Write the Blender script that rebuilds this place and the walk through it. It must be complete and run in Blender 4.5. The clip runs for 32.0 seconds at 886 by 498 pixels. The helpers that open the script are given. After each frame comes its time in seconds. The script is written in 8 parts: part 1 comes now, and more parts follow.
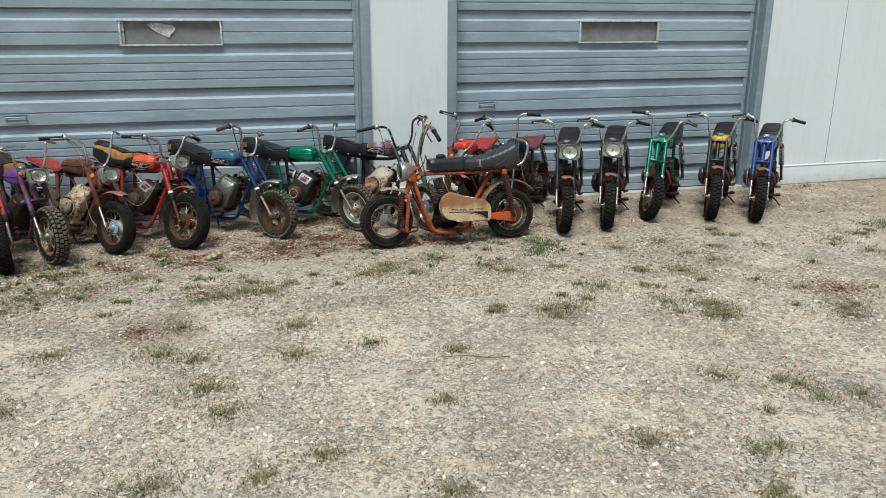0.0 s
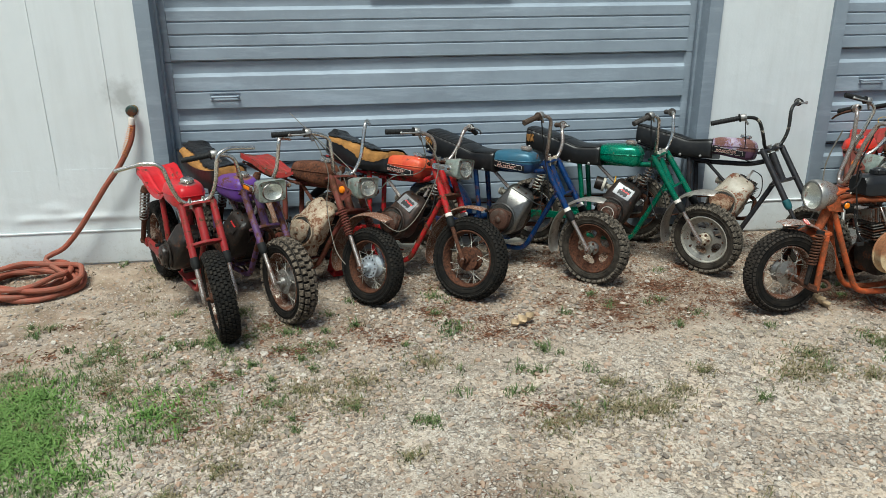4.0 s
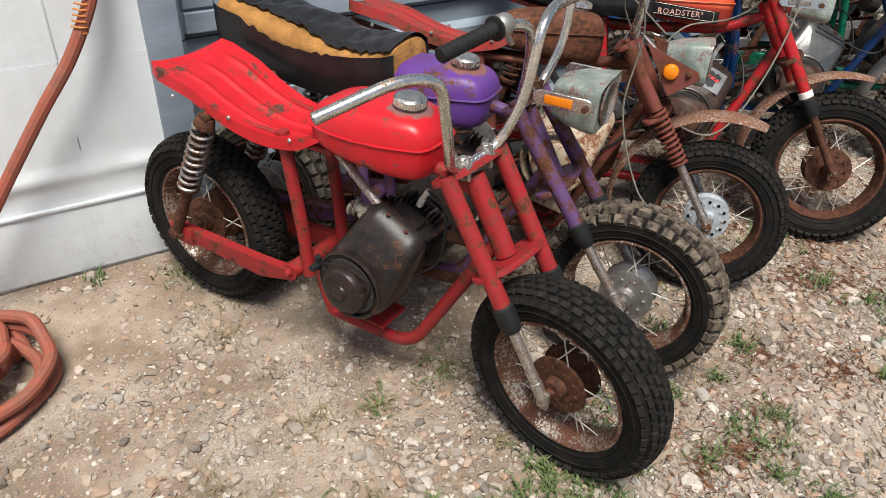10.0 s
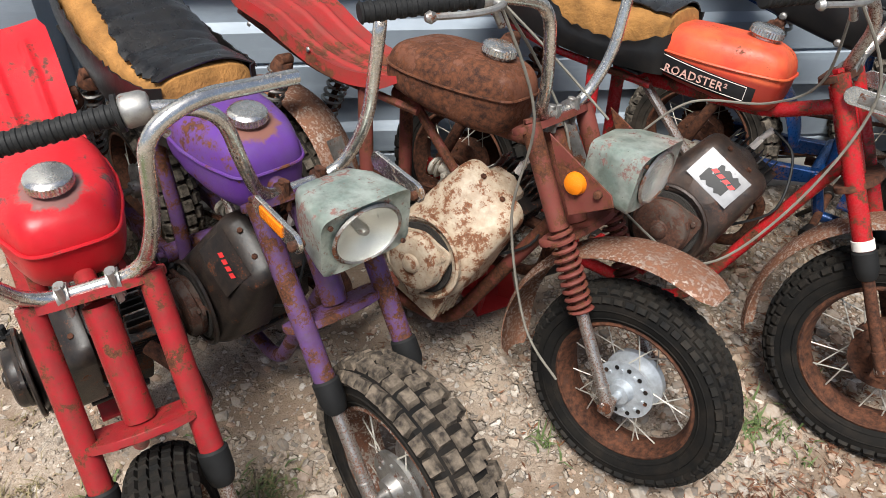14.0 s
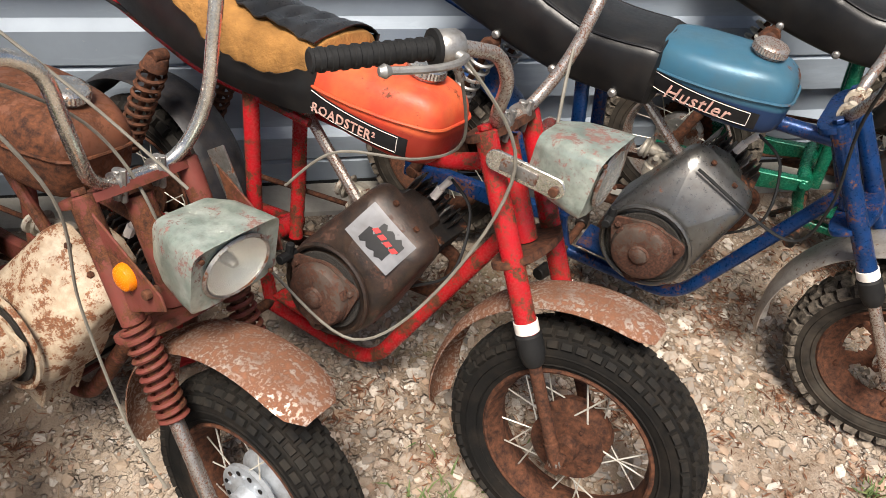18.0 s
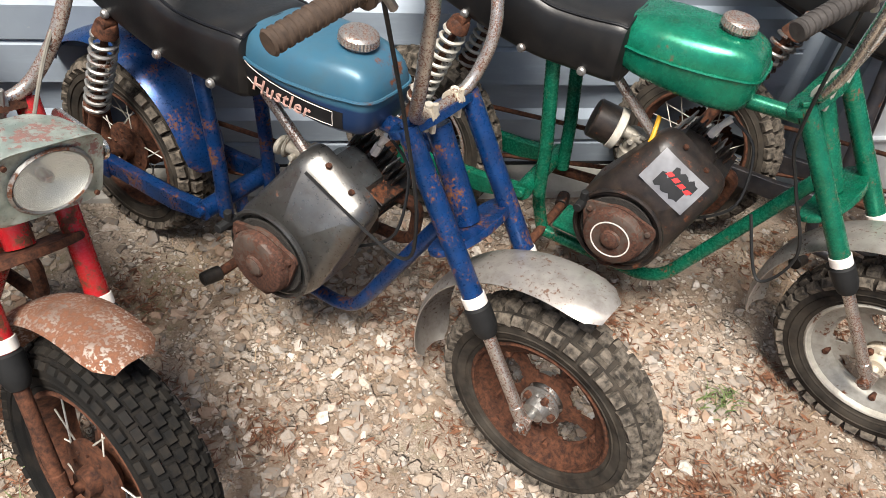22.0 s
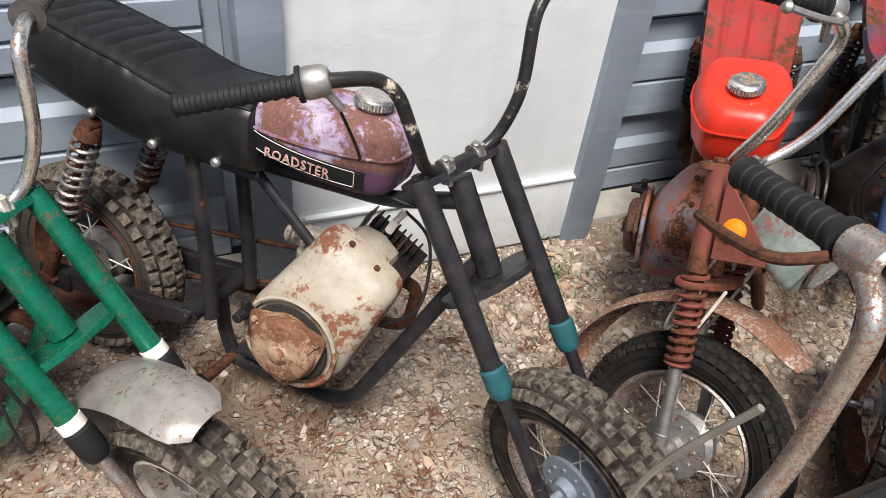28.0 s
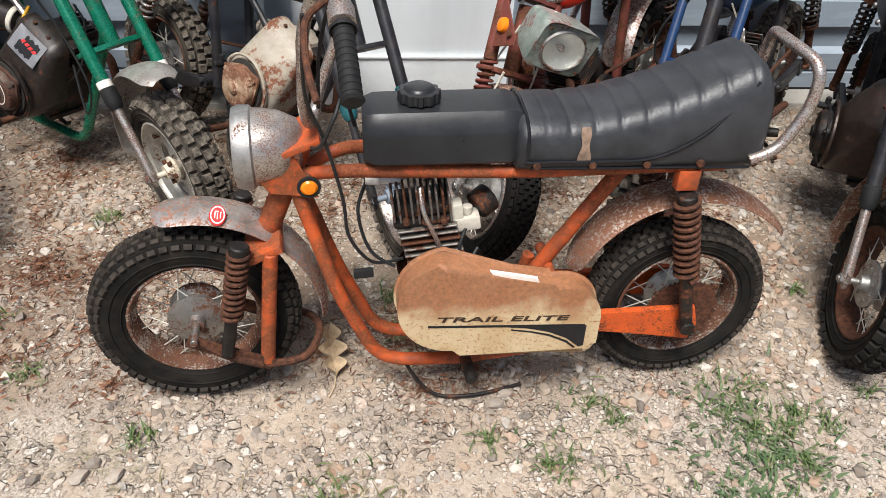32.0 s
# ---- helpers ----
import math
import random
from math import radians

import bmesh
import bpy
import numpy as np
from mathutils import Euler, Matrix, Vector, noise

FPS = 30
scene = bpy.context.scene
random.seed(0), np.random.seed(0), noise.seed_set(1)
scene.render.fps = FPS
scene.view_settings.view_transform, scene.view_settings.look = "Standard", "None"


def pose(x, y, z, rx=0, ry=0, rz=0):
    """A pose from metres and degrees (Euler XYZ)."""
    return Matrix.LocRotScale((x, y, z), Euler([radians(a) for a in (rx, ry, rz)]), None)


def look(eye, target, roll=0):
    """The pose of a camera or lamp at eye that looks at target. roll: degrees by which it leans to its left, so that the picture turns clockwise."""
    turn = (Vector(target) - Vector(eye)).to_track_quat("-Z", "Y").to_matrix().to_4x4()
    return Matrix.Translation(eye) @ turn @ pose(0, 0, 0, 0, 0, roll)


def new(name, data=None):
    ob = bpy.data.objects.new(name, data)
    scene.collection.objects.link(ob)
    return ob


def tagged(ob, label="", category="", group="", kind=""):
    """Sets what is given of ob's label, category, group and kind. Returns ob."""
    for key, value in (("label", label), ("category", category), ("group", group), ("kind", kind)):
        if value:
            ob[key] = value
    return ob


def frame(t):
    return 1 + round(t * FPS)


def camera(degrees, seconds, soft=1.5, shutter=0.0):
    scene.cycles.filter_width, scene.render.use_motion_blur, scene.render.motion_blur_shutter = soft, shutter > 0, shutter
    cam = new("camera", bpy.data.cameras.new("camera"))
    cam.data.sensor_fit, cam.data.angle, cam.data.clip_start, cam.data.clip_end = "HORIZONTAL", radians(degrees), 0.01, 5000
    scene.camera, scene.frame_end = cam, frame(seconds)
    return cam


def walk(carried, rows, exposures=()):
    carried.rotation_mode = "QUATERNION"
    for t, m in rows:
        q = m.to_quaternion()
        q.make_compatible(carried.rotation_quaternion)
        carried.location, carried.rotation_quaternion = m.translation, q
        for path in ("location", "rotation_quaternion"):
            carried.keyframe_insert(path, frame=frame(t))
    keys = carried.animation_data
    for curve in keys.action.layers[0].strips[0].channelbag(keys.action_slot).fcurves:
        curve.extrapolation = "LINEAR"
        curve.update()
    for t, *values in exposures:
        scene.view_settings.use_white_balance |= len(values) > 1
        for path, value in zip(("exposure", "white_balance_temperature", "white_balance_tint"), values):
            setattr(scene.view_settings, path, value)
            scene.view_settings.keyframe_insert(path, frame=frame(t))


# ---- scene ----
cam = camera(60.6, 32.0, soft=0.5)
EXPOSURES = [(0, 0.50, 6050, -2), (3, 0.52, 6050, -2), (6, 0.66, 6250, 4), (9, 0.80, 6450, 9), (13, 1.0, 6300, 9), (17, 1.20, 6700, 12), (20, 1.16, 7000, 12), (21, 1.22, 7000, 12), (22, 1.30, 6600, 11), (24, 1.16, 6550, 11), (26, 1.18, 6500, 11), (29, 1.06, 6450, 11), (30, 1.14, 6420, 11), (31, 1.08, 6350, 10), (32, 1.0, 6300, 10)]
PATH = [
    (0, (0.076, -0.067, 1.972), (0.595, 1.777, 1.395), 0.1),
    (0.5, (0.087, 0.102, 1.968), (0.557, 1.966, 1.417), -0.2),
    (1, (0.025, 0.409, 2.0), (0.405, 2.305, 1.491), -0.2),
    (1.5, (-0.127, 0.68, 1.994), (0.187, 2.584, 1.47), 0.7),
    (2, (-0.364, 1.014, 2.04), (-0.048, 2.899, 1.453), 0.7),
    (2.5, (-0.461, 1.407, 2.021), (-0.18, 3.281, 1.382), -0.0),
    (3, (-0.624, 1.852, 1.997), (-0.378, 3.717, 1.317), 0.7),
    (3.5, (-0.875, 2.287, 1.957), (-0.643, 4.148, 1.261), -0.2),
    (5.5, (-1.422, 3.843, 1.639), (-1.114, 5.708, 0.987), -0.2),
    (6, (-1.648, 4.235, 1.646), (-1.244, 6.072, 0.964), 0.7),
    (6.5, (-1.995, 4.493, 1.674), (-1.533, 6.298, 0.949), 1.0),
    (7, (-2.204, 4.778, 1.629), (-1.682, 6.551, 0.865), 1.6),
    (7.5, (-2.355, 5.105, 1.6), (-1.717, 6.815, 0.781), 2.1),
    (8, (-2.583, 5.332, 1.563), (-1.848, 6.937, 0.623), 1.0),
    (8.5, (-2.617, 5.509, 1.487), (-1.853, 7.015, 0.415), 0.8),
    (9, (-2.624, 5.632, 1.383), (-1.794, 7.062, 0.257), 1.0),
    (9.5, (-2.708, 5.647, 1.386), (-1.821, 7.016, 0.229), 1.2),
    (10, (-2.66, 5.627, 1.446), (-1.802, 7.024, 0.3), 2.3),
    (10.5, (-2.496, 5.614, 1.497), (-1.721, 7.082, 0.382), 2.8),
    (11, (-2.302, 5.715, 1.531), (-1.567, 7.222, 0.441), 3.6),
    (11.5, (-2.109, 5.838, 1.544), (-1.456, 7.369, 0.437), 4.1),
    (12, (-1.863, 5.89, 1.548), (-1.409, 7.475, 0.416), 3.7),
    (12.5, (-1.682, 5.873, 1.524), (-1.4, 7.464, 0.346), 4.3),
    (13, (-1.631, 5.851, 1.47), (-1.387, 7.349, 0.168), 4.6),
    (13.5, (-1.6, 5.849, 1.458), (-1.352, 7.277, 0.079), 4.3),
    (14, (-1.496, 5.954, 1.489), (-1.273, 7.427, 0.155), 2.6),
    (14.5, (-1.421, 6.087, 1.512), (-1.159, 7.602, 0.232), 2.8),
    (16.5, (-1.08, 5.961, 1.532), (-0.933, 7.482, 0.242), 5.0),
    (17, (-1.018, 5.959, 1.502), (-0.83, 7.419, 0.149), 4.3),
    (17.5, (-0.912, 6.098, 1.487), (-0.6, 7.497, 0.093), 5.9),
    (18, (-0.877, 6.226, 1.513), (-0.469, 7.575, 0.094), 8.3),
    (18.5, (-0.846, 6.254, 1.549), (-0.477, 7.677, 0.194), 7.3),
    (19, (-0.734, 6.253, 1.583), (-0.53, 7.772, 0.298), 5.0),
    (19.5, (-0.588, 6.24, 1.586), (-0.489, 7.802, 0.341), 3.2),
    (20, (-0.431, 6.221, 1.584), (-0.271, 7.792, 0.356), 2.9),
    (20.5, (-0.298, 6.276, 1.557), (0.009, 7.827, 0.332), 4.6),
    (21, (-0.191, 6.363, 1.533), (0.171, 7.825, 0.217), 6.6),
    (21.5, (-0.097, 6.34, 1.501), (0.239, 7.689, 0.063), 6.8),
    (22, (0.035, 6.242, 1.51), (0.325, 7.578, 0.051), 7.5),
    (22.5, (0.204, 6.145, 1.522), (0.44, 7.552, 0.121), 4.7),
    (23, (0.351, 6.178, 1.542), (0.685, 7.615, 0.193), 3.7),
    (23.5, (0.502, 6.305, 1.549), (0.91, 7.746, 0.223), 5.2),
    (24, (0.56, 6.401, 1.548), (0.938, 7.851, 0.223), 5.2),
    (24.5, (0.645, 6.352, 1.535), (0.978, 7.806, 0.203), 4.9),
    (25, (0.728, 6.249, 1.516), (1.069, 7.642, 0.121), 6.5),
    (25.5, (0.799, 6.154, 1.52), (1.141, 7.531, 0.111), 5.5),
    (26, (0.898, 6.163, 1.529), (1.349, 7.549, 0.16), 4.1),
    (26.5, (1.015, 6.277, 1.518), (1.597, 7.618, 0.153), 5.0),
    (28.5, (1.415, 6.315, 1.559), (2.034, 7.66, 0.215), 7.4),
    (29, (1.612, 6.157, 1.581), (2.182, 7.567, 0.282), 6.4),
    (29.5, (1.652, 5.904, 1.573), (2.182, 7.363, 0.312), 4.1),
    (30, (1.654, 5.686, 1.584), (2.084, 7.148, 0.29), 4.5),
    (30.5, (1.723, 5.491, 1.561), (1.974, 6.968, 0.236), 5.7),
    (31, (1.758, 5.328, 1.544), (1.907, 6.817, 0.217), 5.1),
    (31.5, (1.765, 5.173, 1.545), (1.928, 6.675, 0.235), 3.9),
    (32, (1.802, 5.089, 1.567), (1.981, 6.606, 0.275), 3.3),
]
walk(cam, [(t, look(eye, target, roll)) for t, eye, target, roll in PATH], EXPOSURES)

# ---------------- world, sun ----------------
world = bpy.data.worlds.new("sky")
scene.world = world
world.use_nodes = True
wn = world.node_tree
sky = wn.nodes.new("ShaderNodeTexSky")
sky.sky_type, sky.sun_disc = "NISHITA", False
SUN_EL, SUN_AZ = radians(66), radians(205)
sky.sun_elevation, sky.sun_rotation = SUN_EL, SUN_AZ
sky.dust_density, sky.air_density, sky.ozone_density = 3.0, 1.0, 0.6
bg = wn.nodes["Background"]
bg.inputs["Strength"].default_value = 0.060
wn.links.new(sky.outputs[0], bg.inputs["Color"])
sun = new("sun", bpy.data.lights.new("sun", "SUN"))
sun.data.energy, sun.data.angle, sun.data.color = 3.0, radians(22), (1.0, 0.97, 0.91)
sun_dir = Vector((math.sin(SUN_AZ) * math.cos(SUN_EL), math.cos(SUN_AZ) * math.cos(SUN_EL), math.sin(SUN_EL)))
sun.matrix_world = look((sun_dir * 30)[:], (0, 0, 0))

# ---------------- materials ----------------
MATS = {}


def nodes_of(m):
    m.use_nodes = True
    nt = m.node_tree
    return nt, nt.nodes, nt.nodes["Principled BSDF"]


def ramp(nt, fac, stops):
    r = nt.nodes.new("ShaderNodeValToRGB")
    els = r.color_ramp.elements
    while len(els) < len(stops):
        els.new(0.5)
    for e, (p, c) in zip(els, stops):
        e.position = p
        e.color = (*c, 1) if len(c) == 3 else (c[0],) * 3 + (1,)
    nt.links.new(fac, r.inputs[0])
    return r.outputs[0]


def noise_tex(nt, coord, scale, detail=6, rough=0.6):
    n = nt.nodes.new("ShaderNodeTexNoise")
    n.inputs["Scale"].default_value, n.inputs["Detail"].default_value, n.inputs["Roughness"].default_value = scale, detail, rough
    nt.links.new(coord, n.inputs["Vector"])
    return n.outputs["Fac"]


def mix(nt, fac, a, b):
    x = nt.nodes.new("ShaderNodeMix")
    x.data_type = "RGBA"
    for sock, v in ((x.inputs[0], fac), (x.inputs[6], a), (x.inputs[7], b)):
        if isinstance(v, (int, float)):
            sock.default_value = v
        elif isinstance(v, tuple):
            sock.default_value = (*v, 1)
        else:
            nt.links.new(v, sock)
    return x.outputs[2]


def mathn(nt, op, a, b):
    x = nt.nodes.new("ShaderNodeMath")
    x.operation = op
    for sock, v in zip(x.inputs, (a, b)):
        if isinstance(v, (int, float)):
            sock.default_value = v
        else:
            nt.links.new(v, sock)
    return x.outputs[0]


def coords(nt, world_space=False):
    """Object coordinates, shifted for each object by its random number."""
    if world_space:
        return nt.nodes.new("ShaderNodeNewGeometry").outputs["Position"]
    tc, info = nt.nodes.new("ShaderNodeTexCoord"), nt.nodes.new("ShaderNodeObjectInfo")
    add = nt.nodes.new("ShaderNodeVectorMath")
    add.operation = "ADD"
    k = mathn(nt, "MULTIPLY", info.outputs["Random"], 7.0)
    nt.links.new(tc.outputs["Object"], add.inputs[0])
    nt.links.new(k, add.inputs[1])
    return add.outputs[0]


def bump(nt, bsdf, height, strength, dist):
    b = nt.nodes.new("ShaderNodeBump")
    b.inputs["Strength"].default_value, b.inputs["Distance"].default_value = strength, dist
    nt.links.new(height, b.inputs["Height"])
    nt.links.new(b.outputs[0], bsdf.inputs["Normal"])


RUST_A, RUST_B = (0.026, 0.011, 0.007), (0.150, 0.052, 0.022)


def worn(name, color, rust=0.25, rough=0.4, metal=0.0, second=None, scale=9.0, dirt=0.25, chip=0.5, rust_a=RUST_A, rust_b=RUST_B, gloss=0.3):
    """Paint, plating or rubber that rust and dirt have eaten into; rust is the share of the surface lost."""
    if name in MATS:
        return MATS[name]
    m = MATS[name] = bpy.data.materials.new(name)
    nt, nn, bsdf = nodes_of(m)
    co = coords(nt)
    big, fine, grain = noise_tex(nt, co, scale, 5, 0.65), noise_tex(nt, co, scale * 9, 4, 0.7), noise_tex(nt, co, 420, 2)
    paint = mix(nt, ramp(nt, noise_tex(nt, co, scale * 1.7, 3), [(0.35, (0,)), (0.65, (1,))]), color, second or tuple(c * 0.82 for c in color))
    soil = ramp(nt, noise_tex(nt, co, scale * 2.6, 6, 0.7), [(0.45, (0,)), (0.75, (dirt,))])
    paint = mix(nt, soil, paint, (0.09, 0.065, 0.045))
    rustc = mix(nt, ramp(nt, fine, [(0.35, (0,)), (0.68, (1,))]), rust_a, rust_b)
    share = min(0.8, 0.42 * chip + 0.12)
    both = mathn(nt, "ADD", mathn(nt, "MULTIPLY", big, 1 - share), mathn(nt, "MULTIPLY", fine, share))
    edge = 0.665 - 0.36 * rust
    lost = ramp(nt, both, [(edge - 0.022, (0,)), (edge + 0.022, (1,))]) if rust > 0 else None
    if lost:
        paint = mix(nt, ramp(nt, both, [(edge - 0.060, (0,)), (edge - 0.015, (0.20,))]), paint, tuple(0.5 * (a + b) for a, b in zip(rust_b, color)))
    col = mix(nt, lost, paint, rustc) if lost else paint
    nt.links.new(col, bsdf.inputs["Base Color"])
    rr = mathn(nt, "ADD", mathn(nt, "MULTIPLY", fine, 0.3), rough - 0.12)
    if lost:
        rr = mathn(nt, "MAXIMUM", rr, mathn(nt, "MULTIPLY", lost, 0.85))
        if metal:
            nt.links.new(mathn(nt, "MULTIPLY", mathn(nt, "SUBTRACT", 1.0, lost), metal), bsdf.inputs["Metallic"])
    elif metal:
        bsdf.inputs["Metallic"].default_value = metal
    nt.links.new(rr, bsdf.inputs["Roughness"])
    bsdf.inputs["Specular IOR Level"].default_value = gloss
    h = mathn(nt, "ADD", mathn(nt, "MULTIPLY", grain, 0.35), fine)
    if lost:
        h = mathn(nt, "SUBTRACT", h, mathn(nt, "MULTIPLY", lost, 0.5))
    bump(nt, bsdf, h, 0.16 if rough <= 0.34 else 0.35, 0.0016)
    return m


def plain(name, color, rough=0.5, metal=0.0, var=0.25, scale=30, bump_s=0.25, dist=0.001, world_space=False, **extra):
    if name in MATS:
        return MATS[name]
    m = MATS[name] = bpy.data.materials.new(name)
    nt, nn, bsdf = nodes_of(m)
    co = coords(nt, world_space)
    n1, n2 = noise_tex(nt, co, scale, 6, 0.65), noise_tex(nt, co, scale * 8, 3)
    col = mix(nt, ramp(nt, n1, [(0.3, (0,)), (0.7, (1,))]), tuple(c * (1 - var) for c in color), tuple(min(1, c * (1 + var)) for c in color))
    nt.links.new(col, bsdf.inputs["Base Color"])
    nt.links.new(mathn(nt, "ADD", mathn(nt, "MULTIPLY", n2, 0.25), rough - 0.12), bsdf.inputs["Roughness"])
    bsdf.inputs["Metallic"].default_value = metal
    bsdf.inputs["Specular IOR Level"].default_value = 0.3
    for k, v in extra.items():
        bsdf.inputs[k.replace("_", " ")].default_value = v
    if bump_s:
        bump(nt, bsdf, mathn(nt, "ADD", n2, n1), bump_s, dist)
    return m


RUSTY = worn("rusted_steel", (0.070, 0.031, 0.020), 0.80, 0.75, rust_b=(0.125, 0.047, 0.023))
STARTER = worn("rust_brown_starter", (0.075, 0.052, 0.042), 0.55, 0.55, 0.25, second=(0.11, 0.085, 0.07), scale=18, dirt=0.4, rust_a=(0.026, 0.013, 0.010), rust_b=(0.115, 0.050, 0.031))
SPRING_PALE = worn("pale_plated_spring", (0.58, 0.55, 0.48), 0.14, 0.4, 0.35, scale=20, dirt=0.4)
DISC_SILVER = worn("weathered_silver_wheel", (0.40, 0.385, 0.345), 0.14, 0.42, 0.45, second=(0.30, 0.285, 0.25), scale=14, dirt=0.45)
HUB_CREAM = worn("cream_bearing_hub", (0.60, 0.54, 0.44), 0.22, 0.5, second=(0.50, 0.42, 0.31), scale=26, dirt=0.4)
RIM_FLAKED = worn("rust_flaked_rim", (0.52, 0.47, 0.41), 0.55, 0.36, 0.8, scale=20, dirt=0.3, chip=1.0, rust_a=(0.045, 0.020, 0.013), rust_b=(0.16, 0.065, 0.034))
RUSTY_RED = worn("rusted_red_steel", (0.165, 0.040, 0.030), 0.42, 0.65, scale=14)
CHROME = worn("pitted_chrome", (0.70, 0.68, 0.64), 0.20, 0.22, 0.95, scale=16, dirt=0.3, rust_a=(0.10, 0.065, 0.04), rust_b=(0.26, 0.15, 0.085))
CHROME_RUST = worn("rust_spotted_chrome", (0.56, 0.53, 0.49), 0.38, 0.32, 0.9, scale=34, dirt=0.4, chip=1.5, rust_a=(0.06, 0.030, 0.021), rust_b=(0.19, 0.090, 0.058))
FENDER_RUST = worn("speckled_rusty_fender", (0.54, 0.48, 0.42), 0.53, 0.40, 0.55, second=(0.28, 0.155, 0.105), scale=15, dirt=0.3, chip=2.2, rust_a=(0.085, 0.036, 0.020), rust_b=(0.24, 0.105, 0.058))
ALU = worn("dull_aluminium", (0.42, 0.41, 0.39), 0.22, 0.45, 0.85, scale=20, dirt=0.5)
BRIGHT_ALU = worn("bright_cast_hub", (0.52, 0.56, 0.60), 0.10, 0.42, 0.5, scale=30, dirt=0.3)
STEEL = worn("grey_steel", (0.34, 0.33, 0.31), 0.35, 0.45, 0.9, scale=20, dirt=0.5)
DARK = worn("oily_dark_metal", (0.008, 0.0072, 0.007), 0.26, 0.5, 0.0, scale=14, dirt=0.30)
RUBBER = plain("black_rubber", (0.010, 0.010, 0.010), 0.66, 0, 0.35, 25, 0.2)
TYRE = worn("weathered_tyre_rubber", (0.008, 0.0078, 0.0075), 0.0, 0.82, second=(0.014, 0.0128, 0.0115), scale=7, dirt=0.18, gloss=0.10)
TYRE_DRY = worn("dusty_tyre_rubber", (0.016, 0.0145, 0.013), 0.0, 0.9, second=(0.055, 0.047, 0.038), scale=9, dirt=0.35, gloss=0.10)
KNOB = worn("dusty_tyre_knobs", (0.028, 0.025, 0.021), 0.0, 0.9, second=(0.17, 0.143, 0.113), scale=38, dirt=0.35, gloss=0.2)
KNOB_DARK = worn("dark_tyre_knobs", (0.009, 0.009, 0.009), 0.0, 0.75, second=(0.019, 0.0175, 0.015), scale=14, dirt=0.2, gloss=0.12)
KNOB_TRAIL = worn("brown_black_tyre_knobs", (0.013, 0.011, 0.010), 0.0, 0.75, second=(0.040, 0.033, 0.027), scale=22, dirt=0.3, gloss=0.2)
KNOB_PALE = worn("pale_dusty_tyre_knobs", (0.030, 0.025, 0.021), 0.0, 0.9, second=(0.175, 0.140, 0.105), scale=38, dirt=0.30, gloss=0.2)
VINYL = plain("black_vinyl", (0.008, 0.008, 0.009), 0.34, 0, 0.4, 14, 0.35, 0.0012)
VINYL_OLD = worn("scuffed_black_vinyl", (0.006, 0.006, 0.0065), 0.0, 0.34, second=(0.011, 0.011, 0.0112), scale=10, dirt=0.10, gloss=0.38)
VINYL_GLOSS = worn("creased_glossy_vinyl", (0.007, 0.007, 0.008), 0.0, 0.27, second=(0.012, 0.012, 0.013), scale=9, dirt=0.10, gloss=0.55)
FOAM = plain("brown_seat_foam", (0.30, 0.145, 0.042), 0.95, 0, 0.45, 14, 0.7, 0.004)
AMBER = plain("amber_plastic", (0.75, 0.20, 0.008), 0.25, 0, 0.12, 60, 0.05)
GLASS = plain("lamp_glass", (0.93, 0.95, 0.93), 0.13, 0, 0.02, 5, 0.0, Transmission_Weight=1.0)
REFLECTOR = plain("lamp_reflector", (0.72, 0.71, 0.66), 0.32, 0.7, 0.15, 20, 0.1)
DUSTY_GLASS = plain("dusty_lamp_glass", (0.86, 0.87, 0.84), 0.14, 0, 0.06, 40, 0.1, Transmission_Weight=0.93)
LAMP_PAINT = worn("faded_green_chrome", (0.23, 0.29, 0.25), 0.26, 0.30, 0.45, second=(0.44, 0.49, 0.44), scale=14, dirt=0.45, gloss=0.5, rust_a=(0.12, 0.06, 0.05), rust_b=(0.25, 0.13, 0.11))
CABLE_GREY = plain("grey_cable_sheath", (0.19, 0.175, 0.145), 0.6)
CABLE_BLACK = plain("black_cable_sheath", (0.015, 0.015, 0.015), 0.5)
WIRE_WHITE = plain("dirty_white_wire", (0.52, 0.48, 0.40), 0.6)
YELLOW_HOSE = plain("yellow_fuel_hose", (0.70, 0.38, 0.03), 0.4)
DECAL_BLACK = plain("black_decal", (0.012, 0.012, 0.013), 0.45, 0, 0.3, 40, 0.05)
DECAL_WHITE = plain("white_decal", (0.72, 0.66, 0.60), 0.5, 0, 0.12, 60, 0.05)
DECAL_RED = plain("red_decal", (0.55, 0.03, 0.03), 0.45, 0, 0.2, 40, 0.05)
CREAM = worn("rusty_cream_shroud", (0.52, 0.43, 0.32), 0.38, 0.42, second=(0.40, 0.30, 0.205), scale=26, dirt=0.35, rust_a=(0.10, 0.040, 0.022), rust_b=(0.27, 0.115, 0.055))
CARB = worn("chalky_cast_carburettor", (0.42, 0.39, 0.33), 0.22, 0.5, 0.3, second=(0.30, 0.27, 0.22), scale=26, dirt=0.5)
WIRE_SCREEN = plain("dark_wire_screen", (0.05, 0.045, 0.04), 0.7, 0.4, 0.6, 900, 0.9, 0.002)

# ---------------- mesh helpers ----------------


def finish(bm, name, sharp=0.6):
    bmesh.ops.remove_doubles(bm, verts=bm.verts, dist=1e-6)
    bmesh.ops.recalc_face_normals(bm, faces=bm.faces)
    for f in bm.faces:
        f.smooth = True
    for e in bm.edges:
        if len(e.link_faces) == 2 and e.calc_face_angle(0) > sharp:
            e.smooth = False
    me = bpy.data.meshes.new(name)
    bm.to_mesh(me)
    bm.free()
    return me


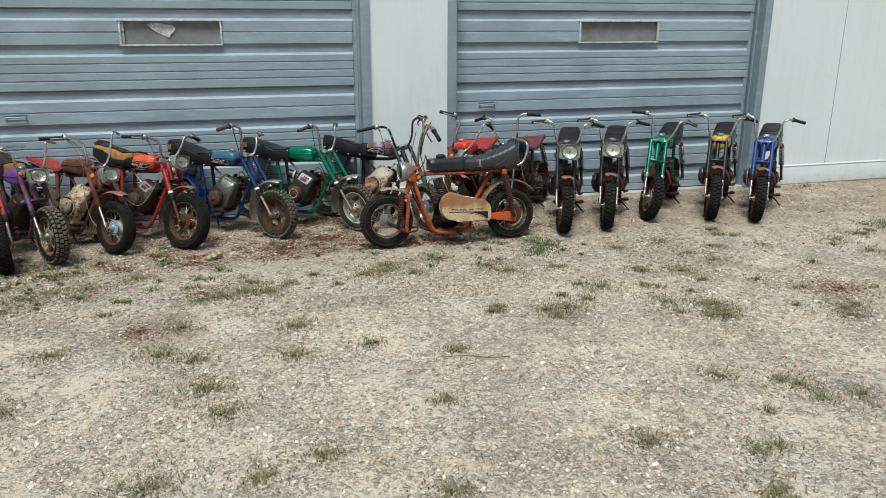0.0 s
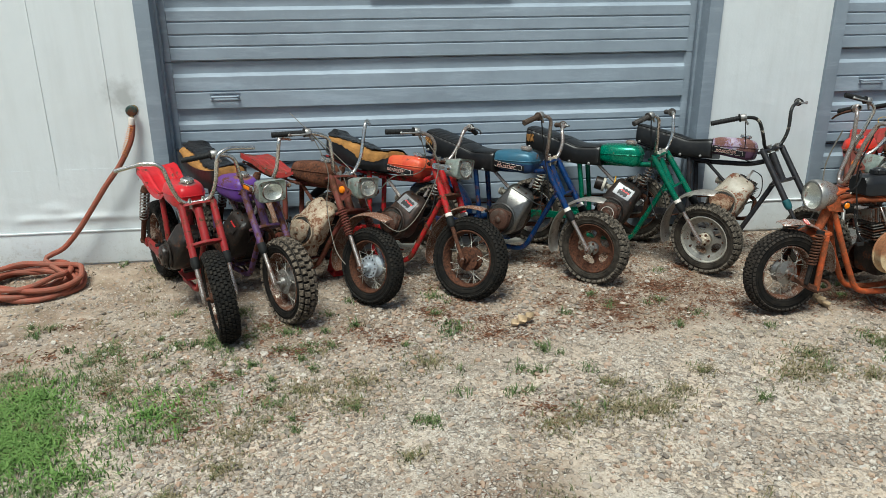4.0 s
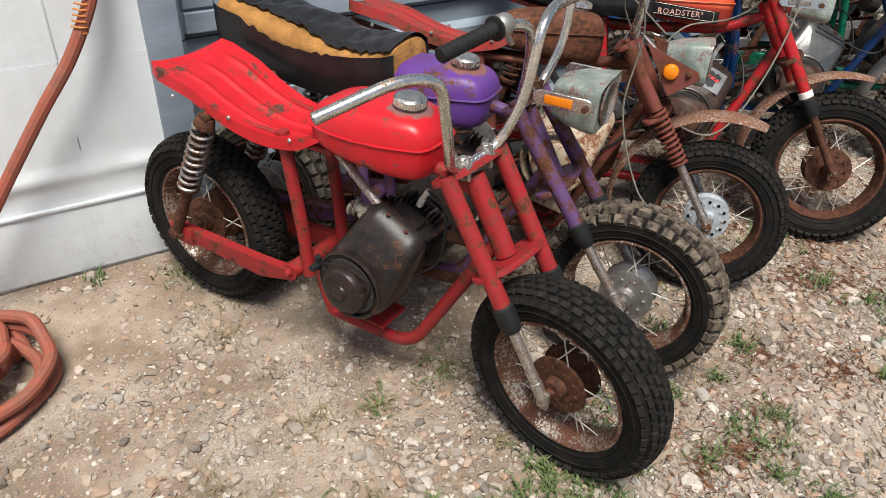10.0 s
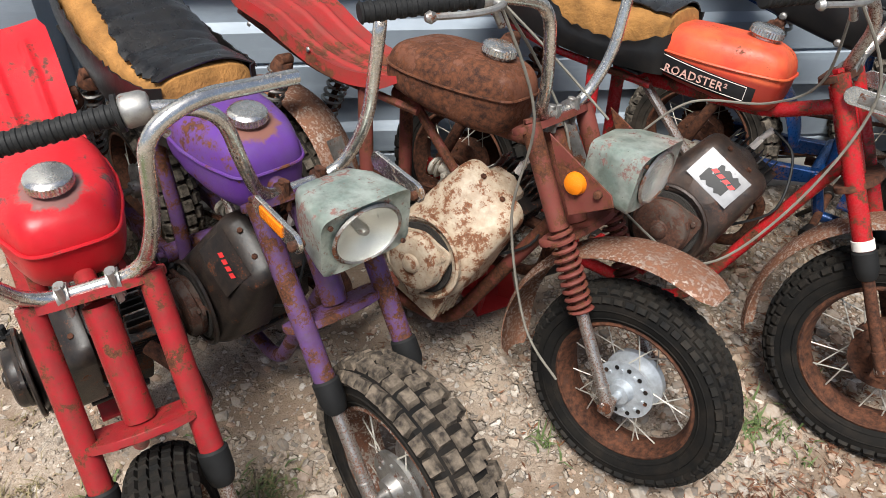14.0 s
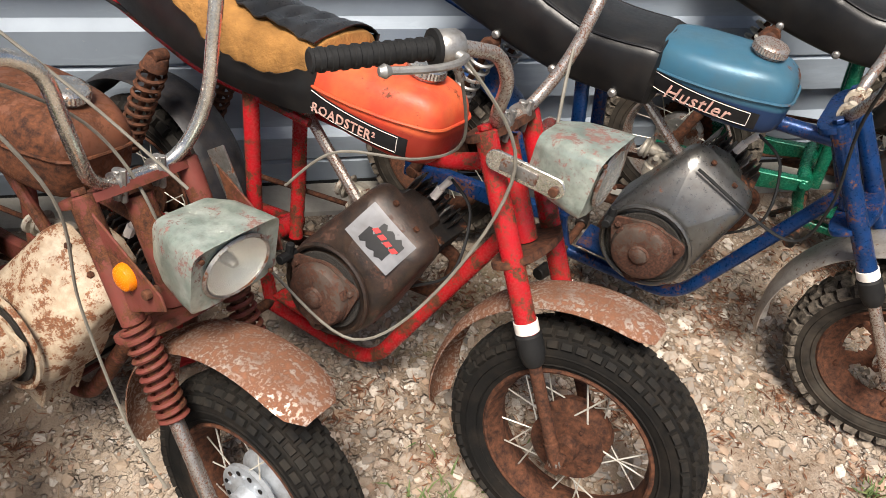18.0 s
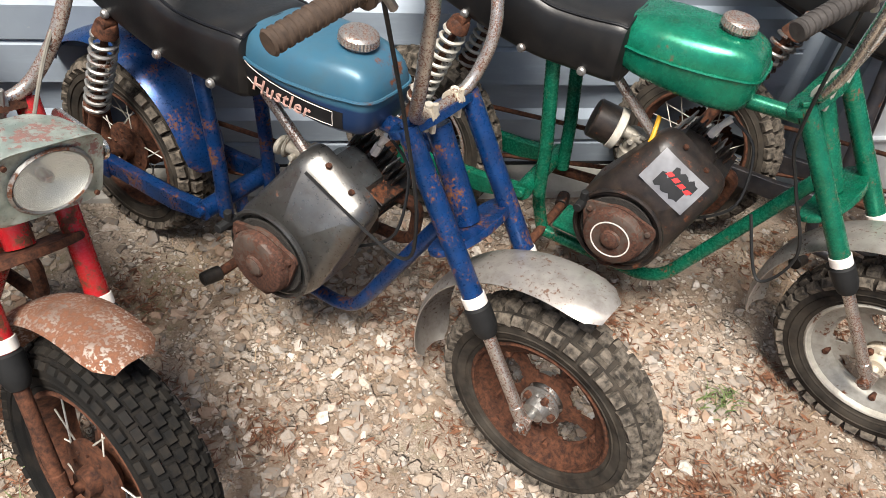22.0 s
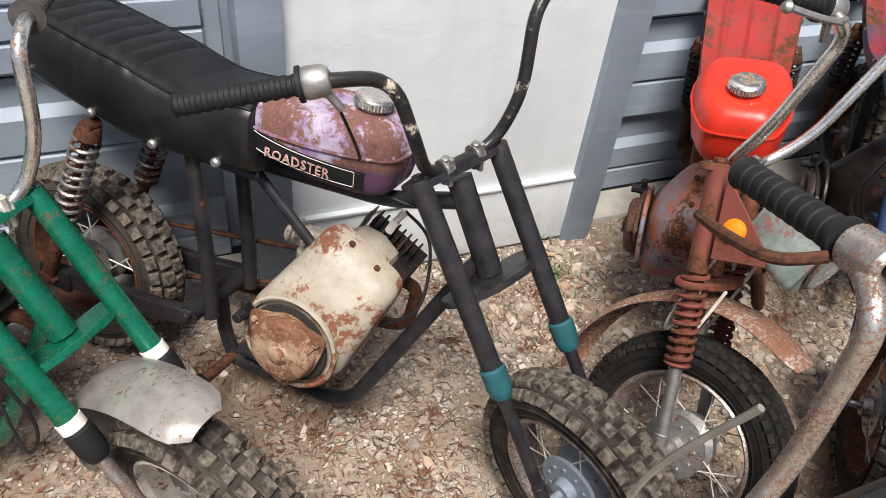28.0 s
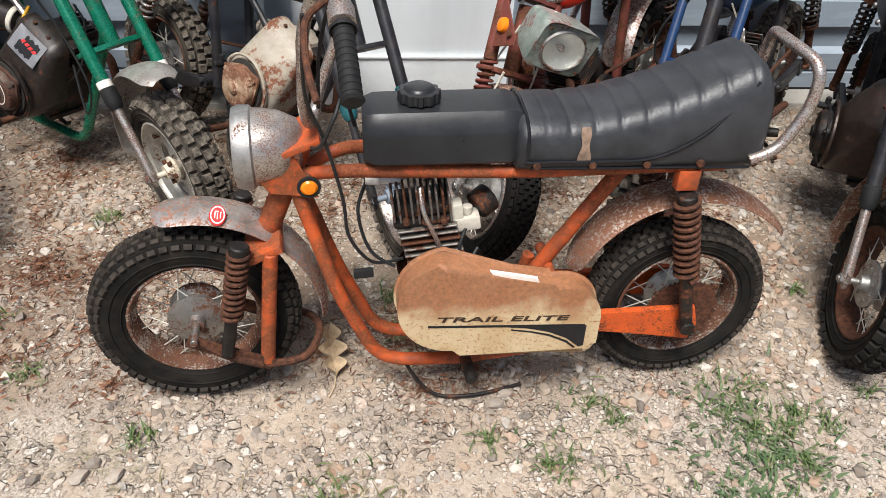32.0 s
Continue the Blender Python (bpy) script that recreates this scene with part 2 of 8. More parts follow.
def part(name, bm, material, parent, label="", m=None):
    """Links a bmesh, or a mesh that alike parts share, as one object under a thing or under a part."""
    me = finish(bm, name) if isinstance(bm, bmesh.types.BMesh) else bm
    if not me.materials:
        me.materials.append(material)
    ob = new(name, me)
    ob.parent = parent
    if me.materials[0] != material:
        ob.material_slots[0].link = "OBJECT"
        ob.material_slots[0].material = material
    if m is not None:
        ob.matrix_basis = m
    return tagged(ob, label)


def thing(name, label, category, m=None, group="", kind=""):
    ob = new(name)
    ob.empty_display_size = 0.1
    if m is not None:
        ob.matrix_basis = m
    return tagged(ob, label, category, group, kind)


def spline(pts, res=6, closed=False):
    """A smooth line through the points."""
    P = [Vector(p) for p in pts]
    n = len(P)
    out = []
    for i in range(n if closed else n - 1):
        a, b, c, d = (P[(i + k) % n] if closed else P[min(max(i + k, 0), n - 1)] for k in (-1, 0, 1, 2))
        for j in range(res):
            t = j / res
            out.append(0.5 * ((2 * b) + (c - a) * t + (2 * a - 5 * b + 4 * c - d) * t * t + (3 * b - a - 3 * c + d) * t ** 3))
    if not closed:
        out.append(P[-1])
    return out


def rounded(pts, rad, res=5):
    """A polyline with its inner corners rounded off, as a bent tube has."""
    P = [Vector(p) for p in pts]
    out = [P[0]]
    for a, b, c in zip(P, P[1:], P[2:]):
        u, v = (a - b), (c - b)
        k = min(rad, u.length * 0.49, v.length * 0.49)
        p, q = b + u.normalized() * k, b + v.normalized() * k
        for j in range(res + 1):
            t = j / res
            out.append(p.lerp(b, t).lerp(b.lerp(q, t), t))
    out.append(P[-1])
    return out


def tube(bm, pts, r, n=10, cap=True, radii=None, closed=False):
    P = [Vector(p) for p in pts]
    T = [((P[(i + 1) % len(P)] if closed else P[min(i + 1, len(P) - 1)]) - (P[i - 1] if closed or i else P[0])).normalized() for i in range(len(P))]
    up = Vector((0, 0, 1)) if abs(T[0].z) < 0.9 else Vector((1, 0, 0))
    u = T[0].cross(up).normalized()
    rings = []
    for i, (p, t) in enumerate(zip(P, T)):
        u = (u - t * u.dot(t)).normalized()
        v = t.cross(u)
        rr = radii[i] if radii else r
        rings.append([bm.verts.new(p + (u * math.cos(2 * math.pi * k / n) + v * math.sin(2 * math.pi * k / n)) * rr) for k in range(n)])
    pairs = list(zip(rings, rings[1:])) + ([(rings[-1], rings[0])] if closed else [])
    for a, b in pairs:
        for k in range(n):
            bm.faces.new((a[k], a[(k + 1) % n], b[(k + 1) % n], b[k]))
    if cap and not closed:
        bm.faces.new(rings[0][::-1])
        bm.faces.new(rings[-1])
    return bm


def tubes(paths, r, n=10):
    bm = bmesh.new()
    for p in paths:
        tube(bm, p, r, n)
    return bm


def lathe(bm, prof, n=32, m=None, closed=False):
    """Turns the profile, (radius, height) from end to end, round the z axis, then lays it by m."""
    m = m or Matrix.Identity(4)
    rings = []
    for r, h in prof:
        if r < 1e-6:
            rings.append([bm.verts.new(m @ Vector((0, 0, h)))])
        else:
            rings.append([bm.verts.new(m @ Vector((r * math.cos(2 * math.pi * k / n), r * math.sin(2 * math.pi * k / n), h))) for k in range(n)])
    for a, b in list(zip(rings, rings[1:])) + ([(rings[-1], rings[0])] if closed else []):
        for k in range(n):
            q = [a[k % len(a)], a[(k + 1) % len(a)], b[(k + 1) % len(b)], b[k % len(b)]]
            q = [v for i, v in enumerate(q) if v not in q[:i]]
            if len(q) > 2:
                bm.faces.new(q)
    return bm


AXIS_Y = pose(0, 0, 0, -90)  # turns z into y


def at(x, y, z, rx=0, ry=0, rz=0):
    return pose(x, y, z, rx, ry, rz)


def along(p, q):
    """A pose at p whose z axis points to q."""
    p, q = Vector(p), Vector(q)
    return Matrix.Translation(p) @ (q - p).to_track_quat("Z", "Y").to_matrix().to_4x4()


def rod(bm, p, q, r, r2=None, n=12, cap=0.0):
    L = (Vector(q) - Vector(p)).length
    r2 = r if r2 is None else r2
    c = cap or min(r, r2) * 0.15
    return lathe(bm, [(0, 0), (r - c, 0), (r, c), (r2, L - c), (r2 - c, L), (0, L)], n, along(p, q))


def box(bm, sx, sy, sz, m=None, bev=0.0, seg=2):
    r = bmesh.ops.create_cube(bm, size=1, matrix=(m or Matrix.Identity(4)) @ Matrix.Diagonal((sx, sy, sz, 1)))
    if bev:
        es = list({e for v in r["verts"] for e in v.link_edges})
        bmesh.ops.bevel(bm, geom=es, offset=bev, segments=seg, affect="EDGES", profile=0.6)
    return bm


def prism(bm, pts, y0, y1, bev=0.0, seg=2):
    """An outline in x and z, drawn out from y0 to y1."""
    a = [bm.verts.new((x, y0, z)) for x, z in pts]
    b = [bm.verts.new((x, y1, z)) for x, z in pts]
    fs = [bm.faces.new(a), bm.faces.new(b[::-1])]
    n = len(pts)
    for i in range(n):
        fs.append(bm.faces.new((a[i], b[i], b[(i + 1) % n], a[(i + 1) % n])))
    if bev:
        bmesh.ops.bevel(bm, geom=[e for f in fs[:2] for e in f.edges], offset=bev, segments=seg, affect="EDGES", profile=0.6)
    return bm


def loft(bm, rings, caps=True):
    R = [[bm.verts.new(p) for p in ring] for ring in rings]
    n = len(R[0])
    for a, b in zip(R, R[1:]):
        for k in range(n):
            bm.faces.new((a[k], a[(k + 1) % n], b[(k + 1) % n], b[k]))
    if caps:
        bm.faces.new(R[0][::-1])
        bm.faces.new(R[-1])
    return bm


def sheet(bm, grid, thick):
    """A grid of points given a thickness along its own normals."""
    V = [[bm.verts.new(p) for p in row] for row in grid]
    fs = [bm.faces.new((V[i][j], V[i][j + 1], V[i + 1][j + 1], V[i + 1][j])) for i in range(len(V) - 1) for j in range(len(V[0]) - 1)]
    bmesh.ops.recalc_face_normals(bm, faces=fs)
    bmesh.ops.solidify(bm, geom=fs, thickness=thick)
    return bm


def helix(bm, p, q, r, wire, turns, n=6, per=14):
    m, L = along(p, q), (Vector(q) - Vector(p)).length
    k = int(turns * per)
    return tube(bm, [m @ Vector((r * math.cos(2 * math.pi * i / per), r * math.sin(2 * math.pi * i / per), L * i / k)) for i in range(k + 1)], wire, n)


def lettering(text, size, material, name, parent, m, shear=0.0, bold=0.0, space=1.0):
    cu = bpy.data.curves.new(name, "FONT")
    cu.body, cu.size, cu.shear, cu.offset, cu.space_character = text, size, shear, bold, space
    cu.extrude, cu.align_x, cu.align_y, cu.resolution_u = 0.0008, "CENTER", "CENTER", 2
    tmp = bpy.data.objects.new(name, cu)
    scene.collection.objects.link(tmp)
    dg = bpy.context.evaluated_depsgraph_get()
    dg.update()
    me = bpy.data.meshes.new_from_object(tmp.evaluated_get(dg))
    bpy.data.objects.remove(tmp)
    me.materials.clear()
    return part(name, me, material, parent, "", m)

# ---------------- wheels ----------------
WR, RIM = 0.235, 0.155
FIT = {"half": 0.92, "boot": 0.69}
LAST = {}
DECAL_PALE = plain("faded_cream_print", (0.50, 0.30, 0.25), 0.5, 0, 0.4, 90, 0.05)
SHARED = {}


def shared(key, build):
    if key not in SHARED:
        r = build()
        SHARED[key] = finish(r, key) if isinstance(r, bmesh.types.BMesh) else r
    return SHARED[key]


def tyre_section(R, w, rim):
    d = R - rim
    half = [(rim - 0.004, 0.36 * w), (rim + 0.006, 0.42 * w), (rim + 0.010, 0.435 * w), (rim + 0.012, 0.475 * w), (rim + 0.014, 0.455 * w), (rim + 0.30 * d, 0.50 * w), (rim + 0.385 * d, 0.505 * w),
            (rim + 0.40 * d, 0.535 * w), (rim + 0.415 * d, 0.505 * w), (rim + 0.58 * d, 0.50 * w), (rim + 0.76 * d, 0.42 * w), (rim + 0.86 * d, 0.22 * w)]
    return [(r, -h) for r, h in half] + [(rim + 0.89 * d, 0)] + half[::-1]


def tyre_mesh(R, w, rim):
    return lathe(bmesh.new(), tyre_section(R, w, rim), 56, AXIS_Y)


def knob_mesh(R, w, rim, rows, N, size, high):
    """The blocks of a tyre's tread: rows of (place across, stagger), each block tapering outwards."""
    sec = tyre_section(R, w, rim)
    V, F = [], []
    rnd = random.Random(N)
    for y, stag, tilt in rows:
        pts = [(r, h) for r, h in sec]
        r0 = np.interp(y * w, [h for r, h in pts[9:16]], [r for r, h in pts[9:16]])
        nx = Vector((math.cos(tilt), math.sin(tilt)))  # out and across
        tx = Vector((-nx.y, nx.x))
        for k in range(N):
            a = 2 * math.pi * (k + stag) / N
            c, s = math.cos(a), math.sin(a)
            lc, ls = size[0] * rnd.uniform(0.9, 1.08) / 2, size[1] * rnd.uniform(0.9, 1.08) / 2
            hh = high * rnd.uniform(0.75, 1.0)
            base = len(V)
            for lift, sc in ((-0.004, 1.08), (hh, 0.86)):
                for du, dv in ((-1, -1), (1, -1), (1, 1), (-1, 1)):
                    rr = r0 + nx.x * lift + tx.x * dv * ls * sc
                    yy = y * w + nx.y * lift + tx.y * dv * ls * sc
                    off = du * lc * sc
                    V.append((rr * c - off * s, yy, rr * s + off * c))
            F += [(base + 4, base + 5, base + 6, base + 7)] + [(base + i, base + (i + 1) % 4, base + 4 + (i + 1) % 4, base + 4 + i) for i in range(4)]
    me = bpy.data.meshes.new("tread")
    me.from_pydata(V, [], F)
    bm = bmesh.new()
    bm.from_mesh(me)
    return bm


def rim_mesh(rim, w):
    h = 0.36 * w
    bm = lathe(bmesh.new(), [(rim + 0.004, -h - 0.004), (rim + 0.006, -h), (rim - 0.002, -h + 0.006), (rim - 0.009, -0.3 * h), (rim - 0.011, 0), (rim - 0.009, 0.3 * h), (rim - 0.002, h - 0.006), (rim + 0.006, h), (rim + 0.004, h + 0.004), (rim - 0.006, h + 0.002), (rim - 0.015, 0.35 * h), (rim - 0.018, 0), (rim - 0.015, -0.35 * h), (rim - 0.006, -h - 0.002)], 48, AXIS_Y, closed=True)
    for q in (-1, 1):
        tube(bm, [((rim - 0.002) * math.cos(2 * math.pi * k / 48), q * (h + 0.003), (rim - 0.002) * math.sin(2 * math.pi * k / 48)) for k in range(48)], 0.0042, 6, closed=True)
    return bm


def mag_mesh(rim, holes=5):
    """A pressed steel disc wheel: flange inside the rim, a step down to a flat web with rounded windows."""
    bm = bmesh.new()
    shape = [(0.040, 0.000), (0.052, 0.002), (0.059, 0.004), (0.066, 0.005), (0.076, 0.006), (0.094, 0.006), (0.104, 0.005), (0.111, 0.004), (0.117, 0.001), (0.121, -0.008), (0.126, -0.014), (rim - 0.006, -0.022), (rim + 0.001, -0.030)]
    window = {2: (4, 8), 3: (3, 9), 4: (2, 10), 5: (2, 10), 6: (3, 9)}
    per = 13
    N = per * holes
    V = [[bm.verts.new((r * math.cos(2 * math.pi * k / N), y, r * math.sin(2 * math.pi * k / N))) for k in range(N)] for r, y in shape]
    fs = []
    for i in range(len(shape) - 1):
        lo, hi = window.get(i, (99, 0))
        for k in range(N):
            if not lo <= k % per <= hi:
                fs.append(bm.faces.new((V[i][k], V[i][(k + 1) % N], V[i + 1][(k + 1) % N], V[i + 1][k])))
    bmesh.ops.delete(bm, geom=[v for v in bm.verts if not v.link_faces], context="VERTS")
    bmesh.ops.recalc_face_normals(bm, faces=fs)
    bmesh.ops.solidify(bm, geom=fs, thickness=0.005)
    return bm


def hub_mesh(drum):
    bm = lathe(bmesh.new(), [(0, -0.085), (0.009, -0.085), (0.009, -0.05), (0.022, -0.05), (0.026, -0.030), (drum, -0.028), (drum, -0.020), (0.5 * drum, 0.0), (drum, 0.018), (drum * 1.02, 0.030), (0.6 * drum, 0.036), (0.022, 0.04), (0.018, 0.055), (0.009, 0.056), (0.009, 0.085), (0, 0.085)], 32, AXIS_Y)
    for k in range(10):
        a = 2 * math.pi * k / 10
        rod(bm, (0.7 * drum * math.cos(a), -0.033, 0.7 * drum * math.sin(a)), (0.7 * drum * math.cos(a), -0.027, 0.7 * drum * math.sin(a)), 0.004, n=6)
    return bm


def spoke_mesh(drum, rim, side, lean):
    a = Vector((drum * 0.93, side * 0.024, 0))
    b = Vector(((rim - 0.014) * math.cos(lean), side * 0.004, (rim - 0.014) * math.sin(lean)))
    return tube(bmesh.new(), [a, b], 0.0016, 5)


ROWS_BLOCK = [(-0.15, 0.0, -0.1), (0.15, 0.5, 0.1), (-0.44, 0.25, -0.75), (0.44, 0.75, 0.75)]
ROWS_TRIAL = [(0.0, 0.0, 0.0), (-0.17, 0.5, -0.12), (0.17, 0.5, 0.12), (-0.33, 0.0, -0.45), (0.33, 0.0, 0.45), (-0.47, 0.5, -0.95), (0.47, 0.5, 0.95)]


def wheel(parent, name, m, style, tread, R=WR, w=0.092, rim_mat=RUSTY, hub_mat=ALU, spokes=20, knob=None):
    """A wheel in its own plane, x and z, with its axle along y."""
    drum = 0.066 if style == "spoke" else 0.042
    hub = part(name, shared("hub_%s" % style, lambda: hub_mesh(drum)), hub_mat, parent, "", m)
    key = "%s_%.3f" % (tread, R)
    part("tyre", shared("tyre_" + key, lambda: tyre_mesh(R, w, RIM)), TYRE if knob in (KNOB_DARK, KNOB_TRAIL, KNOB_PALE) else TYRE_DRY, hub, "weathered black knobbly tyre")
    kind = (ROWS_BLOCK, 36, (0.028, 0.024), 0.012) if tread == "block" else (ROWS_TRIAL, 52, (0.0205, 0.0135), 0.0075)
    part("tread", shared("tread_" + key, lambda: knob_mesh(R, w, RIM, *kind)), knob or KNOB, hub, "dusty rubber tread blocks")
    part("rim", shared("rim", lambda: rim_mesh(RIM, w)), rim_mat, hub)
    if hub_mat is BRIGHT_ALU:
        # no holes are cut: dark discs on the hub give the shade inside them
        for k in range(12):
            a = 2 * math.pi * k / 12
            part("vent_hole", shared("vent_hole", lambda: lathe(bmesh.new(), [(0, 0.0), (0.0046, 0.0), (0.0050, 0.0015)], 12, at(0, -0.0300, 0, 90))), DARK, hub, "", pose(0.053 * math.cos(a), 0, 0.053 * math.sin(a)))
    if style == "spoke":
        for k in range(spokes):
            me = shared("spoke_%d" % (k % 4), lambda: spoke_mesh(drum, RIM, 1 if k % 2 else -1, 0.45 if k % 4 < 2 else -0.45))
            part("spoke", me, SPRING_PALE, hub, "", pose(0, 0, 0, 0, 360 * (k + (0.4 if k % 4 > 1 else 0)) / spokes, 0))
    else:
        part("wheel_disc", shared("mag_disc", lambda: mag_mesh(RIM)), DISC_SILVER if style == "disc" else rim_mat, hub, "pressed steel wheel disc with round holes")
        for k in range(5):
            a = 2 * math.pi * k / 5
            part("bolt", shared("mag_bolt", lambda: rod(bmesh.new(), (0, -0.040, 0), (0, -0.02, 0), 0.0075, n=6)), RUSTY, hub, "", pose(0.033 * math.cos(a), 0, 0.033 * math.sin(a)))
            part("bolt", SHARED["mag_bolt"], RUSTY, hub, "", pose(0.119 * math.cos(a), 0.018, 0.119 * math.sin(a)))
    return hub


def sprocket_mesh(R, teeth):
    bm = bmesh.new()
    pts = []
    for k in range(teeth * 2):
        r = R if k % 2 else R - 0.006
        a = 2 * math.pi * k / (teeth * 2)
        pts.append((r * math.cos(a), r * math.sin(a)))
    return prism(bm, pts, -0.002, 0.002)


# ---------------- parts of a mini bike: x ahead from the rear axle, y to its left ----------------
HEAD_T, HEAD_B = Vector((0.848, 0, 0.735)), Vector((0.945, 0, 0.572))
FRONT, REAR = Vector((1.195, 0, WR)), Vector((0, 0, WR))


def steer_matrix(deg):
    ax = (HEAD_T - HEAD_B).normalized()
    return Matrix.Translation(HEAD_B) @ Matrix.Rotation(radians(deg), 4, ax) @ Matrix.Translation(-HEAD_B)


def frame_parts(b, mat, chrome_strut=True):
    part("headstock", tubes([[HEAD_T + Vector((0, 0, 0.0)), HEAD_B]], 0.024, 14), mat, b)
    part("backbone", tubes([rounded([HEAD_T.lerp(HEAD_B, 0.24), (0.72, 0, 0.655), (0.46, 0, 0.635), (0.36, 0, 0.63)], 0.04)], 0.0165, 12), mat, b)
    part("downtube", tubes([rounded([HEAD_T.lerp(HEAD_B, 0.80), (HEAD_B.x - 0.24, 0, 0.125), (0.40, 0, 0.115)], 0.07, 7)], 0.0165, 12), mat, b)
    for s in (-1, 1):
        part("seat_post", tubes([[(0.330, 0.075 * s, 0.655), (0.372, 0.07 * s, 0.40), (0.385, 0.07 * s, 0.27)]], 0.0165, 12), mat, b)
        part("seat_rail", tubes([rounded([(0.47, 0.06 * s, 0.635), (0.20, 0.085 * s, 0.645), (-0.06, 0.085 * s, 0.70)], 0.05)], 0.009, 8), mat, b)
    bm = tubes([[(0.355, -0.11, 0.285), (0.355, 0.11, 0.285)]], 0.022, 14)
    rod(bm, (0.355, -0.125, 0.285), (0.355, 0.125, 0.285), 0.010)
    part("cross_tube", bm, mat, b)
    bm = box(bmesh.new(), 0.17, 0.10, 0.008, at(0.52, 0, 0.185), 0.002)
    tube(bm, [(0.40, 0, 0.115), (0.37, 0, 0.19), (0.355, 0, 0.28)], 0.0165)
    part("engine_plate", bm, mat, b)
    part("strut", tubes([[(0.44, -0.03, 0.635), (0.60, -0.03, 0.505)]], 0.011), CHROME_RUST if chrome_strut else mat, b)


def swing_arm(b, mat):
    bm = bmesh.new()
    for s in (-1, 1):
        prism(bm, [(0.365, 0.300), (0.365, 0.262), (0.25, 0.228), (REAR.x - 0.02, REAR.z - 0.022), (REAR.x - 0.045, REAR.z), (REAR.x - 0.02, REAR.z + 0.022), (0.25, 0.276)], 0.100 * s - 0.013, 0.100 * s + 0.013, 0.006)
        box(bm, 0.085, 0.012, 0.052, at(REAR.x - 0.005, 0.114 * s, REAR.z), 0.004)
    part("swing_arm", bm, mat, b)
    part("rear_axle", rod(bmesh.new(), REAR + Vector((0, -0.135, 0)), REAR + Vector((0, 0.135, 0)), 0.0085), RUSTY, b)


def shocks(b, spring_mat, body_mat=RUSTY):
    for s in (-1, 1):
        lo, hi = Vector((REAR.x - 0.015, 0.125 * s, REAR.z + 0.005)), Vector((0.125, 0.115 * s, 0.645))
        a, c = lo.lerp(hi, 0.42), lo.lerp(hi, 0.93)
        bm = rod(bmesh.new(), lo, lo.lerp(hi, 0.5), 0.0155)
        rod(bm, a, lo.lerp(hi, 0.46), 0.029)
        rod(bm, lo + Vector((0, -0.016, 0)), lo + Vector((0, 0.016, 0)), 0.017)
        rod(bm, lo.lerp(hi, 0.40), lo.lerp(hi, 0.95), 0.008)
        ob = part("shock_absorber", bm, body_mat, b)
        bm = rod(bmesh.new(), c, hi, 0.027, 0.022)
        rod(bm, hi + Vector((0, -0.018, 0)), hi + Vector((0, 0.018, 0)), 0.014)
        part("upper_mount", bm, body_mat, ob)
        part("spring", helix(bmesh.new(), a, c, 0.0255, 0.0048, 9.5), spring_mat, ob)


TANK_X, TANK_L = 0.5935, 0.1585


def tank_half(x, k=1.0):
    """Half the tank's width at x, on the outline shrunk by k."""
    t = (x - TANK_X) / (2 * TANK_L) + 0.5
    u = min(1, abs(x - TANK_X) / (TANK_L * k))
    return 0.103 * (0.80 + 0.20 * math.sin(math.pi * max(0, min(1, t * 1.15)))) * k * (1 - u ** 4.6) ** (1 / 4.6)


def tank_fill(f):
    """How far the flank stands out at a share f of the way from the underside to the seam."""
    return float(np.interp(f, [0, 0.03, 0.12, 0.28, 0.5, 0.8, 1.0], [0.66, 0.78, 0.90, 0.965, 0.992, 1.0, 1.0]))


def tank_levels(x):
    t = (x - TANK_X) / (2 * TANK_L) + 0.5
    return 0.652 + 0.028 * (1 - t), 0.728 + 0.012 * t, 0.80 + 0.10 * t


def tank_mesh():
    """Rounded-box tank: plan outlines stacked from the underside over the seam to a crowned top."""
    n = 56
    rows = [(f, None, tank_fill(f)) for f in (0, 0.03, 0.08, 0.16, 0.28, 0.5, 0.8, 1.0)]
    rows += [(1, dz, k) for dz, k in ((0.009, 0.992), (0.020, 0.976), (0.032, 0.948), (0.044, 0.900), (0.054, 0.830), (0.0615, 0.735), (0.067, 0.61), (0.0705, 0.46), (0.0725, 0.30), (0.0735, 0.12))]
    rings = []
    for f, dz, k in rows:
        ring = []
        for q in range(n):
            a = 2 * math.pi * q / n
            c, s = math.cos(a), math.sin(a)
            x = TANK_X + TANK_L * k * math.copysign(abs(c) ** 0.435, c)
            lo, mid, up = tank_levels(x)
            y = 0.0 if abs(s) < 1e-6 else math.copysign(max(tank_half(x, k), 0.0), s)
            if abs(c) > 0.5:
                t = (x - TANK_X) / (2 * TANK_L) + 0.5
                y = math.copysign(abs(s) ** 0.435, s) * 0.103 * (0.80 + 0.20 * math.sin(math.pi * max(0, min(1, t * 1.15)))) * k
            ring.append((x, y, lo + (mid - lo) * f if dz is None else mid + dz * up))
        rings.append(ring)
    return loft(bmesh.new(), rings)


def tank_seam():
    line = []
    for q in range(56):
        a = 2 * math.pi * q / 56
        c, s = math.cos(a), math.sin(a)
        x = TANK_X + (TANK_L + 0.002) * math.copysign(abs(c) ** 0.435, c)
        t = (x - TANK_X) / (2 * TANK_L) + 0.5
        y = math.copysign(abs(s) ** 0.435, s) * (0.105 * (0.80 + 0.20 * math.sin(math.pi * max(0, min(1, t * 1.15)))))
        line.append((x, y, tank_levels(x)[1]))
    return tube(bmesh.new(), line, 0.0032, 6, closed=True)


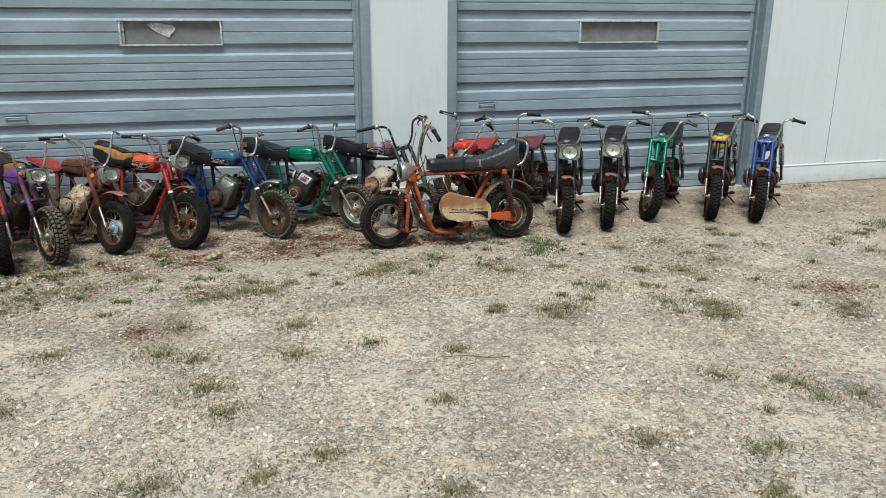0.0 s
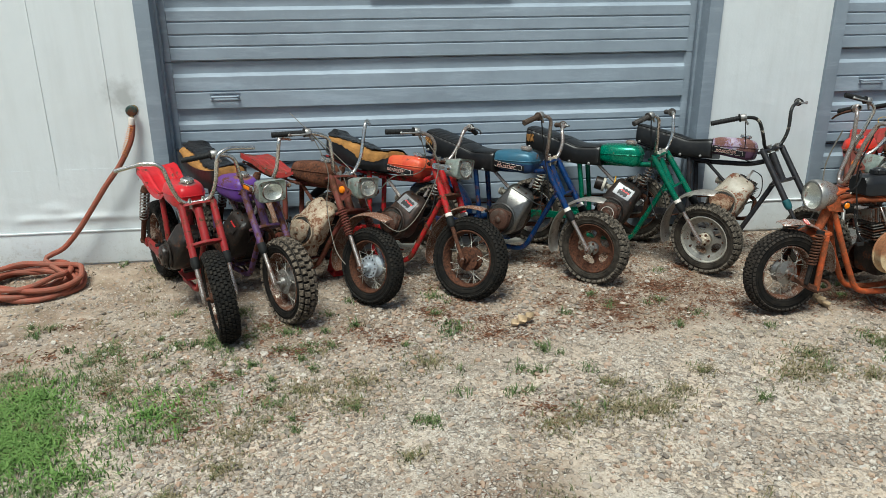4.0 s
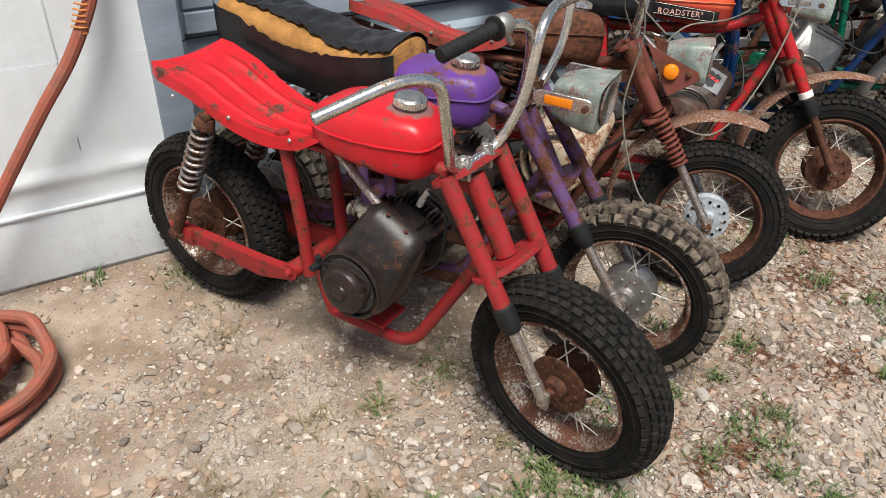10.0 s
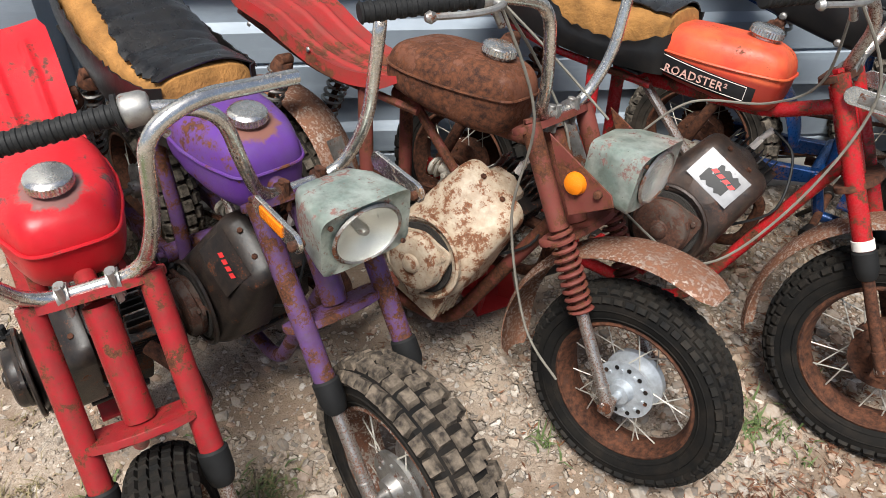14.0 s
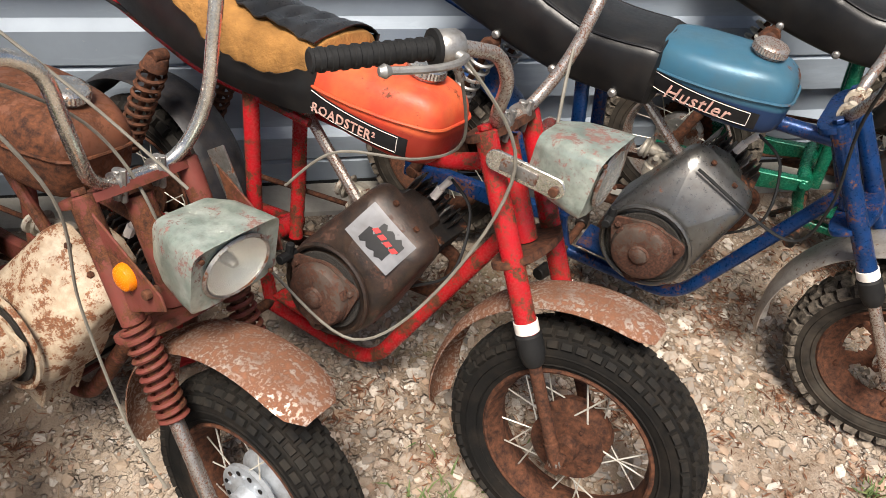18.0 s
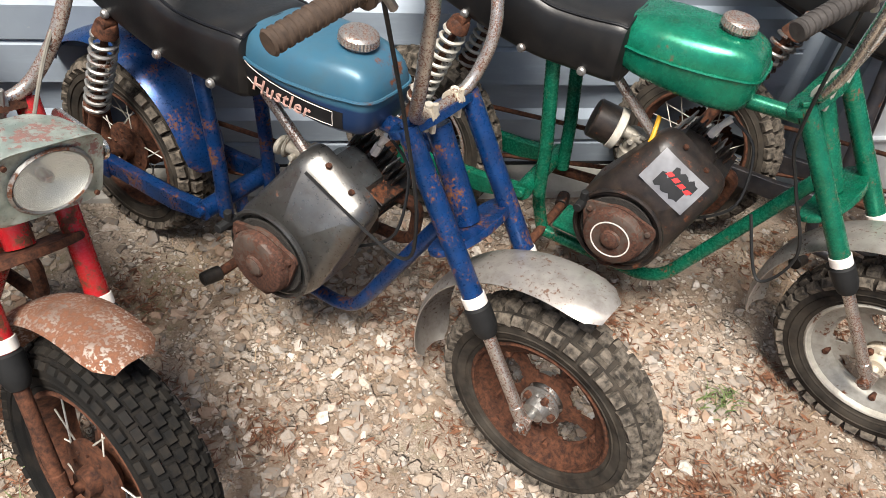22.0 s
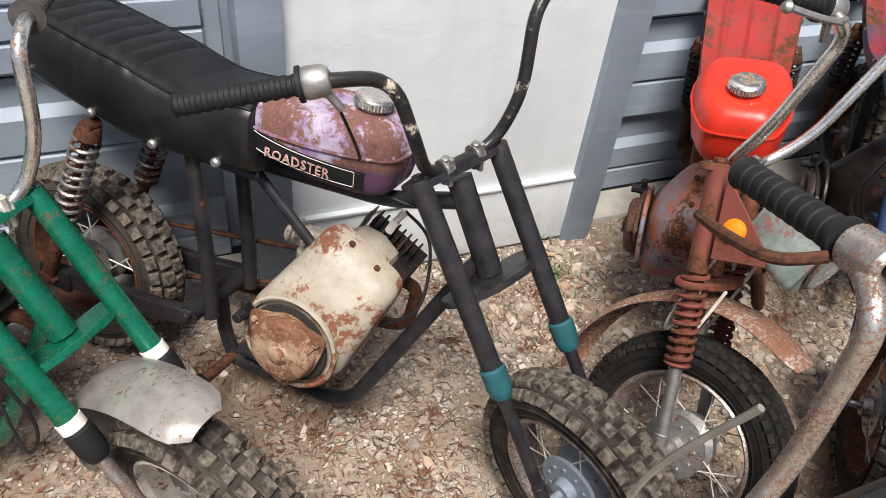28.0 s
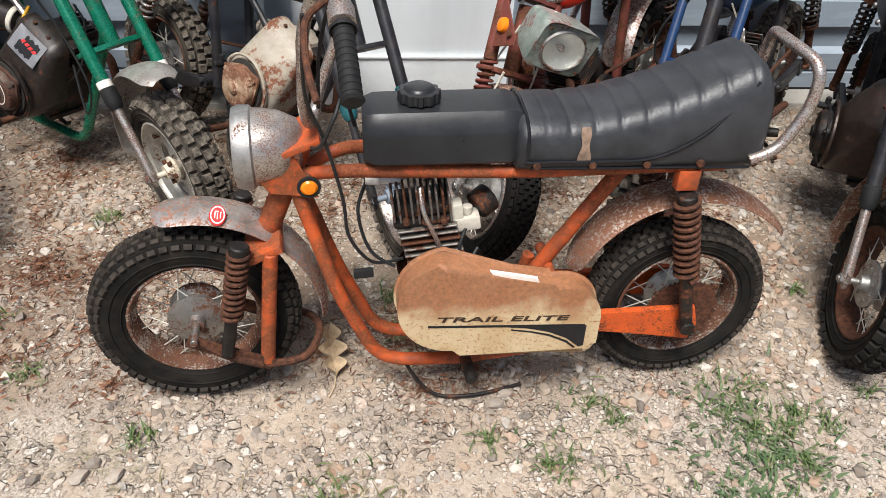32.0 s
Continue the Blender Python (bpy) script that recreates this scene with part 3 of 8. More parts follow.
def knurl(bm, r0, teeth, deep, cx=0.0):
    """Grooves round a cap's edge."""
    for v in bm.verts:
        r = math.hypot(v.co.x - cx, v.co.y)
        if r > r0:
            g = 1 + deep * (1 if math.cos(teeth * math.atan2(v.co.y, v.co.x - cx)) > 0.0 else 0)
            v.co.x, v.co.y = cx + (v.co.x - cx) * g, v.co.y * g
    return bm


def cap_mesh():
    bm = lathe(bmesh.new(), [(0, 0.026), (0.020, 0.027), (0.027, 0.025), (0.0305, 0.021), (0.0315, 0.010), (0.030, 0.008), (0.024, 0.006), (0.024, -0.02), (0, -0.02)], 72)
    return knurl(bm, 0.0300, 36, 0.035)


def tank(b, mat, words="", decal=False, cap_mat=CHROME, seam=True):
    ob = part("fuel_tank", shared("fuel_tank", tank_mesh), mat, b)
    if seam:
        part("seam", shared("tank_seam", tank_seam), mat, ob)
    part("filler_cap", shared("filler_cap", cap_mesh), cap_mat, ob, "", at(0.668, 0, 0.795, 0, 4, 0) @ Matrix.Scale(1.14, 4))
    if decal:
        for s in (-1, 1):
            g = shared("tank_band_%d" % s, lambda: band_mesh(s))
            d = part("decal", g, DECAL_BLACK, ob, "black decal with a white outline")
            part("outline", shared("tank_line_%d" % s, lambda: band_line(s)), DECAL_WHITE, d)
            if words:
                m = at(0.585, s * 0.1056, 0.698, 90, 0, 180 if s > 0 else 0)
                lettering(words, 0.0245 if words[1].isupper() else 0.040, DECAL_PALE, "lettering", d, m, 0.0 if words[1].isupper() else 0.25, 0.0003, 1.12)
    return ob


def band_shape(u, v, s):
    """A place on the tank's flank: u along from back to front, v up."""
    x = 0.462 + 0.245 * u
    z = 0.674 + 0.012 * (1 - u) + v * (0.043 - 0.006 * u)
    lo, mid, up = tank_levels(x)
    return (x, s * (tank_half(x, tank_fill((z - lo) / (mid - lo))) + 0.0016), z)


def band_mesh(s):
    return sheet(bmesh.new(), [[band_shape(i / 12, j / 4, s) for j in range(5)] for i in range(13)], 0.0008)


def band_line(s):
    e = 0.07
    q = [(e, e * 2), (1 - e, e * 2), (1 - e, 1 - e), (e, 1 - e)]
    pts = []
    for (a, c), (d, f) in zip(q, q[1:] + q[:1]):
        pts += [Vector(band_shape(a + (d - a) * i / 8, c + (f - c) * i / 8, s)) + Vector((0, s * 0.001, 0)) for i in range(8)]
    return tube(bmesh.new(), pts, 0.0008, 4, closed=True)


def seat_ring(x, lo, hi, half, crown=0.012, puff=0.0, n=24, box=0.38):
    cz, hz = (lo + hi) / 2, (hi - lo) / 2
    ring = []
    for k in range(n):
        a = 2 * math.pi * k / n
        c, s = math.cos(a), math.sin(a)
        ring.append((x, math.copysign(abs(c) ** box, c) * half * (1 - 0.06 * max(0, s)), cz + math.copysign(abs(s) ** (box + 0.02), s) * (hz + puff) + (crown * (1 - abs(c)) if s > 0 else 0)))
    return ring


def seat_line(t):
    """t from the front of the seat to its back: x, underside, top."""
    x = 0.482 - 0.555 * t
    lo = 0.640 + 0.090 * max(0, t - 0.3) ** 1.5 / 0.58
    hi = 0.772 - 0.012 * math.sin(math.pi * min(1, t / 0.5)) + 0.085 * max(0, t - 0.30) ** 1.1 / 0.675
    return x, lo, hi


def seat_rings(pleats=True, inset=0.0, n=60):
    rings = []
    for i in range(n + 1):
        t = i / n
        x, lo, hi = seat_line(t)
        e = (1 - abs(2 * t - 1) ** 26) ** 0.5
        groove = 0.0035 if pleats and t > 0.42 and i % 4 == 0 else 0
        half = (0.108 + 0.012 * math.sin(math.pi * t)) * (0.84 + 0.16 * e) - inset
        rings.append(seat_ring(x, lo + inset, lo + (hi - lo) * (0.80 + 0.20 * e) - inset - groove, half, box=0.27 if pleats else 0.38))
    return rings


def vinyl_seat(b, mat, pleats=True, torn=False):
    rings = seat_rings(pleats)
    ob = part("seat", loft(bmesh.new(), rings), mat, b, "black vinyl seat with piping along its top edge")
    bm = bmesh.new()
    for k in (3, 9):
        tube(bm, [(r[k][0], r[k][1] * 1.01, r[k][2] + 0.0015) for r in rings[1:-1:2]], 0.0032, 6)
    for r in (rings[1], rings[-2]):
        tube(bm, [(p[0], p[1] * 1.005, p[2] + 0.001) for p in r[3:10]], 0.0032, 6)
    part("piping", bm, VINYL, ob)
    for s in (-1, 1):
        for t in (0.13, 0.38, 0.64, 0.93):
            x, lo, hi = seat_line(t)
            part("seat_bolt", shared("seat_bolt", lambda: lathe(bmesh.new(), [(0, 0.007), (0.006, 0.006), (0.0095, 0.002), (0.010, -0.004), (0, -0.004)], 12, AXIS_Y)), ALU, ob, "", at(x, s * (0.112 + 0.01 * math.sin(math.pi * t)), lo + 0.014, 0, 0, 0 if s > 0 else 180))
    if torn:
        x, lo, hi = seat_line(0.93)
        bm = sheet(bmesh.new(), [[(x - 0.02 + 0.05 * i / 6, -0.118 - 0.006 * math.sin(i * 2.1 + j), hi - 0.03 - 0.045 * j / 5 + 0.008 * math.sin(3 * i + j)) for j in range(6)] for i in range(7)], 0.003)
        part("torn_flap", bm, FOAM, ob, "torn corner with brown foam")
    return ob


def torn_seat(b, seed, cover=0.55):
    """A seat whose cover has split along its sides, so that the foam shows."""
    rnd = random.Random(seed)
    ob = part("seat", loft(bmesh.new(), seat_rings(False, 0.006)), FOAM, b, "bare brown seat foam")
    rows = []
    n, k = 40, 12
    for i in range(n + 1):
        t = 0.02 + 0.95 * i / n
        x, lo, hi = seat_line(t)
        left, right = 0.112, (-0.078 if cover > 0.7 else -0.084) - 0.014 * math.sin(5 * t + seed) - rnd.uniform(0, 0.008)
        row = []
        for j in range(k + 1):
            y = right + (left - right) * j / k
            lift = 0.004 + 0.010 * math.sin(math.pi * min(1, t * 1.3)) * (1 if j < 2 else 0) * rnd.uniform(0.2, 1.6)
            groove = 0.004 if i % 3 == 0 else 0
            curl = 0.018 * max(0, (t - 0.86) / 0.11) ** 2 * (1 if j > 2 else 0.3)
            row.append((x, y, hi + 0.013 - 0.030 * abs(y / 0.112) ** 3.5 + 0.6 * lift - groove + curl + 0.003 * math.sin(23 * t + 40 * y)))
        rows.append(row)
    part("seat_cover", sheet(bmesh.new(), rows, 0.003), VINYL_GLOSS, ob, "split black pleated vinyl cover")
    for s in (-1, 1):
        rows = []
        for i in range(n + 1):
            t = i / n
            x, lo, hi = seat_line(t)
            up = (cover if s < 0 else 0.9) + 0.16 * math.sin(7 * t + seed) + rnd.uniform(-0.05, 0.05)
            bulge = (0.113 + 0.012 * math.sin(math.pi * t)) * (0.80 + 0.20 * (1 - abs(2 * t - 1) ** 12) ** 0.5)
            rows.append([(x, s * (bulge * (0.90 + 0.13 * math.sin(math.pi * (0.12 + 0.62 * j / 7))) + (0.006 * rnd.random() if j == 7 else 0)), lo - 0.004 + (hi - lo) * max(0.15, min(0.93, up)) * j / 7) for j in range(8)])
        part("seat_skirt", sheet(bmesh.new(), rows, 0.003), VINYL_OLD, ob, "torn black vinyl side skirt")
    bm = tubes([[(0.44, 0, 0.64), (0.15, 0, 0.65), (-0.12, 0, 0.72)]], 0.01)
    box(bm, 0.55, 0.20, 0.006, at(0.16, 0, 0.664, 0, 8, 0), 0.002)
    part("seat_pan", bm, DARK, ob)
    return ob


def pan_seat(b, mat):
    """A bare pressed-steel seat pan with ribs along it and a turned-down edge."""
    rows = []
    n, k = 34, 56
    for i in range(n + 1):
        t = i / n
        x = 0.455 - 0.505 * t
        z = 0.675 - 0.030 * math.sin(math.pi * min(1, t / 0.75)) + 0.10 * max(0, t - 0.25) ** 1.5
        half = 0.088 + 0.038 * t ** 0.7
        if t > 0.94:
            half *= 1 - 0.10 * (t - 0.94) / 0.06
        row = []
        for j in range(-1, k + 2):
            u = max(-1, min(1, 2 * j / k - 1))
            rib = 0.0065 * max(0, math.cos(3.5 * math.pi * u)) ** 3 * min(1, max(0, (t - 0.10) / 0.05), max(0, (0.90 - t) / 0.05)) * (1 if abs(u) < 0.8 else 0)
            row.append((x, u * half * (1.02 if j in (-1, k + 1) else 1), z + rib + 0.012 * u * u - (min(0.030, 0.008 + 0.2 * t) if j in (-1, k + 1) else 0)))
        rows.append(row)
    ob = part("seat_pan", sheet(bmesh.new(), rows, 0.0025), mat, b, "bare pressed-steel seat pan, paint worn off")
    for s in (-1, 1):
        for t in (0.15, 0.5, 0.85):
            part("rivet", shared("rivet", lambda: lathe(bmesh.new(), [(0, 0.004), (0.004, 0.003), (0.006, 0), (0, 0)], 10, AXIS_Y)), ALU, ob, "", at(0.455 - 0.505 * t, s * (0.092 + 0.038 * t ** 0.7), 0.66 + 0.03 * t, 0, 0, 0 if s > 0 else 180))
    return ob


# the engine's shaft lies across the bike; its cylinder leans ahead
ENG = Vector((0.600, 0, 0.352))
LEANF = radians(24)


def eng(u, v):
    """From the engine's own upright frame: u ahead, v along the cylinder."""
    return (ENG.x + u * math.cos(LEANF) + v * math.sin(LEANF), ENG.z - u * math.sin(LEANF) + v * math.cos(LEANF))


def front_y(u, v):
    """The blower housing's face: flat round the starter, slanting back above its rim, a little hollowed off to the sides."""
    t = (v - 0.118) / 0.042
    return -0.165 + 0.95 * 0.042 * (math.log1p(math.exp(min(t, 30)))) + 0.5 * u * u


def shroud_mesh():
    """The hull of the blower's rim and two smaller rounds over the cylinder, with a wide soft edge."""
    rounds = [(0.0, 0.0, 0.116), (-0.052, 0.180, 0.040), (0.062, 0.172, 0.042), (0.085, 0.06, 0.028)]
    n, soft = 72, 0.034
    out = []
    for k in range(n):
        a = 2 * math.pi * k / n
        c, s = math.cos(a), math.sin(a)
        u, v, r = max(rounds, key=lambda q: q[0] * c + q[1] * s + q[2])
        out.append((u, v, r, c, s))
    rings = []
    for d, deep in [(0.0, None), (0.0, soft)] + [(soft * (1 - math.cos(q)), soft * (1 - math.sin(q))) for q in [math.pi * j / 12 for j in range(1, 7)]]:
        ring = []
        for u, v, r, c, s in out:
            pu, pv = u + (r - d) * c if r > d else u, v + (r - d) * s if r > d else v
            x, z = eng(pu, pv)
            ring.append((x, -0.03 if deep is None else min(-0.032, front_y(pu, pv) + deep), z))
        rings.append(ring)
    last = [(u + max(0.002, r - soft) * c, v + max(0.002, r - soft) * s) for u, v, r, c, s in out]
    for f in (0.93, 0.86, 0.79, 0.72, 0.65, 0.58, 0.5, 0.42, 0.34, 0.26, 0.18, 0.1, 0.02):
        rings.append([(*eng(u * f, 0.05 + (v - 0.05) * f),) for u, v in last])
        rings[-1] = [(x, front_y(u * f, 0.05 + (v - 0.05) * f), z) for (x, z), (u, v) in zip(rings[-1], last)]
    return loft(bmesh.new(), rings)


def engine(b, shroud_mat, recoil_mat=STARTER, plate=None, filter_mat=None, fuel=False, ring=False):
    body = bmesh.new()
    prism(body, [eng(*p) for p in ((-0.085, -0.10), (0.085, -0.10), (0.10, 0.02), (0.07, 0.075), (-0.07, 0.075), (-0.10, 0.02))], -0.075, 0.085, 0.010)
    x, z = eng(0, -0.11)
    box(body, 0.19, 0.14, 0.02, at(x, 0, z, 0, math.degrees(LEANF), 0), 0.004)
    ob = part("engine", body, DARK, b, "oily cast engine block")
    sh = part("engine_shroud", shared("engine_shroud", shroud_mesh), shroud_mat, ob)
    lip = [(*eng(0.103 * math.cos(a), 0.103 * math.sin(a)),) for a in [2 * math.pi * i / 28 for i in range(28)]]
    part("shroud_lip", tube(bmesh.new(), [(q[0], -0.163, q[1]) for q in lip], 0.006, 6, closed=True), shroud_mat, sh)
    # upper hood over the fins, to the left of the shroud
    bm = prism(bmesh.new(), [eng(*p) for p in ((-0.070, 0.085), (-0.066, 0.165), (-0.045, 0.198), (0.0, 0.210), (0.045, 0.198), (0.072, 0.160), (0.080, 0.085))], -0.05, 0.045, 0.010)
    part("engine_hood", bm, shroud_mat, sh)
    m = at(*(ENG[:1]), -0.165, ENG.z, 90)
    rec = lathe(bmesh.new(), [(0, 0.046), (0.022, 0.046), (0.025, 0.041), (0.058, 0.041), (0.066, 0.037), (0.071, 0.028), (0.072, 0.012), (0.072, 0.0)], 36, m)
    plate_bm = bmesh.new()
    out = []
    for k in range(60):
        a = 2 * math.pi * k / 60
        c, q = math.cos(a), math.sin(a)
        u, v, r = max([(0.078 * math.cos(radians(30 + 120 * i)), 0.078 * math.sin(radians(30 + 120 * i)), 0.020) for i in range(3)] + [(0, 0, 0.074)], key=lambda w: w[0] * c + w[1] * q + w[2])
        out.append((ENG.x + u + r * c, ENG.z + v + r * q))
    prism(plate_bm, out, -0.182, -0.174, 0.002, 1)
    LUGS = []
    for k in range(3):
        a = radians(30 + 120 * k)
        lug = box(bmesh.new(), 0.014, 0.020, 0.024, m @ at(0.066 * math.cos(a), 0.066 * math.sin(a), 0.022, 0, 0, math.degrees(a)), 0.002)
        rod(lug, m @ Vector((0.082 * math.cos(a), 0.082 * math.sin(a), 0.0)), m @ Vector((0.082 * math.cos(a), 0.082 * math.sin(a), 0.024)), 0.007, n=6)
        LUGS.append(lug)
    rc = part("recoil_starter", rec, recoil_mat, ob, "rusty recoil starter housing")
    part("starter_flange", plate_bm, recoil_mat, rc, "three-cornered starter flange")
    for lug in LUGS:
        part("starter_lug", lug, recoil_mat, rc)
    part("starter_boss", lathe(bmesh.new(), [(0, 0.052), (0.014, 0.052), (0.020, 0.048), (0.021, 0.040)], 24, m), recoil_mat, rc)
    if ring:
        part("painted_ring", lathe(bmesh.new(), [(0.044, 0.0412), (0.044, 0.0424), (0.047, 0.0424), (0.047, 0.0412)], 36, m), DECAL_WHITE, rc, "worn white ring on the starter cover")
    part("intake_screen", lathe(bmesh.new(), [(0.060, 0.003), (0.087, 0.003), (0.089, 0.0)], 36, m), WIRE_SCREEN, ob, "perforated cooling air screen")
    # pull handle
    x, z = eng(-0.095, 0.01)
    h = rod(bmesh.new(), (x - 0.010, -0.185, z - 0.015), (x - 0.010, -0.185, z + 0.03), 0.009, n=8)
    rod(h, (x - 0.010, -0.215, z), (x - 0.010, -0.165, z), 0.011, n=8)
    part("pull_handle", h, RUBBER, ob, "black starter pull handle")
    for k in range(7):
        v = 0.105 + 0.0135 * k
        x, z = eng(0.025, v)
        part("cooling_fin", shared("cooling_fin", lambda: box(bmesh.new(), 0.135, 0.125, 0.004, None, 0.0015, 1)), DARK, ob, "", at(x, 0.055, z, 0, math.degrees(LEANF), 0))
    for k in range(9):
        u = -0.055 + 0.0155 * k
        x, z = eng(u, 0.175)
        part("head_fin", shared("head_fin", lambda: box(bmesh.new(), 0.0045, 0.05, 0.085, None, 0.0015, 1)), DARK if k % 3 else STEEL, ob, "", at(x, 0.072, z, 0, math.degrees(LEANF), 0))
    x, z = eng(0.0, 0.215)
    bm = rod(bmesh.new(), (x, 0.05, z), (x + 0.012, 0.05, z + 0.030), 0.010, n=6)
    rod(bm, (x + 0.012, 0.05, z + 0.03), (x + 0.030, 0.05, z + 0.060), 0.007, 0.009)
    part("spark_plug", bm, DECAL_WHITE, ob, "white spark plug insulator")
    part("plug_lead", tube(bmesh.new(), spline([(x + 0.03, 0.05, z + 0.06), (x + 0.10, 0.03, z + 0.02), (x + 0.12, -0.02, z - 0.10), (x + 0.04, -0.03, z - 0.18)]), 0.0035, 6), CABLE_BLACK, ob)
    for u, v in ((-0.030, 0.212), (0.038, 0.206)):
        x, z = eng(u, v)
        x2, z2 = eng(u, v + 0.007)
        part("shroud_bolt", rod(bmesh.new(), (x, -0.06, z), (x2, -0.06, z2), 0.007, n=6), RUSTY, sh)
    if plate:
        # dark patches: black print, and the chrome's dark reflection painted onto the label
        marks = [("label_plate", -0.060, 0.068, 0.126, 0.196, 0.0014, plate), ("dark_patch", -0.030, 0.040, 0.137, 0.163, 0.0020, DECAL_BLACK), ("dark_patch", -0.014, 0.052, 0.163, 0.184, 0.0020, DECAL_BLACK)]
        marks = marks[:1] if plate is BLACK_S else marks
        marks += [("red_mark", -0.022 + 0.018 * i, -0.009 + 0.018 * i, 0.163 - 0.001 * i, 0.172 - 0.001 * i, 0.0030, DECAL_RED) for i in range(4)]
        for nm, u0, u1, v0, v1, out, mt in marks:
            rows = []
            for i in range(9):
                wob = 0.004 * math.sin(2.3 * i) if nm == "dark_patch" else 0.0
                row = []
                for j in range(3):
                    v = v0 - wob + (v1 - v0 + 2 * wob) * j / 2
                    x, z = eng(u0 + (u1 - u0) * i / 8 + (0.003 * j if nm == "red_mark" else 0), v + 0.7 * out)
                    row.append((x, front_y(u0 + (u1 - u0) * i / 8, v) - 0.7 * out, z))
                rows.append(row)
            part(nm, sheet(bmesh.new(), rows, 0.0006), mt, sh, "bright engine label" if nm == "label_plate" else "")
    # carburettor behind the engine
    x, z = eng(-0.10, 0.115)
    cb = rod(bmesh.new(), (x + 0.05, 0.0, z), (x - 0.05, -0.01, z + 0.01), 0.016)
    rod(cb, (x - 0.02, 0.0, z - 0.045), (x - 0.02, 0, z + 0.02), 0.022)
    rod(cb, (x - 0.02, -0.035, z + 0.002), (x - 0.02, 0.03, z + 0.002), 0.007)
    rod(cb, (x - 0.05, -0.02, z + 0.01), (x - 0.062, -0.02, z + 0.012), 0.024)
    rod(cb, (x - 0.02, 0.0, z - 0.062), (x - 0.02, 0.0, z - 0.030), 0.027, n=16)
    rod(cb, (x - 0.045, -0.004, z + 0.006), (x - 0.053, -0.005, z + 0.007), 0.030, n=16)
    box(cb, 0.030, 0.050, 0.012, at(x + 0.012, 0.0, z + 0.020), 0.003)
    carb = part("carburettor", cb, CARB, ob)
    if filter_mat:
        part("air_filter", lathe(bmesh.new(), [(0, 0), (0.044, 0), (0.047, 0.004), (0.047, 0.066), (0.043, 0.070), (0, 0.072)], 28, along((x - 0.055, -0.02, z + 0.015), (x - 0.14, -0.045, z + 0.035))), filter_mat, carb)
        part("filter_clamp", lathe(bmesh.new(), [(0.047, -0.002), (0.0505, 0.0), (0.0505, 0.016), (0.047, 0.018)], 28, along((x - 0.055, -0.02, z + 0.015), (x - 0.14, -0.045, z + 0.035)), True), WIRE_WHITE, carb, "pale clamp band on the air filter")
    if fuel:
        part("fuel_hose", tube(bmesh.new(), spline([(x - 0.005, -0.03, z - 0.03), (x + 0.02, -0.07, z - 0.015), (x + 0.028, -0.06, z + 0.045), (x + 0.02, -0.02, z + 0.085)]), 0.0055, 8), YELLOW_HOSE, carb)
    if shroud_mat is CREAM:
        x, z = eng(0.045, -0.105)
        case = box(bmesh.new(), 0.12, 0.10, 0.095, at(x, -0.085, z, 0, math.degrees(LEANF) - 8, 0), 0.010)
        for k in range(5):
            box(case, 0.128, 0.006, 0.100, at(x, -0.128 + 0.020 * k, z, 0, math.degrees(LEANF) - 8, 0), 0.002, 1)
        rod(case, (x - 0.02, -0.13, z + 0.01), (x - 0.02, -0.152, z + 0.01), 0.024, n=18)
        part("crankcase", case, CREAM, ob, "ribbed rust-stained cream crankcase")
    x, z = eng(0.06, 0.13)
    ex = tube(bmesh.new(), rounded([(x, 0.06, z), (x + 0.07, 0.10, z - 0.02), (x + 0.05, 0.13, z - 0.16), (0.30, 0.14, 0.20)], 0.05), 0.014, 10)
    part("exhaust", ex, RUSTY, b)
    tc = lathe(bmesh.new(), [(0, 0.10), (0.03, 0.10), (0.062, 0.115), (0.064, 0.135), (0.02, 0.145), (0, 0.145)], 28, at(ENG.x, 0, ENG.z, -90))
    part("clutch", tc, DARK, b, "rusty drive clutch")
    return ob


def drive(b, pegs=True):
    part("chainwheel", shared("chainwheel", lambda: sprocket_mesh(0.085, 40)), RUSTY, b, "", Matrix.Translation(REAR + Vector((0, 0.075, 0))))
    bm = bmesh.new()
    for z0, z1 in ((0.085, 0.055), (-0.085, -0.03)):
        tube(bm, [(REAR.x, 0.075, REAR.z + z0), (0.56, 0.115, ENG.z + z1)], 0.006, 6)
    part("drive_chain", bm, RUSTY, b)
    if not pegs:
        return
    ob = part("foot_peg_bar", rod(bmesh.new(), (0.40, -0.12, 0.125), (0.40, 0.12, 0.125), 0.012), RUSTY, b)
    for s in (-1, 1):
        part("peg", rod(bmesh.new(), (0.40, 0.112 * s, 0.126), (0.39, 0.158 * s, 0.128), 0.018, 0.017), DARK, ob)


def side_stand(b, mat=DARK):
    bm = tube(bmesh.new(), rounded([(0.40, 0.06, 0.125), (0.37, 0.11, 0.065), (0.34, 0.15, 0.008), (0.36, 0.16, 0.008)], 0.02), 0.008, 8)
    part("side_stand", bm, mat, b)


def fender_mesh(R, a0, a1, half, drop=0.016, flare=0.0):
    rows = []
    for i in range(27):
        t = i / 26
        a = radians(a0 + (a1 - a0) * t)
        end = min(1, min(t, 1 - t) / 0.10)
        h = half * (0.55 + 0.45 * math.sqrt(max(0, 1 - (1 - end) ** 2)))
        row = []
        for j in range(9):
            u = j / 4 - 1
            rr = R + 0.004 - drop * abs(u) ** 3 + flare * max(0, t - 0.8)
            row.append((rr * math.cos(a), u * h, rr * math.sin(a)))
        rows.append(row)
    return sheet(bmesh.new(), rows, 0.002)


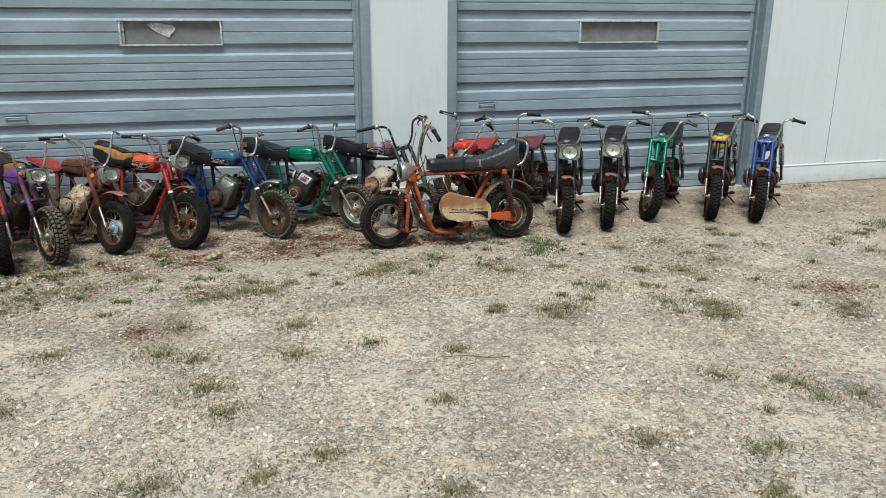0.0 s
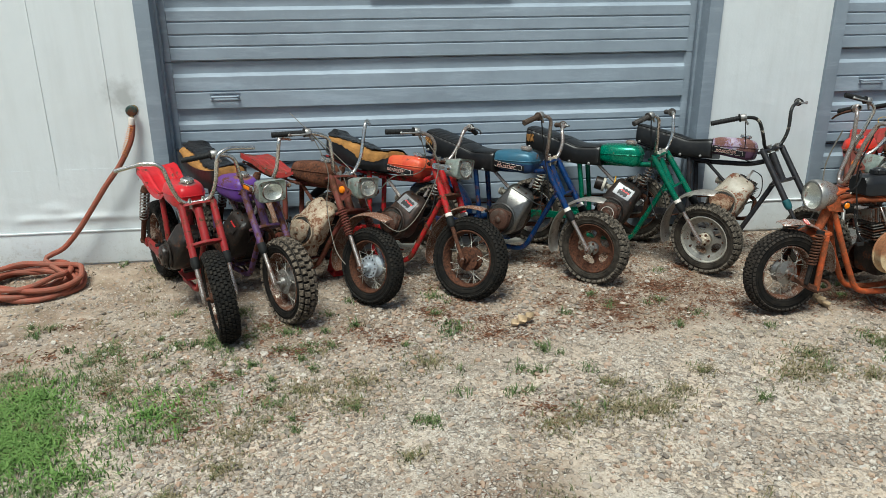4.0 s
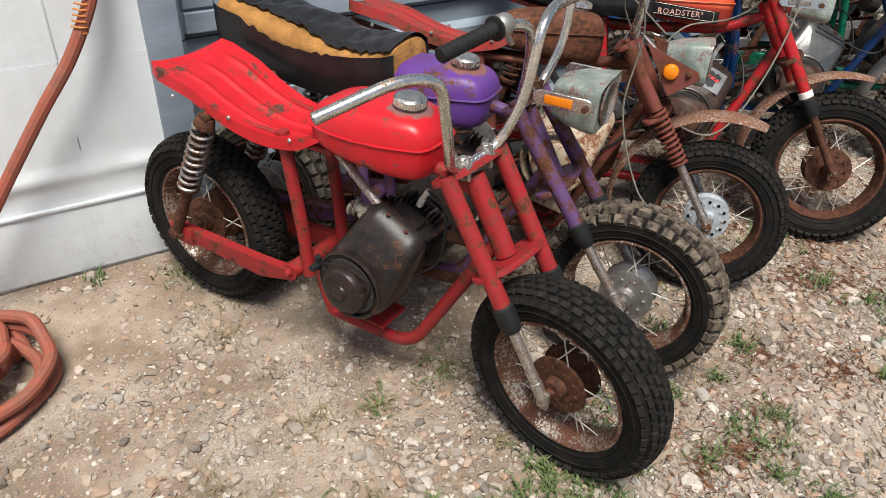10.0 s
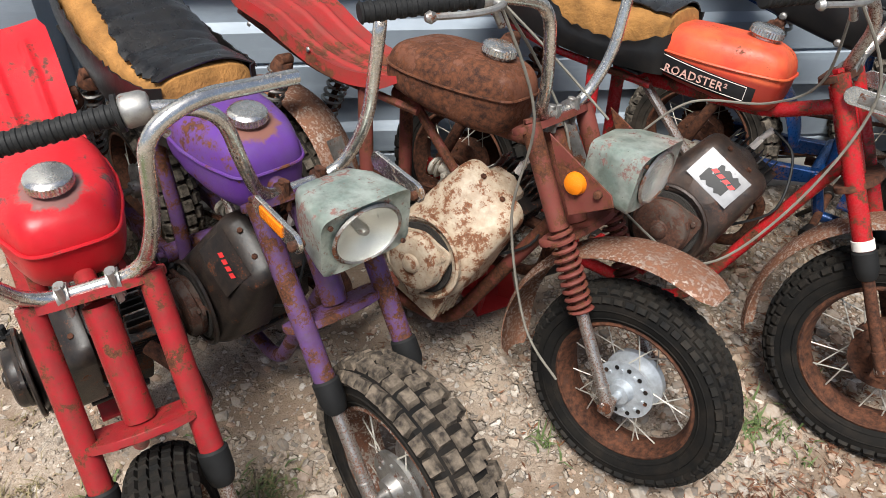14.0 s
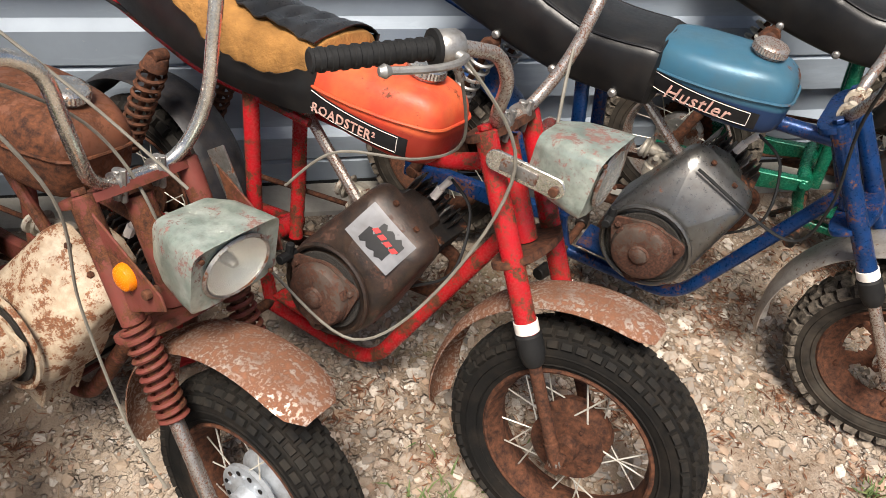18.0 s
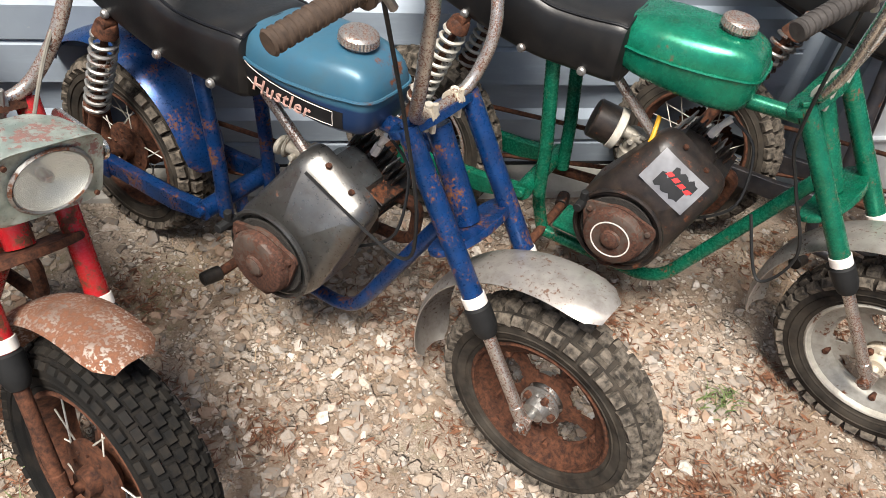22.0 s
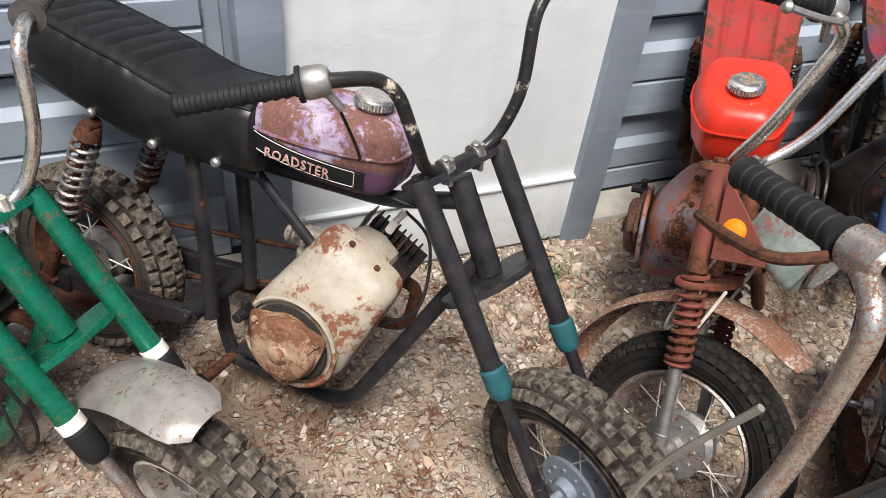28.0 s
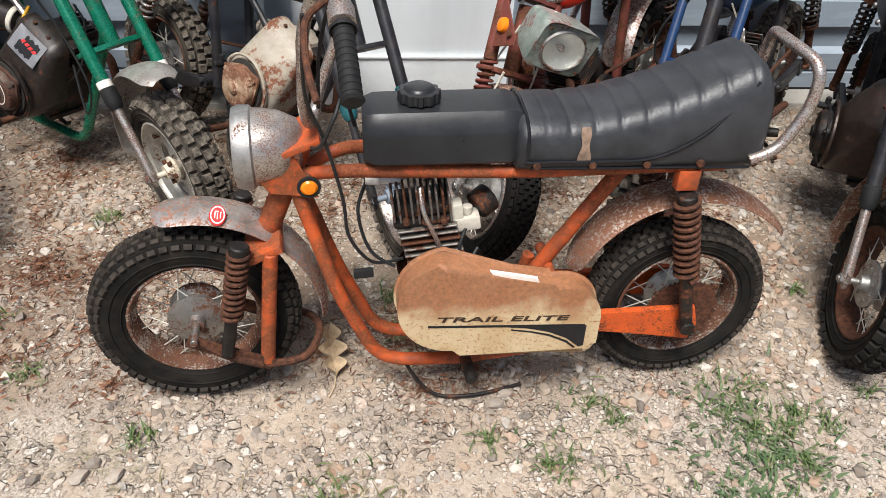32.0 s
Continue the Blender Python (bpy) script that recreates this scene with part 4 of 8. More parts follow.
def fork(b, S, mat, yoke_mat=None, lower_mat=CHROME_RUST, boot_mat=RUBBER, kind="boot", collar=None, axle=0.105):
    """Two legs between an upper and a lower yoke; kind 'spring' has bare springs over the sliders, 'plain' neither springs nor boots."""
    ym = yoke_mat or mat
    ax = (HEAD_T - HEAD_B).normalized()
    for nm, c in (("upper_yoke", HEAD_T + ax * 0.022), ("lower_yoke", HEAD_B - ax * 0.010)):
        pts = []
        for k in range(28):
            a = 2 * math.pi * k / 28
            cc, ss = math.cos(a), math.sin(a)
            pts.append(((0.040 if nm == "lower_yoke" else 0.034) * math.copysign(abs(cc) ** 0.7, cc) + (0.018 if nm == "lower_yoke" else 0.006) * (1 - abs(ss)), 0.112 * FIT["half"] * math.copysign(abs(ss) ** 0.75, ss)))
        m = Matrix.Translation(c) @ Vector((0, 0, 1)).rotation_difference(ax).to_matrix().to_4x4()
        bm = bmesh.new()
        lo, hi = [bm.verts.new(m @ Vector((x, y, -0.007))) for x, y in pts], [bm.verts.new(m @ Vector((x, y, 0.007))) for x, y in pts]
        bm.faces.new(lo[::-1]), bm.faces.new(hi)
        for k in range(28):
            bm.faces.new((lo[k], lo[(k + 1) % 28], hi[(k + 1) % 28], hi[k]))
        bmesh.ops.bevel(bm, geom=list({e for f in list(bm.faces)[:2] for e in f.edges}), offset=0.0035, segments=2, affect="EDGES", profile=0.6)
        part(nm, bm, ym, b, "", S)
    off = Vector((0.012, 0, 0.008))
    for s in (-1, 1):
        y = Vector((0, 0.088 * FIT["half"] * s, 0))
        top, hub = HEAD_T + off + ax * 0.030 + y, FRONT + y
        d = (hub - top)
        k1 = FIT["boot"] - 0.078 if kind == "boot" else (0.36 if kind == "spring" else 1.0)
        a = top + d * k1
        bm = rod(bmesh.new(), top, a, 0.0195 if kind != "plain" else 0.014, n=16, cap=0.003)
        rod(bm, top, top + ax * 0.010, 0.012, n=6)
        leg = part("fork_leg", bm, mat, b, "", S)
        if kind == "boot":
            m1 = along(a, hub)
            part("boot", lathe(bmesh.new(), [(0.0205, -0.012), (0.0245, -0.008), (0.0245, 0.028), (0.020, 0.046), (0.0165, 0.052), (0.012, 0.052)], 20, m1), boot_mat, leg)
            if collar:
                part("collar", lathe(bmesh.new(), [(0.0205, -0.035), (0.0222, -0.034), (0.0222, -0.014), (0.0205, -0.013)], 20, m1), collar, leg, "white band round the fork leg")
        if kind == "spring":
            e = top + d * (FIT["boot"] - 0.012)
            rod_bm = helix(bmesh.new(), a, e, 0.0225, 0.0048, 10)
            part("fork_spring", rod_bm, mat, leg, "rusty fork spring")
            bm2 = rod(bmesh.new(), a, e, 0.013)
            rod(bm2, e, e + d * 0.012, 0.027)
            part("spring_guide", bm2, mat, leg)
        if kind != "plain":
            bm = rod(bmesh.new(), top + d * (k1 + 0.04 if kind == "boot" else FIT["boot"] - 0.012), hub, 0.0125, n=14)
            dn = d.normalized()
            rod(bm, hub - dn * 0.045, hub + dn * 0.012, 0.0145, 0.013)
            box(bm, 0.03, 0.012, 0.05, Matrix.Translation(hub), 0.004)
            part("slider", bm, lower_mat, leg)
        else:
            part("axle_lug", rod(bmesh.new(), hub + Vector((0, -0.014, 0)), hub + Vector((0, 0.014, 0)), 0.018), mat, leg)
    bm = rod(bmesh.new(), FRONT + Vector((0, -axle, 0)), FRONT + Vector((0, axle, 0)), 0.0085, n=10)
    for s in (-1, 1):
        rod(bm, FRONT + Vector((0, s * (axle - 0.016), 0)), FRONT + Vector((0, s * (axle - 0.004), 0)), 0.0145, n=6)
    part("front_axle", bm, STEEL, b, "", S)


def bars(b, S, mat, grips=(1, 1), levers=(), grip_mat=RUBBER, high=1.0, clamp_mat=ALU, wide=1.0, throttle=True, sweep=1.0):
    """Raised handlebars; the right hand is the minus side of y."""
    c = HEAD_T + Vector((0.002, 0, 0.036))
    sides = []
    for i in (0, 1):
        hi, wd, sw = (v[i] if isinstance(v, tuple) else v for v in (high, wide, sweep))
        zt, back = 1.065 * hi, 0.018 * (sw - 1)
        sides.append([(c.x, 0.0, c.z), (c.x, 0.075, c.z), (c.x + 0.030 - 0.3 * back, 0.115, c.z + 0.10), (c.x + 0.035 - back, min(0.142, 0.185 * wd), zt - 0.02), (c.x + 0.012 - back, 0.195 * wd + 0.01, zt), (c.x - 0.045 * sw, 0.345 * wd, zt - 0.030)])
    pts = [(x, -y, z) for x, y, z in sides[0][::-1][:-1]] + sides[1][1:]
    line = rounded([Vector(p) for p in pts], 0.05, 6)
    ob = part("handlebar", tube(bmesh.new(), line, 0.0112, 12), mat, b, "", S)
    for s in (-1, 1):
        bm = rod(bmesh.new(), (c.x, 0.035 * s, c.z - 0.030), (c.x, 0.035 * s, c.z + 0.024), 0.0085, n=8)
        lathe(bm, [(0.0115, -0.009), (0.019, -0.009), (0.019, 0.009), (0.0115, 0.009)], 16, at(c.x, 0.035 * s, c.z, 90), True)
        rod(bm, (c.x + 0.014, 0.035 * s, c.z - 0.028), (c.x + 0.014, 0.035 * s, c.z + 0.030), 0.0055, n=6)
        part("bar_clamp", bm, clamp_mat, ob)
    for i, s in enumerate((-1, 1)):
        LAST["RL"[i]] = Vector(sides[i][4]) * 1.0
        LAST["RL"[i]].y *= s
        a, e = Vector(sides[i][4]), Vector(sides[i][5])
        a.y *= s
        e.y *= s
        d = (e - a).normalized()
        if grips[i]:
            m = along(a.lerp(e, 0.16), e)
            L = (e - a).length * 0.86 + 0.006
            prof = [(0, L), (0.014, L), (0.017, L - 0.003)]
            for k in range(22, 0, -1):
                r = 0.0162 if k % 2 else 0.0146
                prof += [(r, L * (k + 0.4) / 23), (r, L * (k - 0.4) / 23)]
            prof += [(0.0165, 0.008), (0.026, 0.006), (0.026, 0.0), (0.0115, -0.002)]
            part("grip", lathe(bmesh.new(), prof, 18, m), grip_mat, ob, "ribbed black rubber grip")
            if s < 0 and throttle:
                bm = lathe(bmesh.new(), [(0.0115, -0.040), (0.018, -0.038), (0.023, -0.030), (0.024, -0.006), (0.021, -0.001), (0.0115, 0)], 20, m)
                tube(bm, [m @ Vector((0.0, 0.0, -0.02)), m @ Vector((0.0, -0.02, -0.03)), m @ Vector((0, -0.050, -0.045))], 0.007, 8)
                part("throttle_housing", bm, ALU, ob)
        if s in levers:
            q = a.lerp(e, 0.10)
            f = Vector((1, 0, 0))
            bm = lathe(bmesh.new(), [(0.0115, -0.011), (0.0175, -0.011), (0.0175, 0.011), (0.0115, 0.011)], 16, along(q, e), True)
            rod(bm, q + f * 0.006, q + f * 0.038 + Vector((0, 0, -0.004)), 0.008)
            tube(bm, spline([q + f * 0.036, q + f * 0.052 + d * 0.03, q + f * 0.058 + d * 0.075, q + f * 0.050 + d * 0.125]), 0.0055, 8, radii=None)
            lathe(bm, [(0, -0.010), (0.006, -0.008), (0.010, 0), (0.006, 0.008), (0, 0.010)], 12, along(q + f * 0.050 + d * 0.130, q + d))
            part("brake_lever", bm, ALU, ob)
    return ob


def cables(b, S, spec):
    """Cables by offsets from the headstock; "R" and "L" stand for the bends of the bars."""
    for nm, mat, r, pts in spec:
        pts = [LAST[p] if p in ("R", "L") else HEAD_T + LAST["head"] + Vector(p) for p in pts]
        part(nm, tube(bmesh.new(), spline(pts, 8), r, 6), mat, b, "", S)


def headlamp(b, S, lens_mat=None, size=0.84):
    """A boxy lamp with a round lens, carried ahead of the headstock on bracket plates."""
    m = S @ at(1.015, 0.0, 0.738, 0, -1, 0) @ Matrix.Scale(size, 4)
    rings = []
    for x, hy, hz in ((-0.075, 0.045, 0.030), (-0.068, 0.066, 0.050), (-0.02, 0.086, 0.064), (0.045, 0.096, 0.072), (0.072, 0.098, 0.074)):
        ring = []
        for k in range(32):
            a = 2 * math.pi * k / 32
            c, s = math.cos(a), math.sin(a)
            ring.append((x + (0.010 * (s - 0.2) if x > 0.04 else 0), math.copysign(abs(c) ** 0.32, c) * hy, math.copysign(abs(s) ** 0.32, s) * hz))
        rings.append(ring)
    bm = loft(bmesh.new(), rings)
    front = max(bm.faces, key=lambda f: f.calc_center_median().x)
    edge = sorted(front.verts, key=lambda v: math.atan2(v.co.z, v.co.y))
    bmesh.ops.delete(bm, geom=[front], context="FACES_ONLY")
    rim = [bm.verts.new((0.070, 0.90 * v.co.y, 0.89 * v.co.z)) for v in edge]
    hole = [bm.verts.new((0.068, 0.0735 * math.cos(math.atan2(v.co.z, v.co.y * 0.8)), 0.0585 * math.sin(math.atan2(v.co.z, v.co.y * 0.8)))) for v in edge]
    for k in range(len(edge)):
        j = (k + 1) % len(edge)
        bm.faces.new((edge[k], edge[j], rim[j], rim[k]))
        bm.faces.new((rim[k], rim[j], hole[j], hole[k]))
    ob = part("headlamp", bm, LAMP_PAINT, b, "weathered chromed square headlamp shell", m)
    lm = at(0.069, 0, 0, 0, 90, 0) @ Matrix.Diagonal((1.0, 1.25, 1.0, 1.0))
    part("lamp_rim", lathe(bmesh.new(), [(0.058, 0), (0.062, 0.004), (0.058, 0.009), (0.054, 0.005)], 32, lm, True), STEEL, ob)
    part("reflector", lathe(bmesh.new(), [(0, -0.028), (0.02, -0.024), (0.045, -0.010), (0.057, 0.002)], 32, lm), REFLECTOR, ob)
    part("bulb", lathe(bmesh.new(), [(0, 0.0), (0.006, -0.002), (0.010, -0.012), (0.008, -0.026)], 14, lm), STEEL, ob)
    g = part("lens", lathe(bmesh.new(), [(0, 0.015), (0.025, 0.014), (0.045, 0.011), (0.057, 0.006), (0.057, 0.003), (0, 0.011)], 32, lm), lens_mat or DUSTY_GLASS, ob, "ribbed glass lens")
    g.visible_shadow = False
    for s in (-1, 1):
        part("lamp_screw", rod(bmesh.new(), (0.073, 0.080 * s, 0.050 * -s), (0.079, 0.080 * s, 0.050 * -s), 0.005, n=8), RUSTY, ob)
    return ob


def lamp_bracket(b, S, style, mat):
    """Plates from the fork legs to the lamp, with amber reflectors: 'slot' or 'triangle'."""
    for s in (-1, 1):
        y = 0.112 * s
        bm = bmesh.new()
        if style == "triangle":
            prism(bm, [(0.872, 0.735), (0.950, 0.60), (1.030, 0.655), (1.020, 0.675)], y - 0.002, y + 0.002, 0.001, 1)
        else:
            pts = [(0.890 + 0.105 * t + 0.018 * math.cos(a), 0.712 + 0.018 * math.sin(a)) for t, a in [(0 if math.cos(q) < 0 else 1, q) for q in [2 * math.pi * (k + 0.5) / 20 for k in range(20)]]]
            prism(bm, pts, y - 0.004, y + 0.004, 0.0015, 1)
        ob = part("lamp_bracket", bm, mat, b, "", S)
        if style == "triangle":
            m = at(0.948, y + 0.002 * s, 0.668, -90 * s)
            part("amber_reflector", lathe(bmesh.new(), [(0, 0.016), (0.012, 0.015), (0.019, 0.011), (0.022, 0.004), (0.022, 0)], 24, m), AMBER, ob, "round amber reflector")
        else:
            part("amber_reflector", box(bmesh.new(), 0.066, 0.004, 0.020, at(0.933, y + 0.005 * s, 0.712), 0.002), AMBER if style == "slot" else STEEL, ob, "slotted amber reflector" if style == "slot" else "empty reflector slot")
        part("bracket_bolt", rod(bmesh.new(), (0.997, y - 0.012, 0.708 if style != "triangle" else 0.668), (0.997, y + 0.012, 0.708 if style != "triangle" else 0.668), 0.008, n=8), RUSTY, ob)


def front_fender(b, S, mat, a0=79, a1=200, R=0.305, half=0.060):
    part("front_fender", fender_mesh(R, a0, a1, half), mat, b, "curved front fender", S @ Matrix.Translation(FRONT + Vector((0, 0, 0.012))))


def rear_fender(b, mat, a0=10, a1=150, R=0.275, half=0.06):
    part("rear_fender", fender_mesh(R, a0, a1, half), mat, b, "", at(REAR.x, 0, REAR.z + 0.02))


def bike_pose(C, heading, lean):
    """C is the plan place of the handlebar clamp."""
    f = Vector((math.cos(radians(heading)), math.sin(radians(heading))))
    return pose(C[0] - 0.825 * f.x, C[1] - 0.825 * f.y, 0) @ pose(0, 0, 0, 0, 0, heading) @ pose(0, 0, 0, lean, 0, 0)


def mini_bike(label, C, heading, lean, steer, paint, fork_mat=None, seat="vinyl", wheels=("spoke", "spoke"), treads=("block", "block"), rims=(RUSTY, RUSTY), hubs=(ALU, ALU),
              knobs=(KNOB, KNOB), tank_mat=None, words="", decal=False, cap=CHROME, springs=STEEL, fork_kind="boot", fork_lower=CHROME_RUST, boot=RUBBER, collar=None, fender=None, rear=None, lamp=None,
              bracket="slot", bracket_mat=RUSTY, shroud=DARK, recoil=STARTER, plate=None, air=None, fuel=False, ring=False, bar_mat=CHROME, bar_args=None, seat_mat=VINYL_OLD, strut=True, seam=True, yoke=None, half=0.92, boots=0.69, head=(0.0, 0.0), reach=-0.02, sink=0.0, drop=0.0, small=1, guard=False, tank_x=0.0, eng_off=(0.0, 0.0), seat_off=(0.0, 0.0), lamp_off=(0.0, 0.0), lamp_size=0.84, plate_off=(0.0, 0.0), fender_tip=79, axle=0.105, tyres=(1.0, 1.0), rear_x=0.0, pegs=True):
    FIT.update(half=half, boot=boots)
    for v in (HEAD_T, HEAD_B):
        v.x, v.z = v.x + head[0], v.z + head[1]
    FRONT.x += reach
    FRONT.z, REAR.x, REAR.z = WR * (0.55 + 0.45 * tyres[1]), rear_x, WR * tyres[0] - 0.004
    LAST["head"] = Vector((head[0], 0, head[1]))
    b = thing("mini_bike", label, "mini bike", bike_pose(C, heading, lean), "old mini bikes along the garage doors")
    S = steer_matrix(steer)
    frame_parts(b, paint, strut)
    swing_arm(b, paint)
    shocks(b, springs, RUSTY if springs is not RUBBER else DARK)
    wheel(b, "rear_wheel", Matrix.Translation(REAR) @ Matrix.Scale(tyres[0], 4), wheels[0], treads[0], rim_mat=rims[0], hub_mat=hubs[0], knob=knobs[0])
    wheel(b, "front_wheel", S @ Matrix.Translation(FRONT) @ Matrix.Scale(tyres[1], 4), wheels[1], treads[1], rim_mat=rims[1], hub_mat=hubs[1], knob=knobs[1])
    if seat in ("vinyl", "corner"):
        vinyl_seat(b, seat_mat, True, seat == "corner")
    elif seat == "torn":
        torn_seat(b, len(label), 0.90 if "purple" in label else 0.60)
    elif seat:
        pan_seat(b, seat)
    for ob in list(b.children):
        if ob.name.split(".")[0] in ("seat", "seat_pan"):
            ob.matrix_basis = at(0.47 + seat_off[0], 0, 0.66 + seat_off[1]) @ at(0, 0, 0, 0, -drop, 0) @ at(-0.47, 0, -0.66) @ ob.matrix_basis
    tank(b, tank_mat or paint, words, decal, cap, seam).location = (tank_x, 0, sink)
    en = engine(b, shroud, recoil, plate, air, fuel, ring)
    en.matrix_basis = at(0.60 + eng_off[0], 0, 0.29 + eng_off[1]) @ Matrix.Scale(small, 4) @ at(-0.60, 0, -0.29)
    drive(b, pegs)
    side_stand(b)
    if guard:
        part("chain_guard", box(bmesh.new(), 0.050, 0.005, 0.23, at(0.375, -0.128, 0.435, 0, -38, 0), 0.002), STEEL, b, "bent grey steel guard plate")
    fork(b, S, fork_mat or paint, yoke, fork_lower, boot, fork_kind, collar, axle)
    bars(b, S, bar_mat, **(bar_args or {}))
    if fender:
        front_fender(b, S, fender, fender_tip)
    if rear:
        rear_fender(b, rear)
    if lamp:
        headlamp(b, S @ Matrix.Translation((head[0] * 0.5 + lamp_off[0], 0, lamp_off[1])), GLASS if "purple" in label or "black" in label else None, lamp_size)
        lamp_bracket(b, S @ Matrix.Translation((head[0] + plate_off[0], 0, head[1] + plate_off[1])), bracket, bracket_mat)
    for v in (HEAD_T, HEAD_B):
        v.x, v.z = v.x - head[0], v.z - head[1]
    FRONT.x -= reach
    FRONT.z, REAR.x, REAR.z = WR, 0, WR
    return b, S

# ---------------- building ----------------
WALL_Y, DOOR_Y, TOP = 7.80, 7.955, 3.35


def wall_paint():
    m = MATS["white_wall"] = bpy.data.materials.new("white_painted_metal_wall")
    nt, nn, bsdf = nodes_of(m)
    co = coords(nt, True)
    sc = nt.nodes.new("ShaderNodeMapping")
    sc.inputs["Scale"].default_value = (3.0, 3.0, 0.25)
    nt.links.new(co, sc.inputs[0])
    streak, cloud, fine = noise_tex(nt, sc.outputs[0], 4, 5, 0.6), noise_tex(nt, co, 1.3, 5), noise_tex(nt, co, 60, 4)
    col = mix(nt, ramp(nt, streak, [(0.45, (0,)), (0.8, (0.45,))]), (0.665, 0.695, 0.705), (0.535, 0.555, 0.55))
    col = mix(nt, ramp(nt, cloud, [(0.5, (0,)), (0.8, (0.5,))]), col, (0.625, 0.64, 0.63))
    # soil splashed up from the ground, in uneven spots
    sep = nt.nodes.new("ShaderNodeSeparateXYZ")
    nt.links.new(co, sep.inputs[0])
    low = ramp(nt, mathn(nt, "ADD", sep.outputs[2], mathn(nt, "MULTIPLY", cloud, 0.25)), [(0.10, (0.55,)), (0.34, (0,))])
    spots = ramp(nt, noise_tex(nt, co, 26, 6, 0.75), [(0.52, (0,)), (0.64, (1,))])
    col = mix(nt, mathn(nt, "MULTIPLY", low, spots), col, (0.30, 0.25, 0.19))
    # smear round the tap
    off = nt.nodes.new("ShaderNodeVectorMath")
    off.operation, off.inputs[1].default_value = "SUBTRACT", (-2.47, WALL_Y, 1.13)
    nt.links.new(co, off.inputs[0])
    far = nt.nodes.new("ShaderNodeVectorMath")
    far.operation = "LENGTH"
    nt.links.new(off.outputs[0], far.inputs[0])
    smear = ramp(nt, mathn(nt, "ADD", far.outputs["Value"], mathn(nt, "MULTIPLY", noise_tex(nt, co, 12, 6, 0.7), 0.22)), [(0.14, (0.6,)), (0.25, (0,))])
    col = mix(nt, smear, col, (0.26, 0.26, 0.25))
    nt.links.new(col, bsdf.inputs["Base Color"])
    bsdf.inputs["Roughness"].default_value = 0.5
    bump(nt, bsdf, mathn(nt, "ADD", fine, mathn(nt, "MULTIPLY", noise_tex(nt, co, 3.5, 3), 8.0)), 0.25, 0.004)
    return m


def door_paint(name, color, dark):
    m = MATS[name] = bpy.data.materials.new(name)
    nt, nn, bsdf = nodes_of(m)
    co = coords(nt, True)
    sc = nt.nodes.new("ShaderNodeMapping")
    sc.inputs["Scale"].default_value = (0.35, 1.0, 2.2)
    nt.links.new(co, sc.inputs[0])
    cloud, fine, streak = noise_tex(nt, co, 2.2, 6, 0.65), noise_tex(nt, co, 45, 5), noise_tex(nt, sc.outputs[0], 6, 6, 0.7)
    col = mix(nt, ramp(nt, cloud, [(0.35, (0,)), (0.7, (1,))]), color, dark)
    col = mix(nt, ramp(nt, streak, [(0.52, (0,)), (0.70, (0.55,))]), col, tuple(c * 1.3 for c in color))
    spots = ramp(nt, noise_tex(nt, co, 34, 6, 0.8), [(0.66, (0,)), (0.70, (0.7,))])
    col = mix(nt, spots, col, (0.42, 0.43, 0.44))
    nt.links.new(col, bsdf.inputs["Base Color"])
    nt.links.new(mathn(nt, "ADD", mathn(nt, "MULTIPLY", cloud, 0.3), 0.42), bsdf.inputs["Roughness"])
    bsdf.inputs["Specular IOR Level"].default_value = 0.35
    bump(nt, bsdf, mathn(nt, "ADD", mathn(nt, "MULTIPLY", fine, 0.3), mathn(nt, "MULTIPLY", noise_tex(nt, co, 5, 3), 3.0)), 0.35, 0.003)
    return m


WALL, GREY = wall_paint(), door_paint("grey_blue_door_paint", (0.300, 0.350, 0.405), (0.230, 0.270, 0.315))
TRIM = door_paint("grey_blue_trim_paint", (0.25, 0.292, 0.34), (0.19, 0.225, 0.262))
CONCRETE = plain("concrete_sill", (0.36, 0.34, 0.30), 0.9, 0, 0.25, 8, 0.6, 0.004, True)

DOORS = [(-2.235, 1.43), (2.42, 6.17)]


def wall_piece(name, x0, x1, z0, z1, label, ribs=()):
    w = thing(name, label, "wall", None, "", "structure")
    bm = box(bmesh.new(), x1 - x0, 0.22, z1 - z0, at((x0 + x1) / 2, WALL_Y + 0.11, (z0 + z1) / 2))
    part("wall_sheet", bm, WALL, w)
    if z0 < 0.1:
        bm = prism(bmesh.new(), [(x0, 0.012), (x1, 0.012), (x1, 0.235), (x0, 0.235)], WALL_Y - 0.012, WALL_Y + 0.002, 0.003)
        box(bm, x1 - x0, 0.020, 0.010, at((x0 + x1) / 2, WALL_Y - 0.008, 0.24), 0.003)
        part("base_flashing", bm, WALL, w, "bent metal flashing along the wall's foot")
    if name == "wall_west":
        rows = []
        for i in range(64):
            x = -4.4 + 2.09 * i / 63
            row = []
            for j in range(30):
                z = 0.246 + 0.42 * j / 29
                n1 = noise.noise(Vector((x * 4.1, z * 3.0, 2.0)))
                fold = math.exp(-((z - 0.335 - 0.03 * n1) / 0.022) ** 2) * max(0, 0.35 + n1)
                row.append((x, WALL_Y - 0.003 - (0.028 * fold + 0.012 * max(0, noise.noise(Vector((x * 9, z * 11, 5.0)))) * math.exp(-((z - 0.36) / 0.09) ** 2)) * min(1, j / 3, (29 - j) / 3, i / 2, (63 - i) / 2), z))
            rows.append(row)
        part("dented_sheet", sheet(bmesh.new(), rows, 0.001), WALL, w, "buckled lower edge of the wall sheet")
    for x in ribs:
        part("panel_joint", box(bmesh.new(), 0.006, 0.006, z1 - z0 - 0.26, at(x, WALL_Y - 0.001, (z0 + z1 + 0.26) / 2), 0.002), TRIM if x == 7.32 else WALL, w, "vertical joint between wall sheets")
    return w


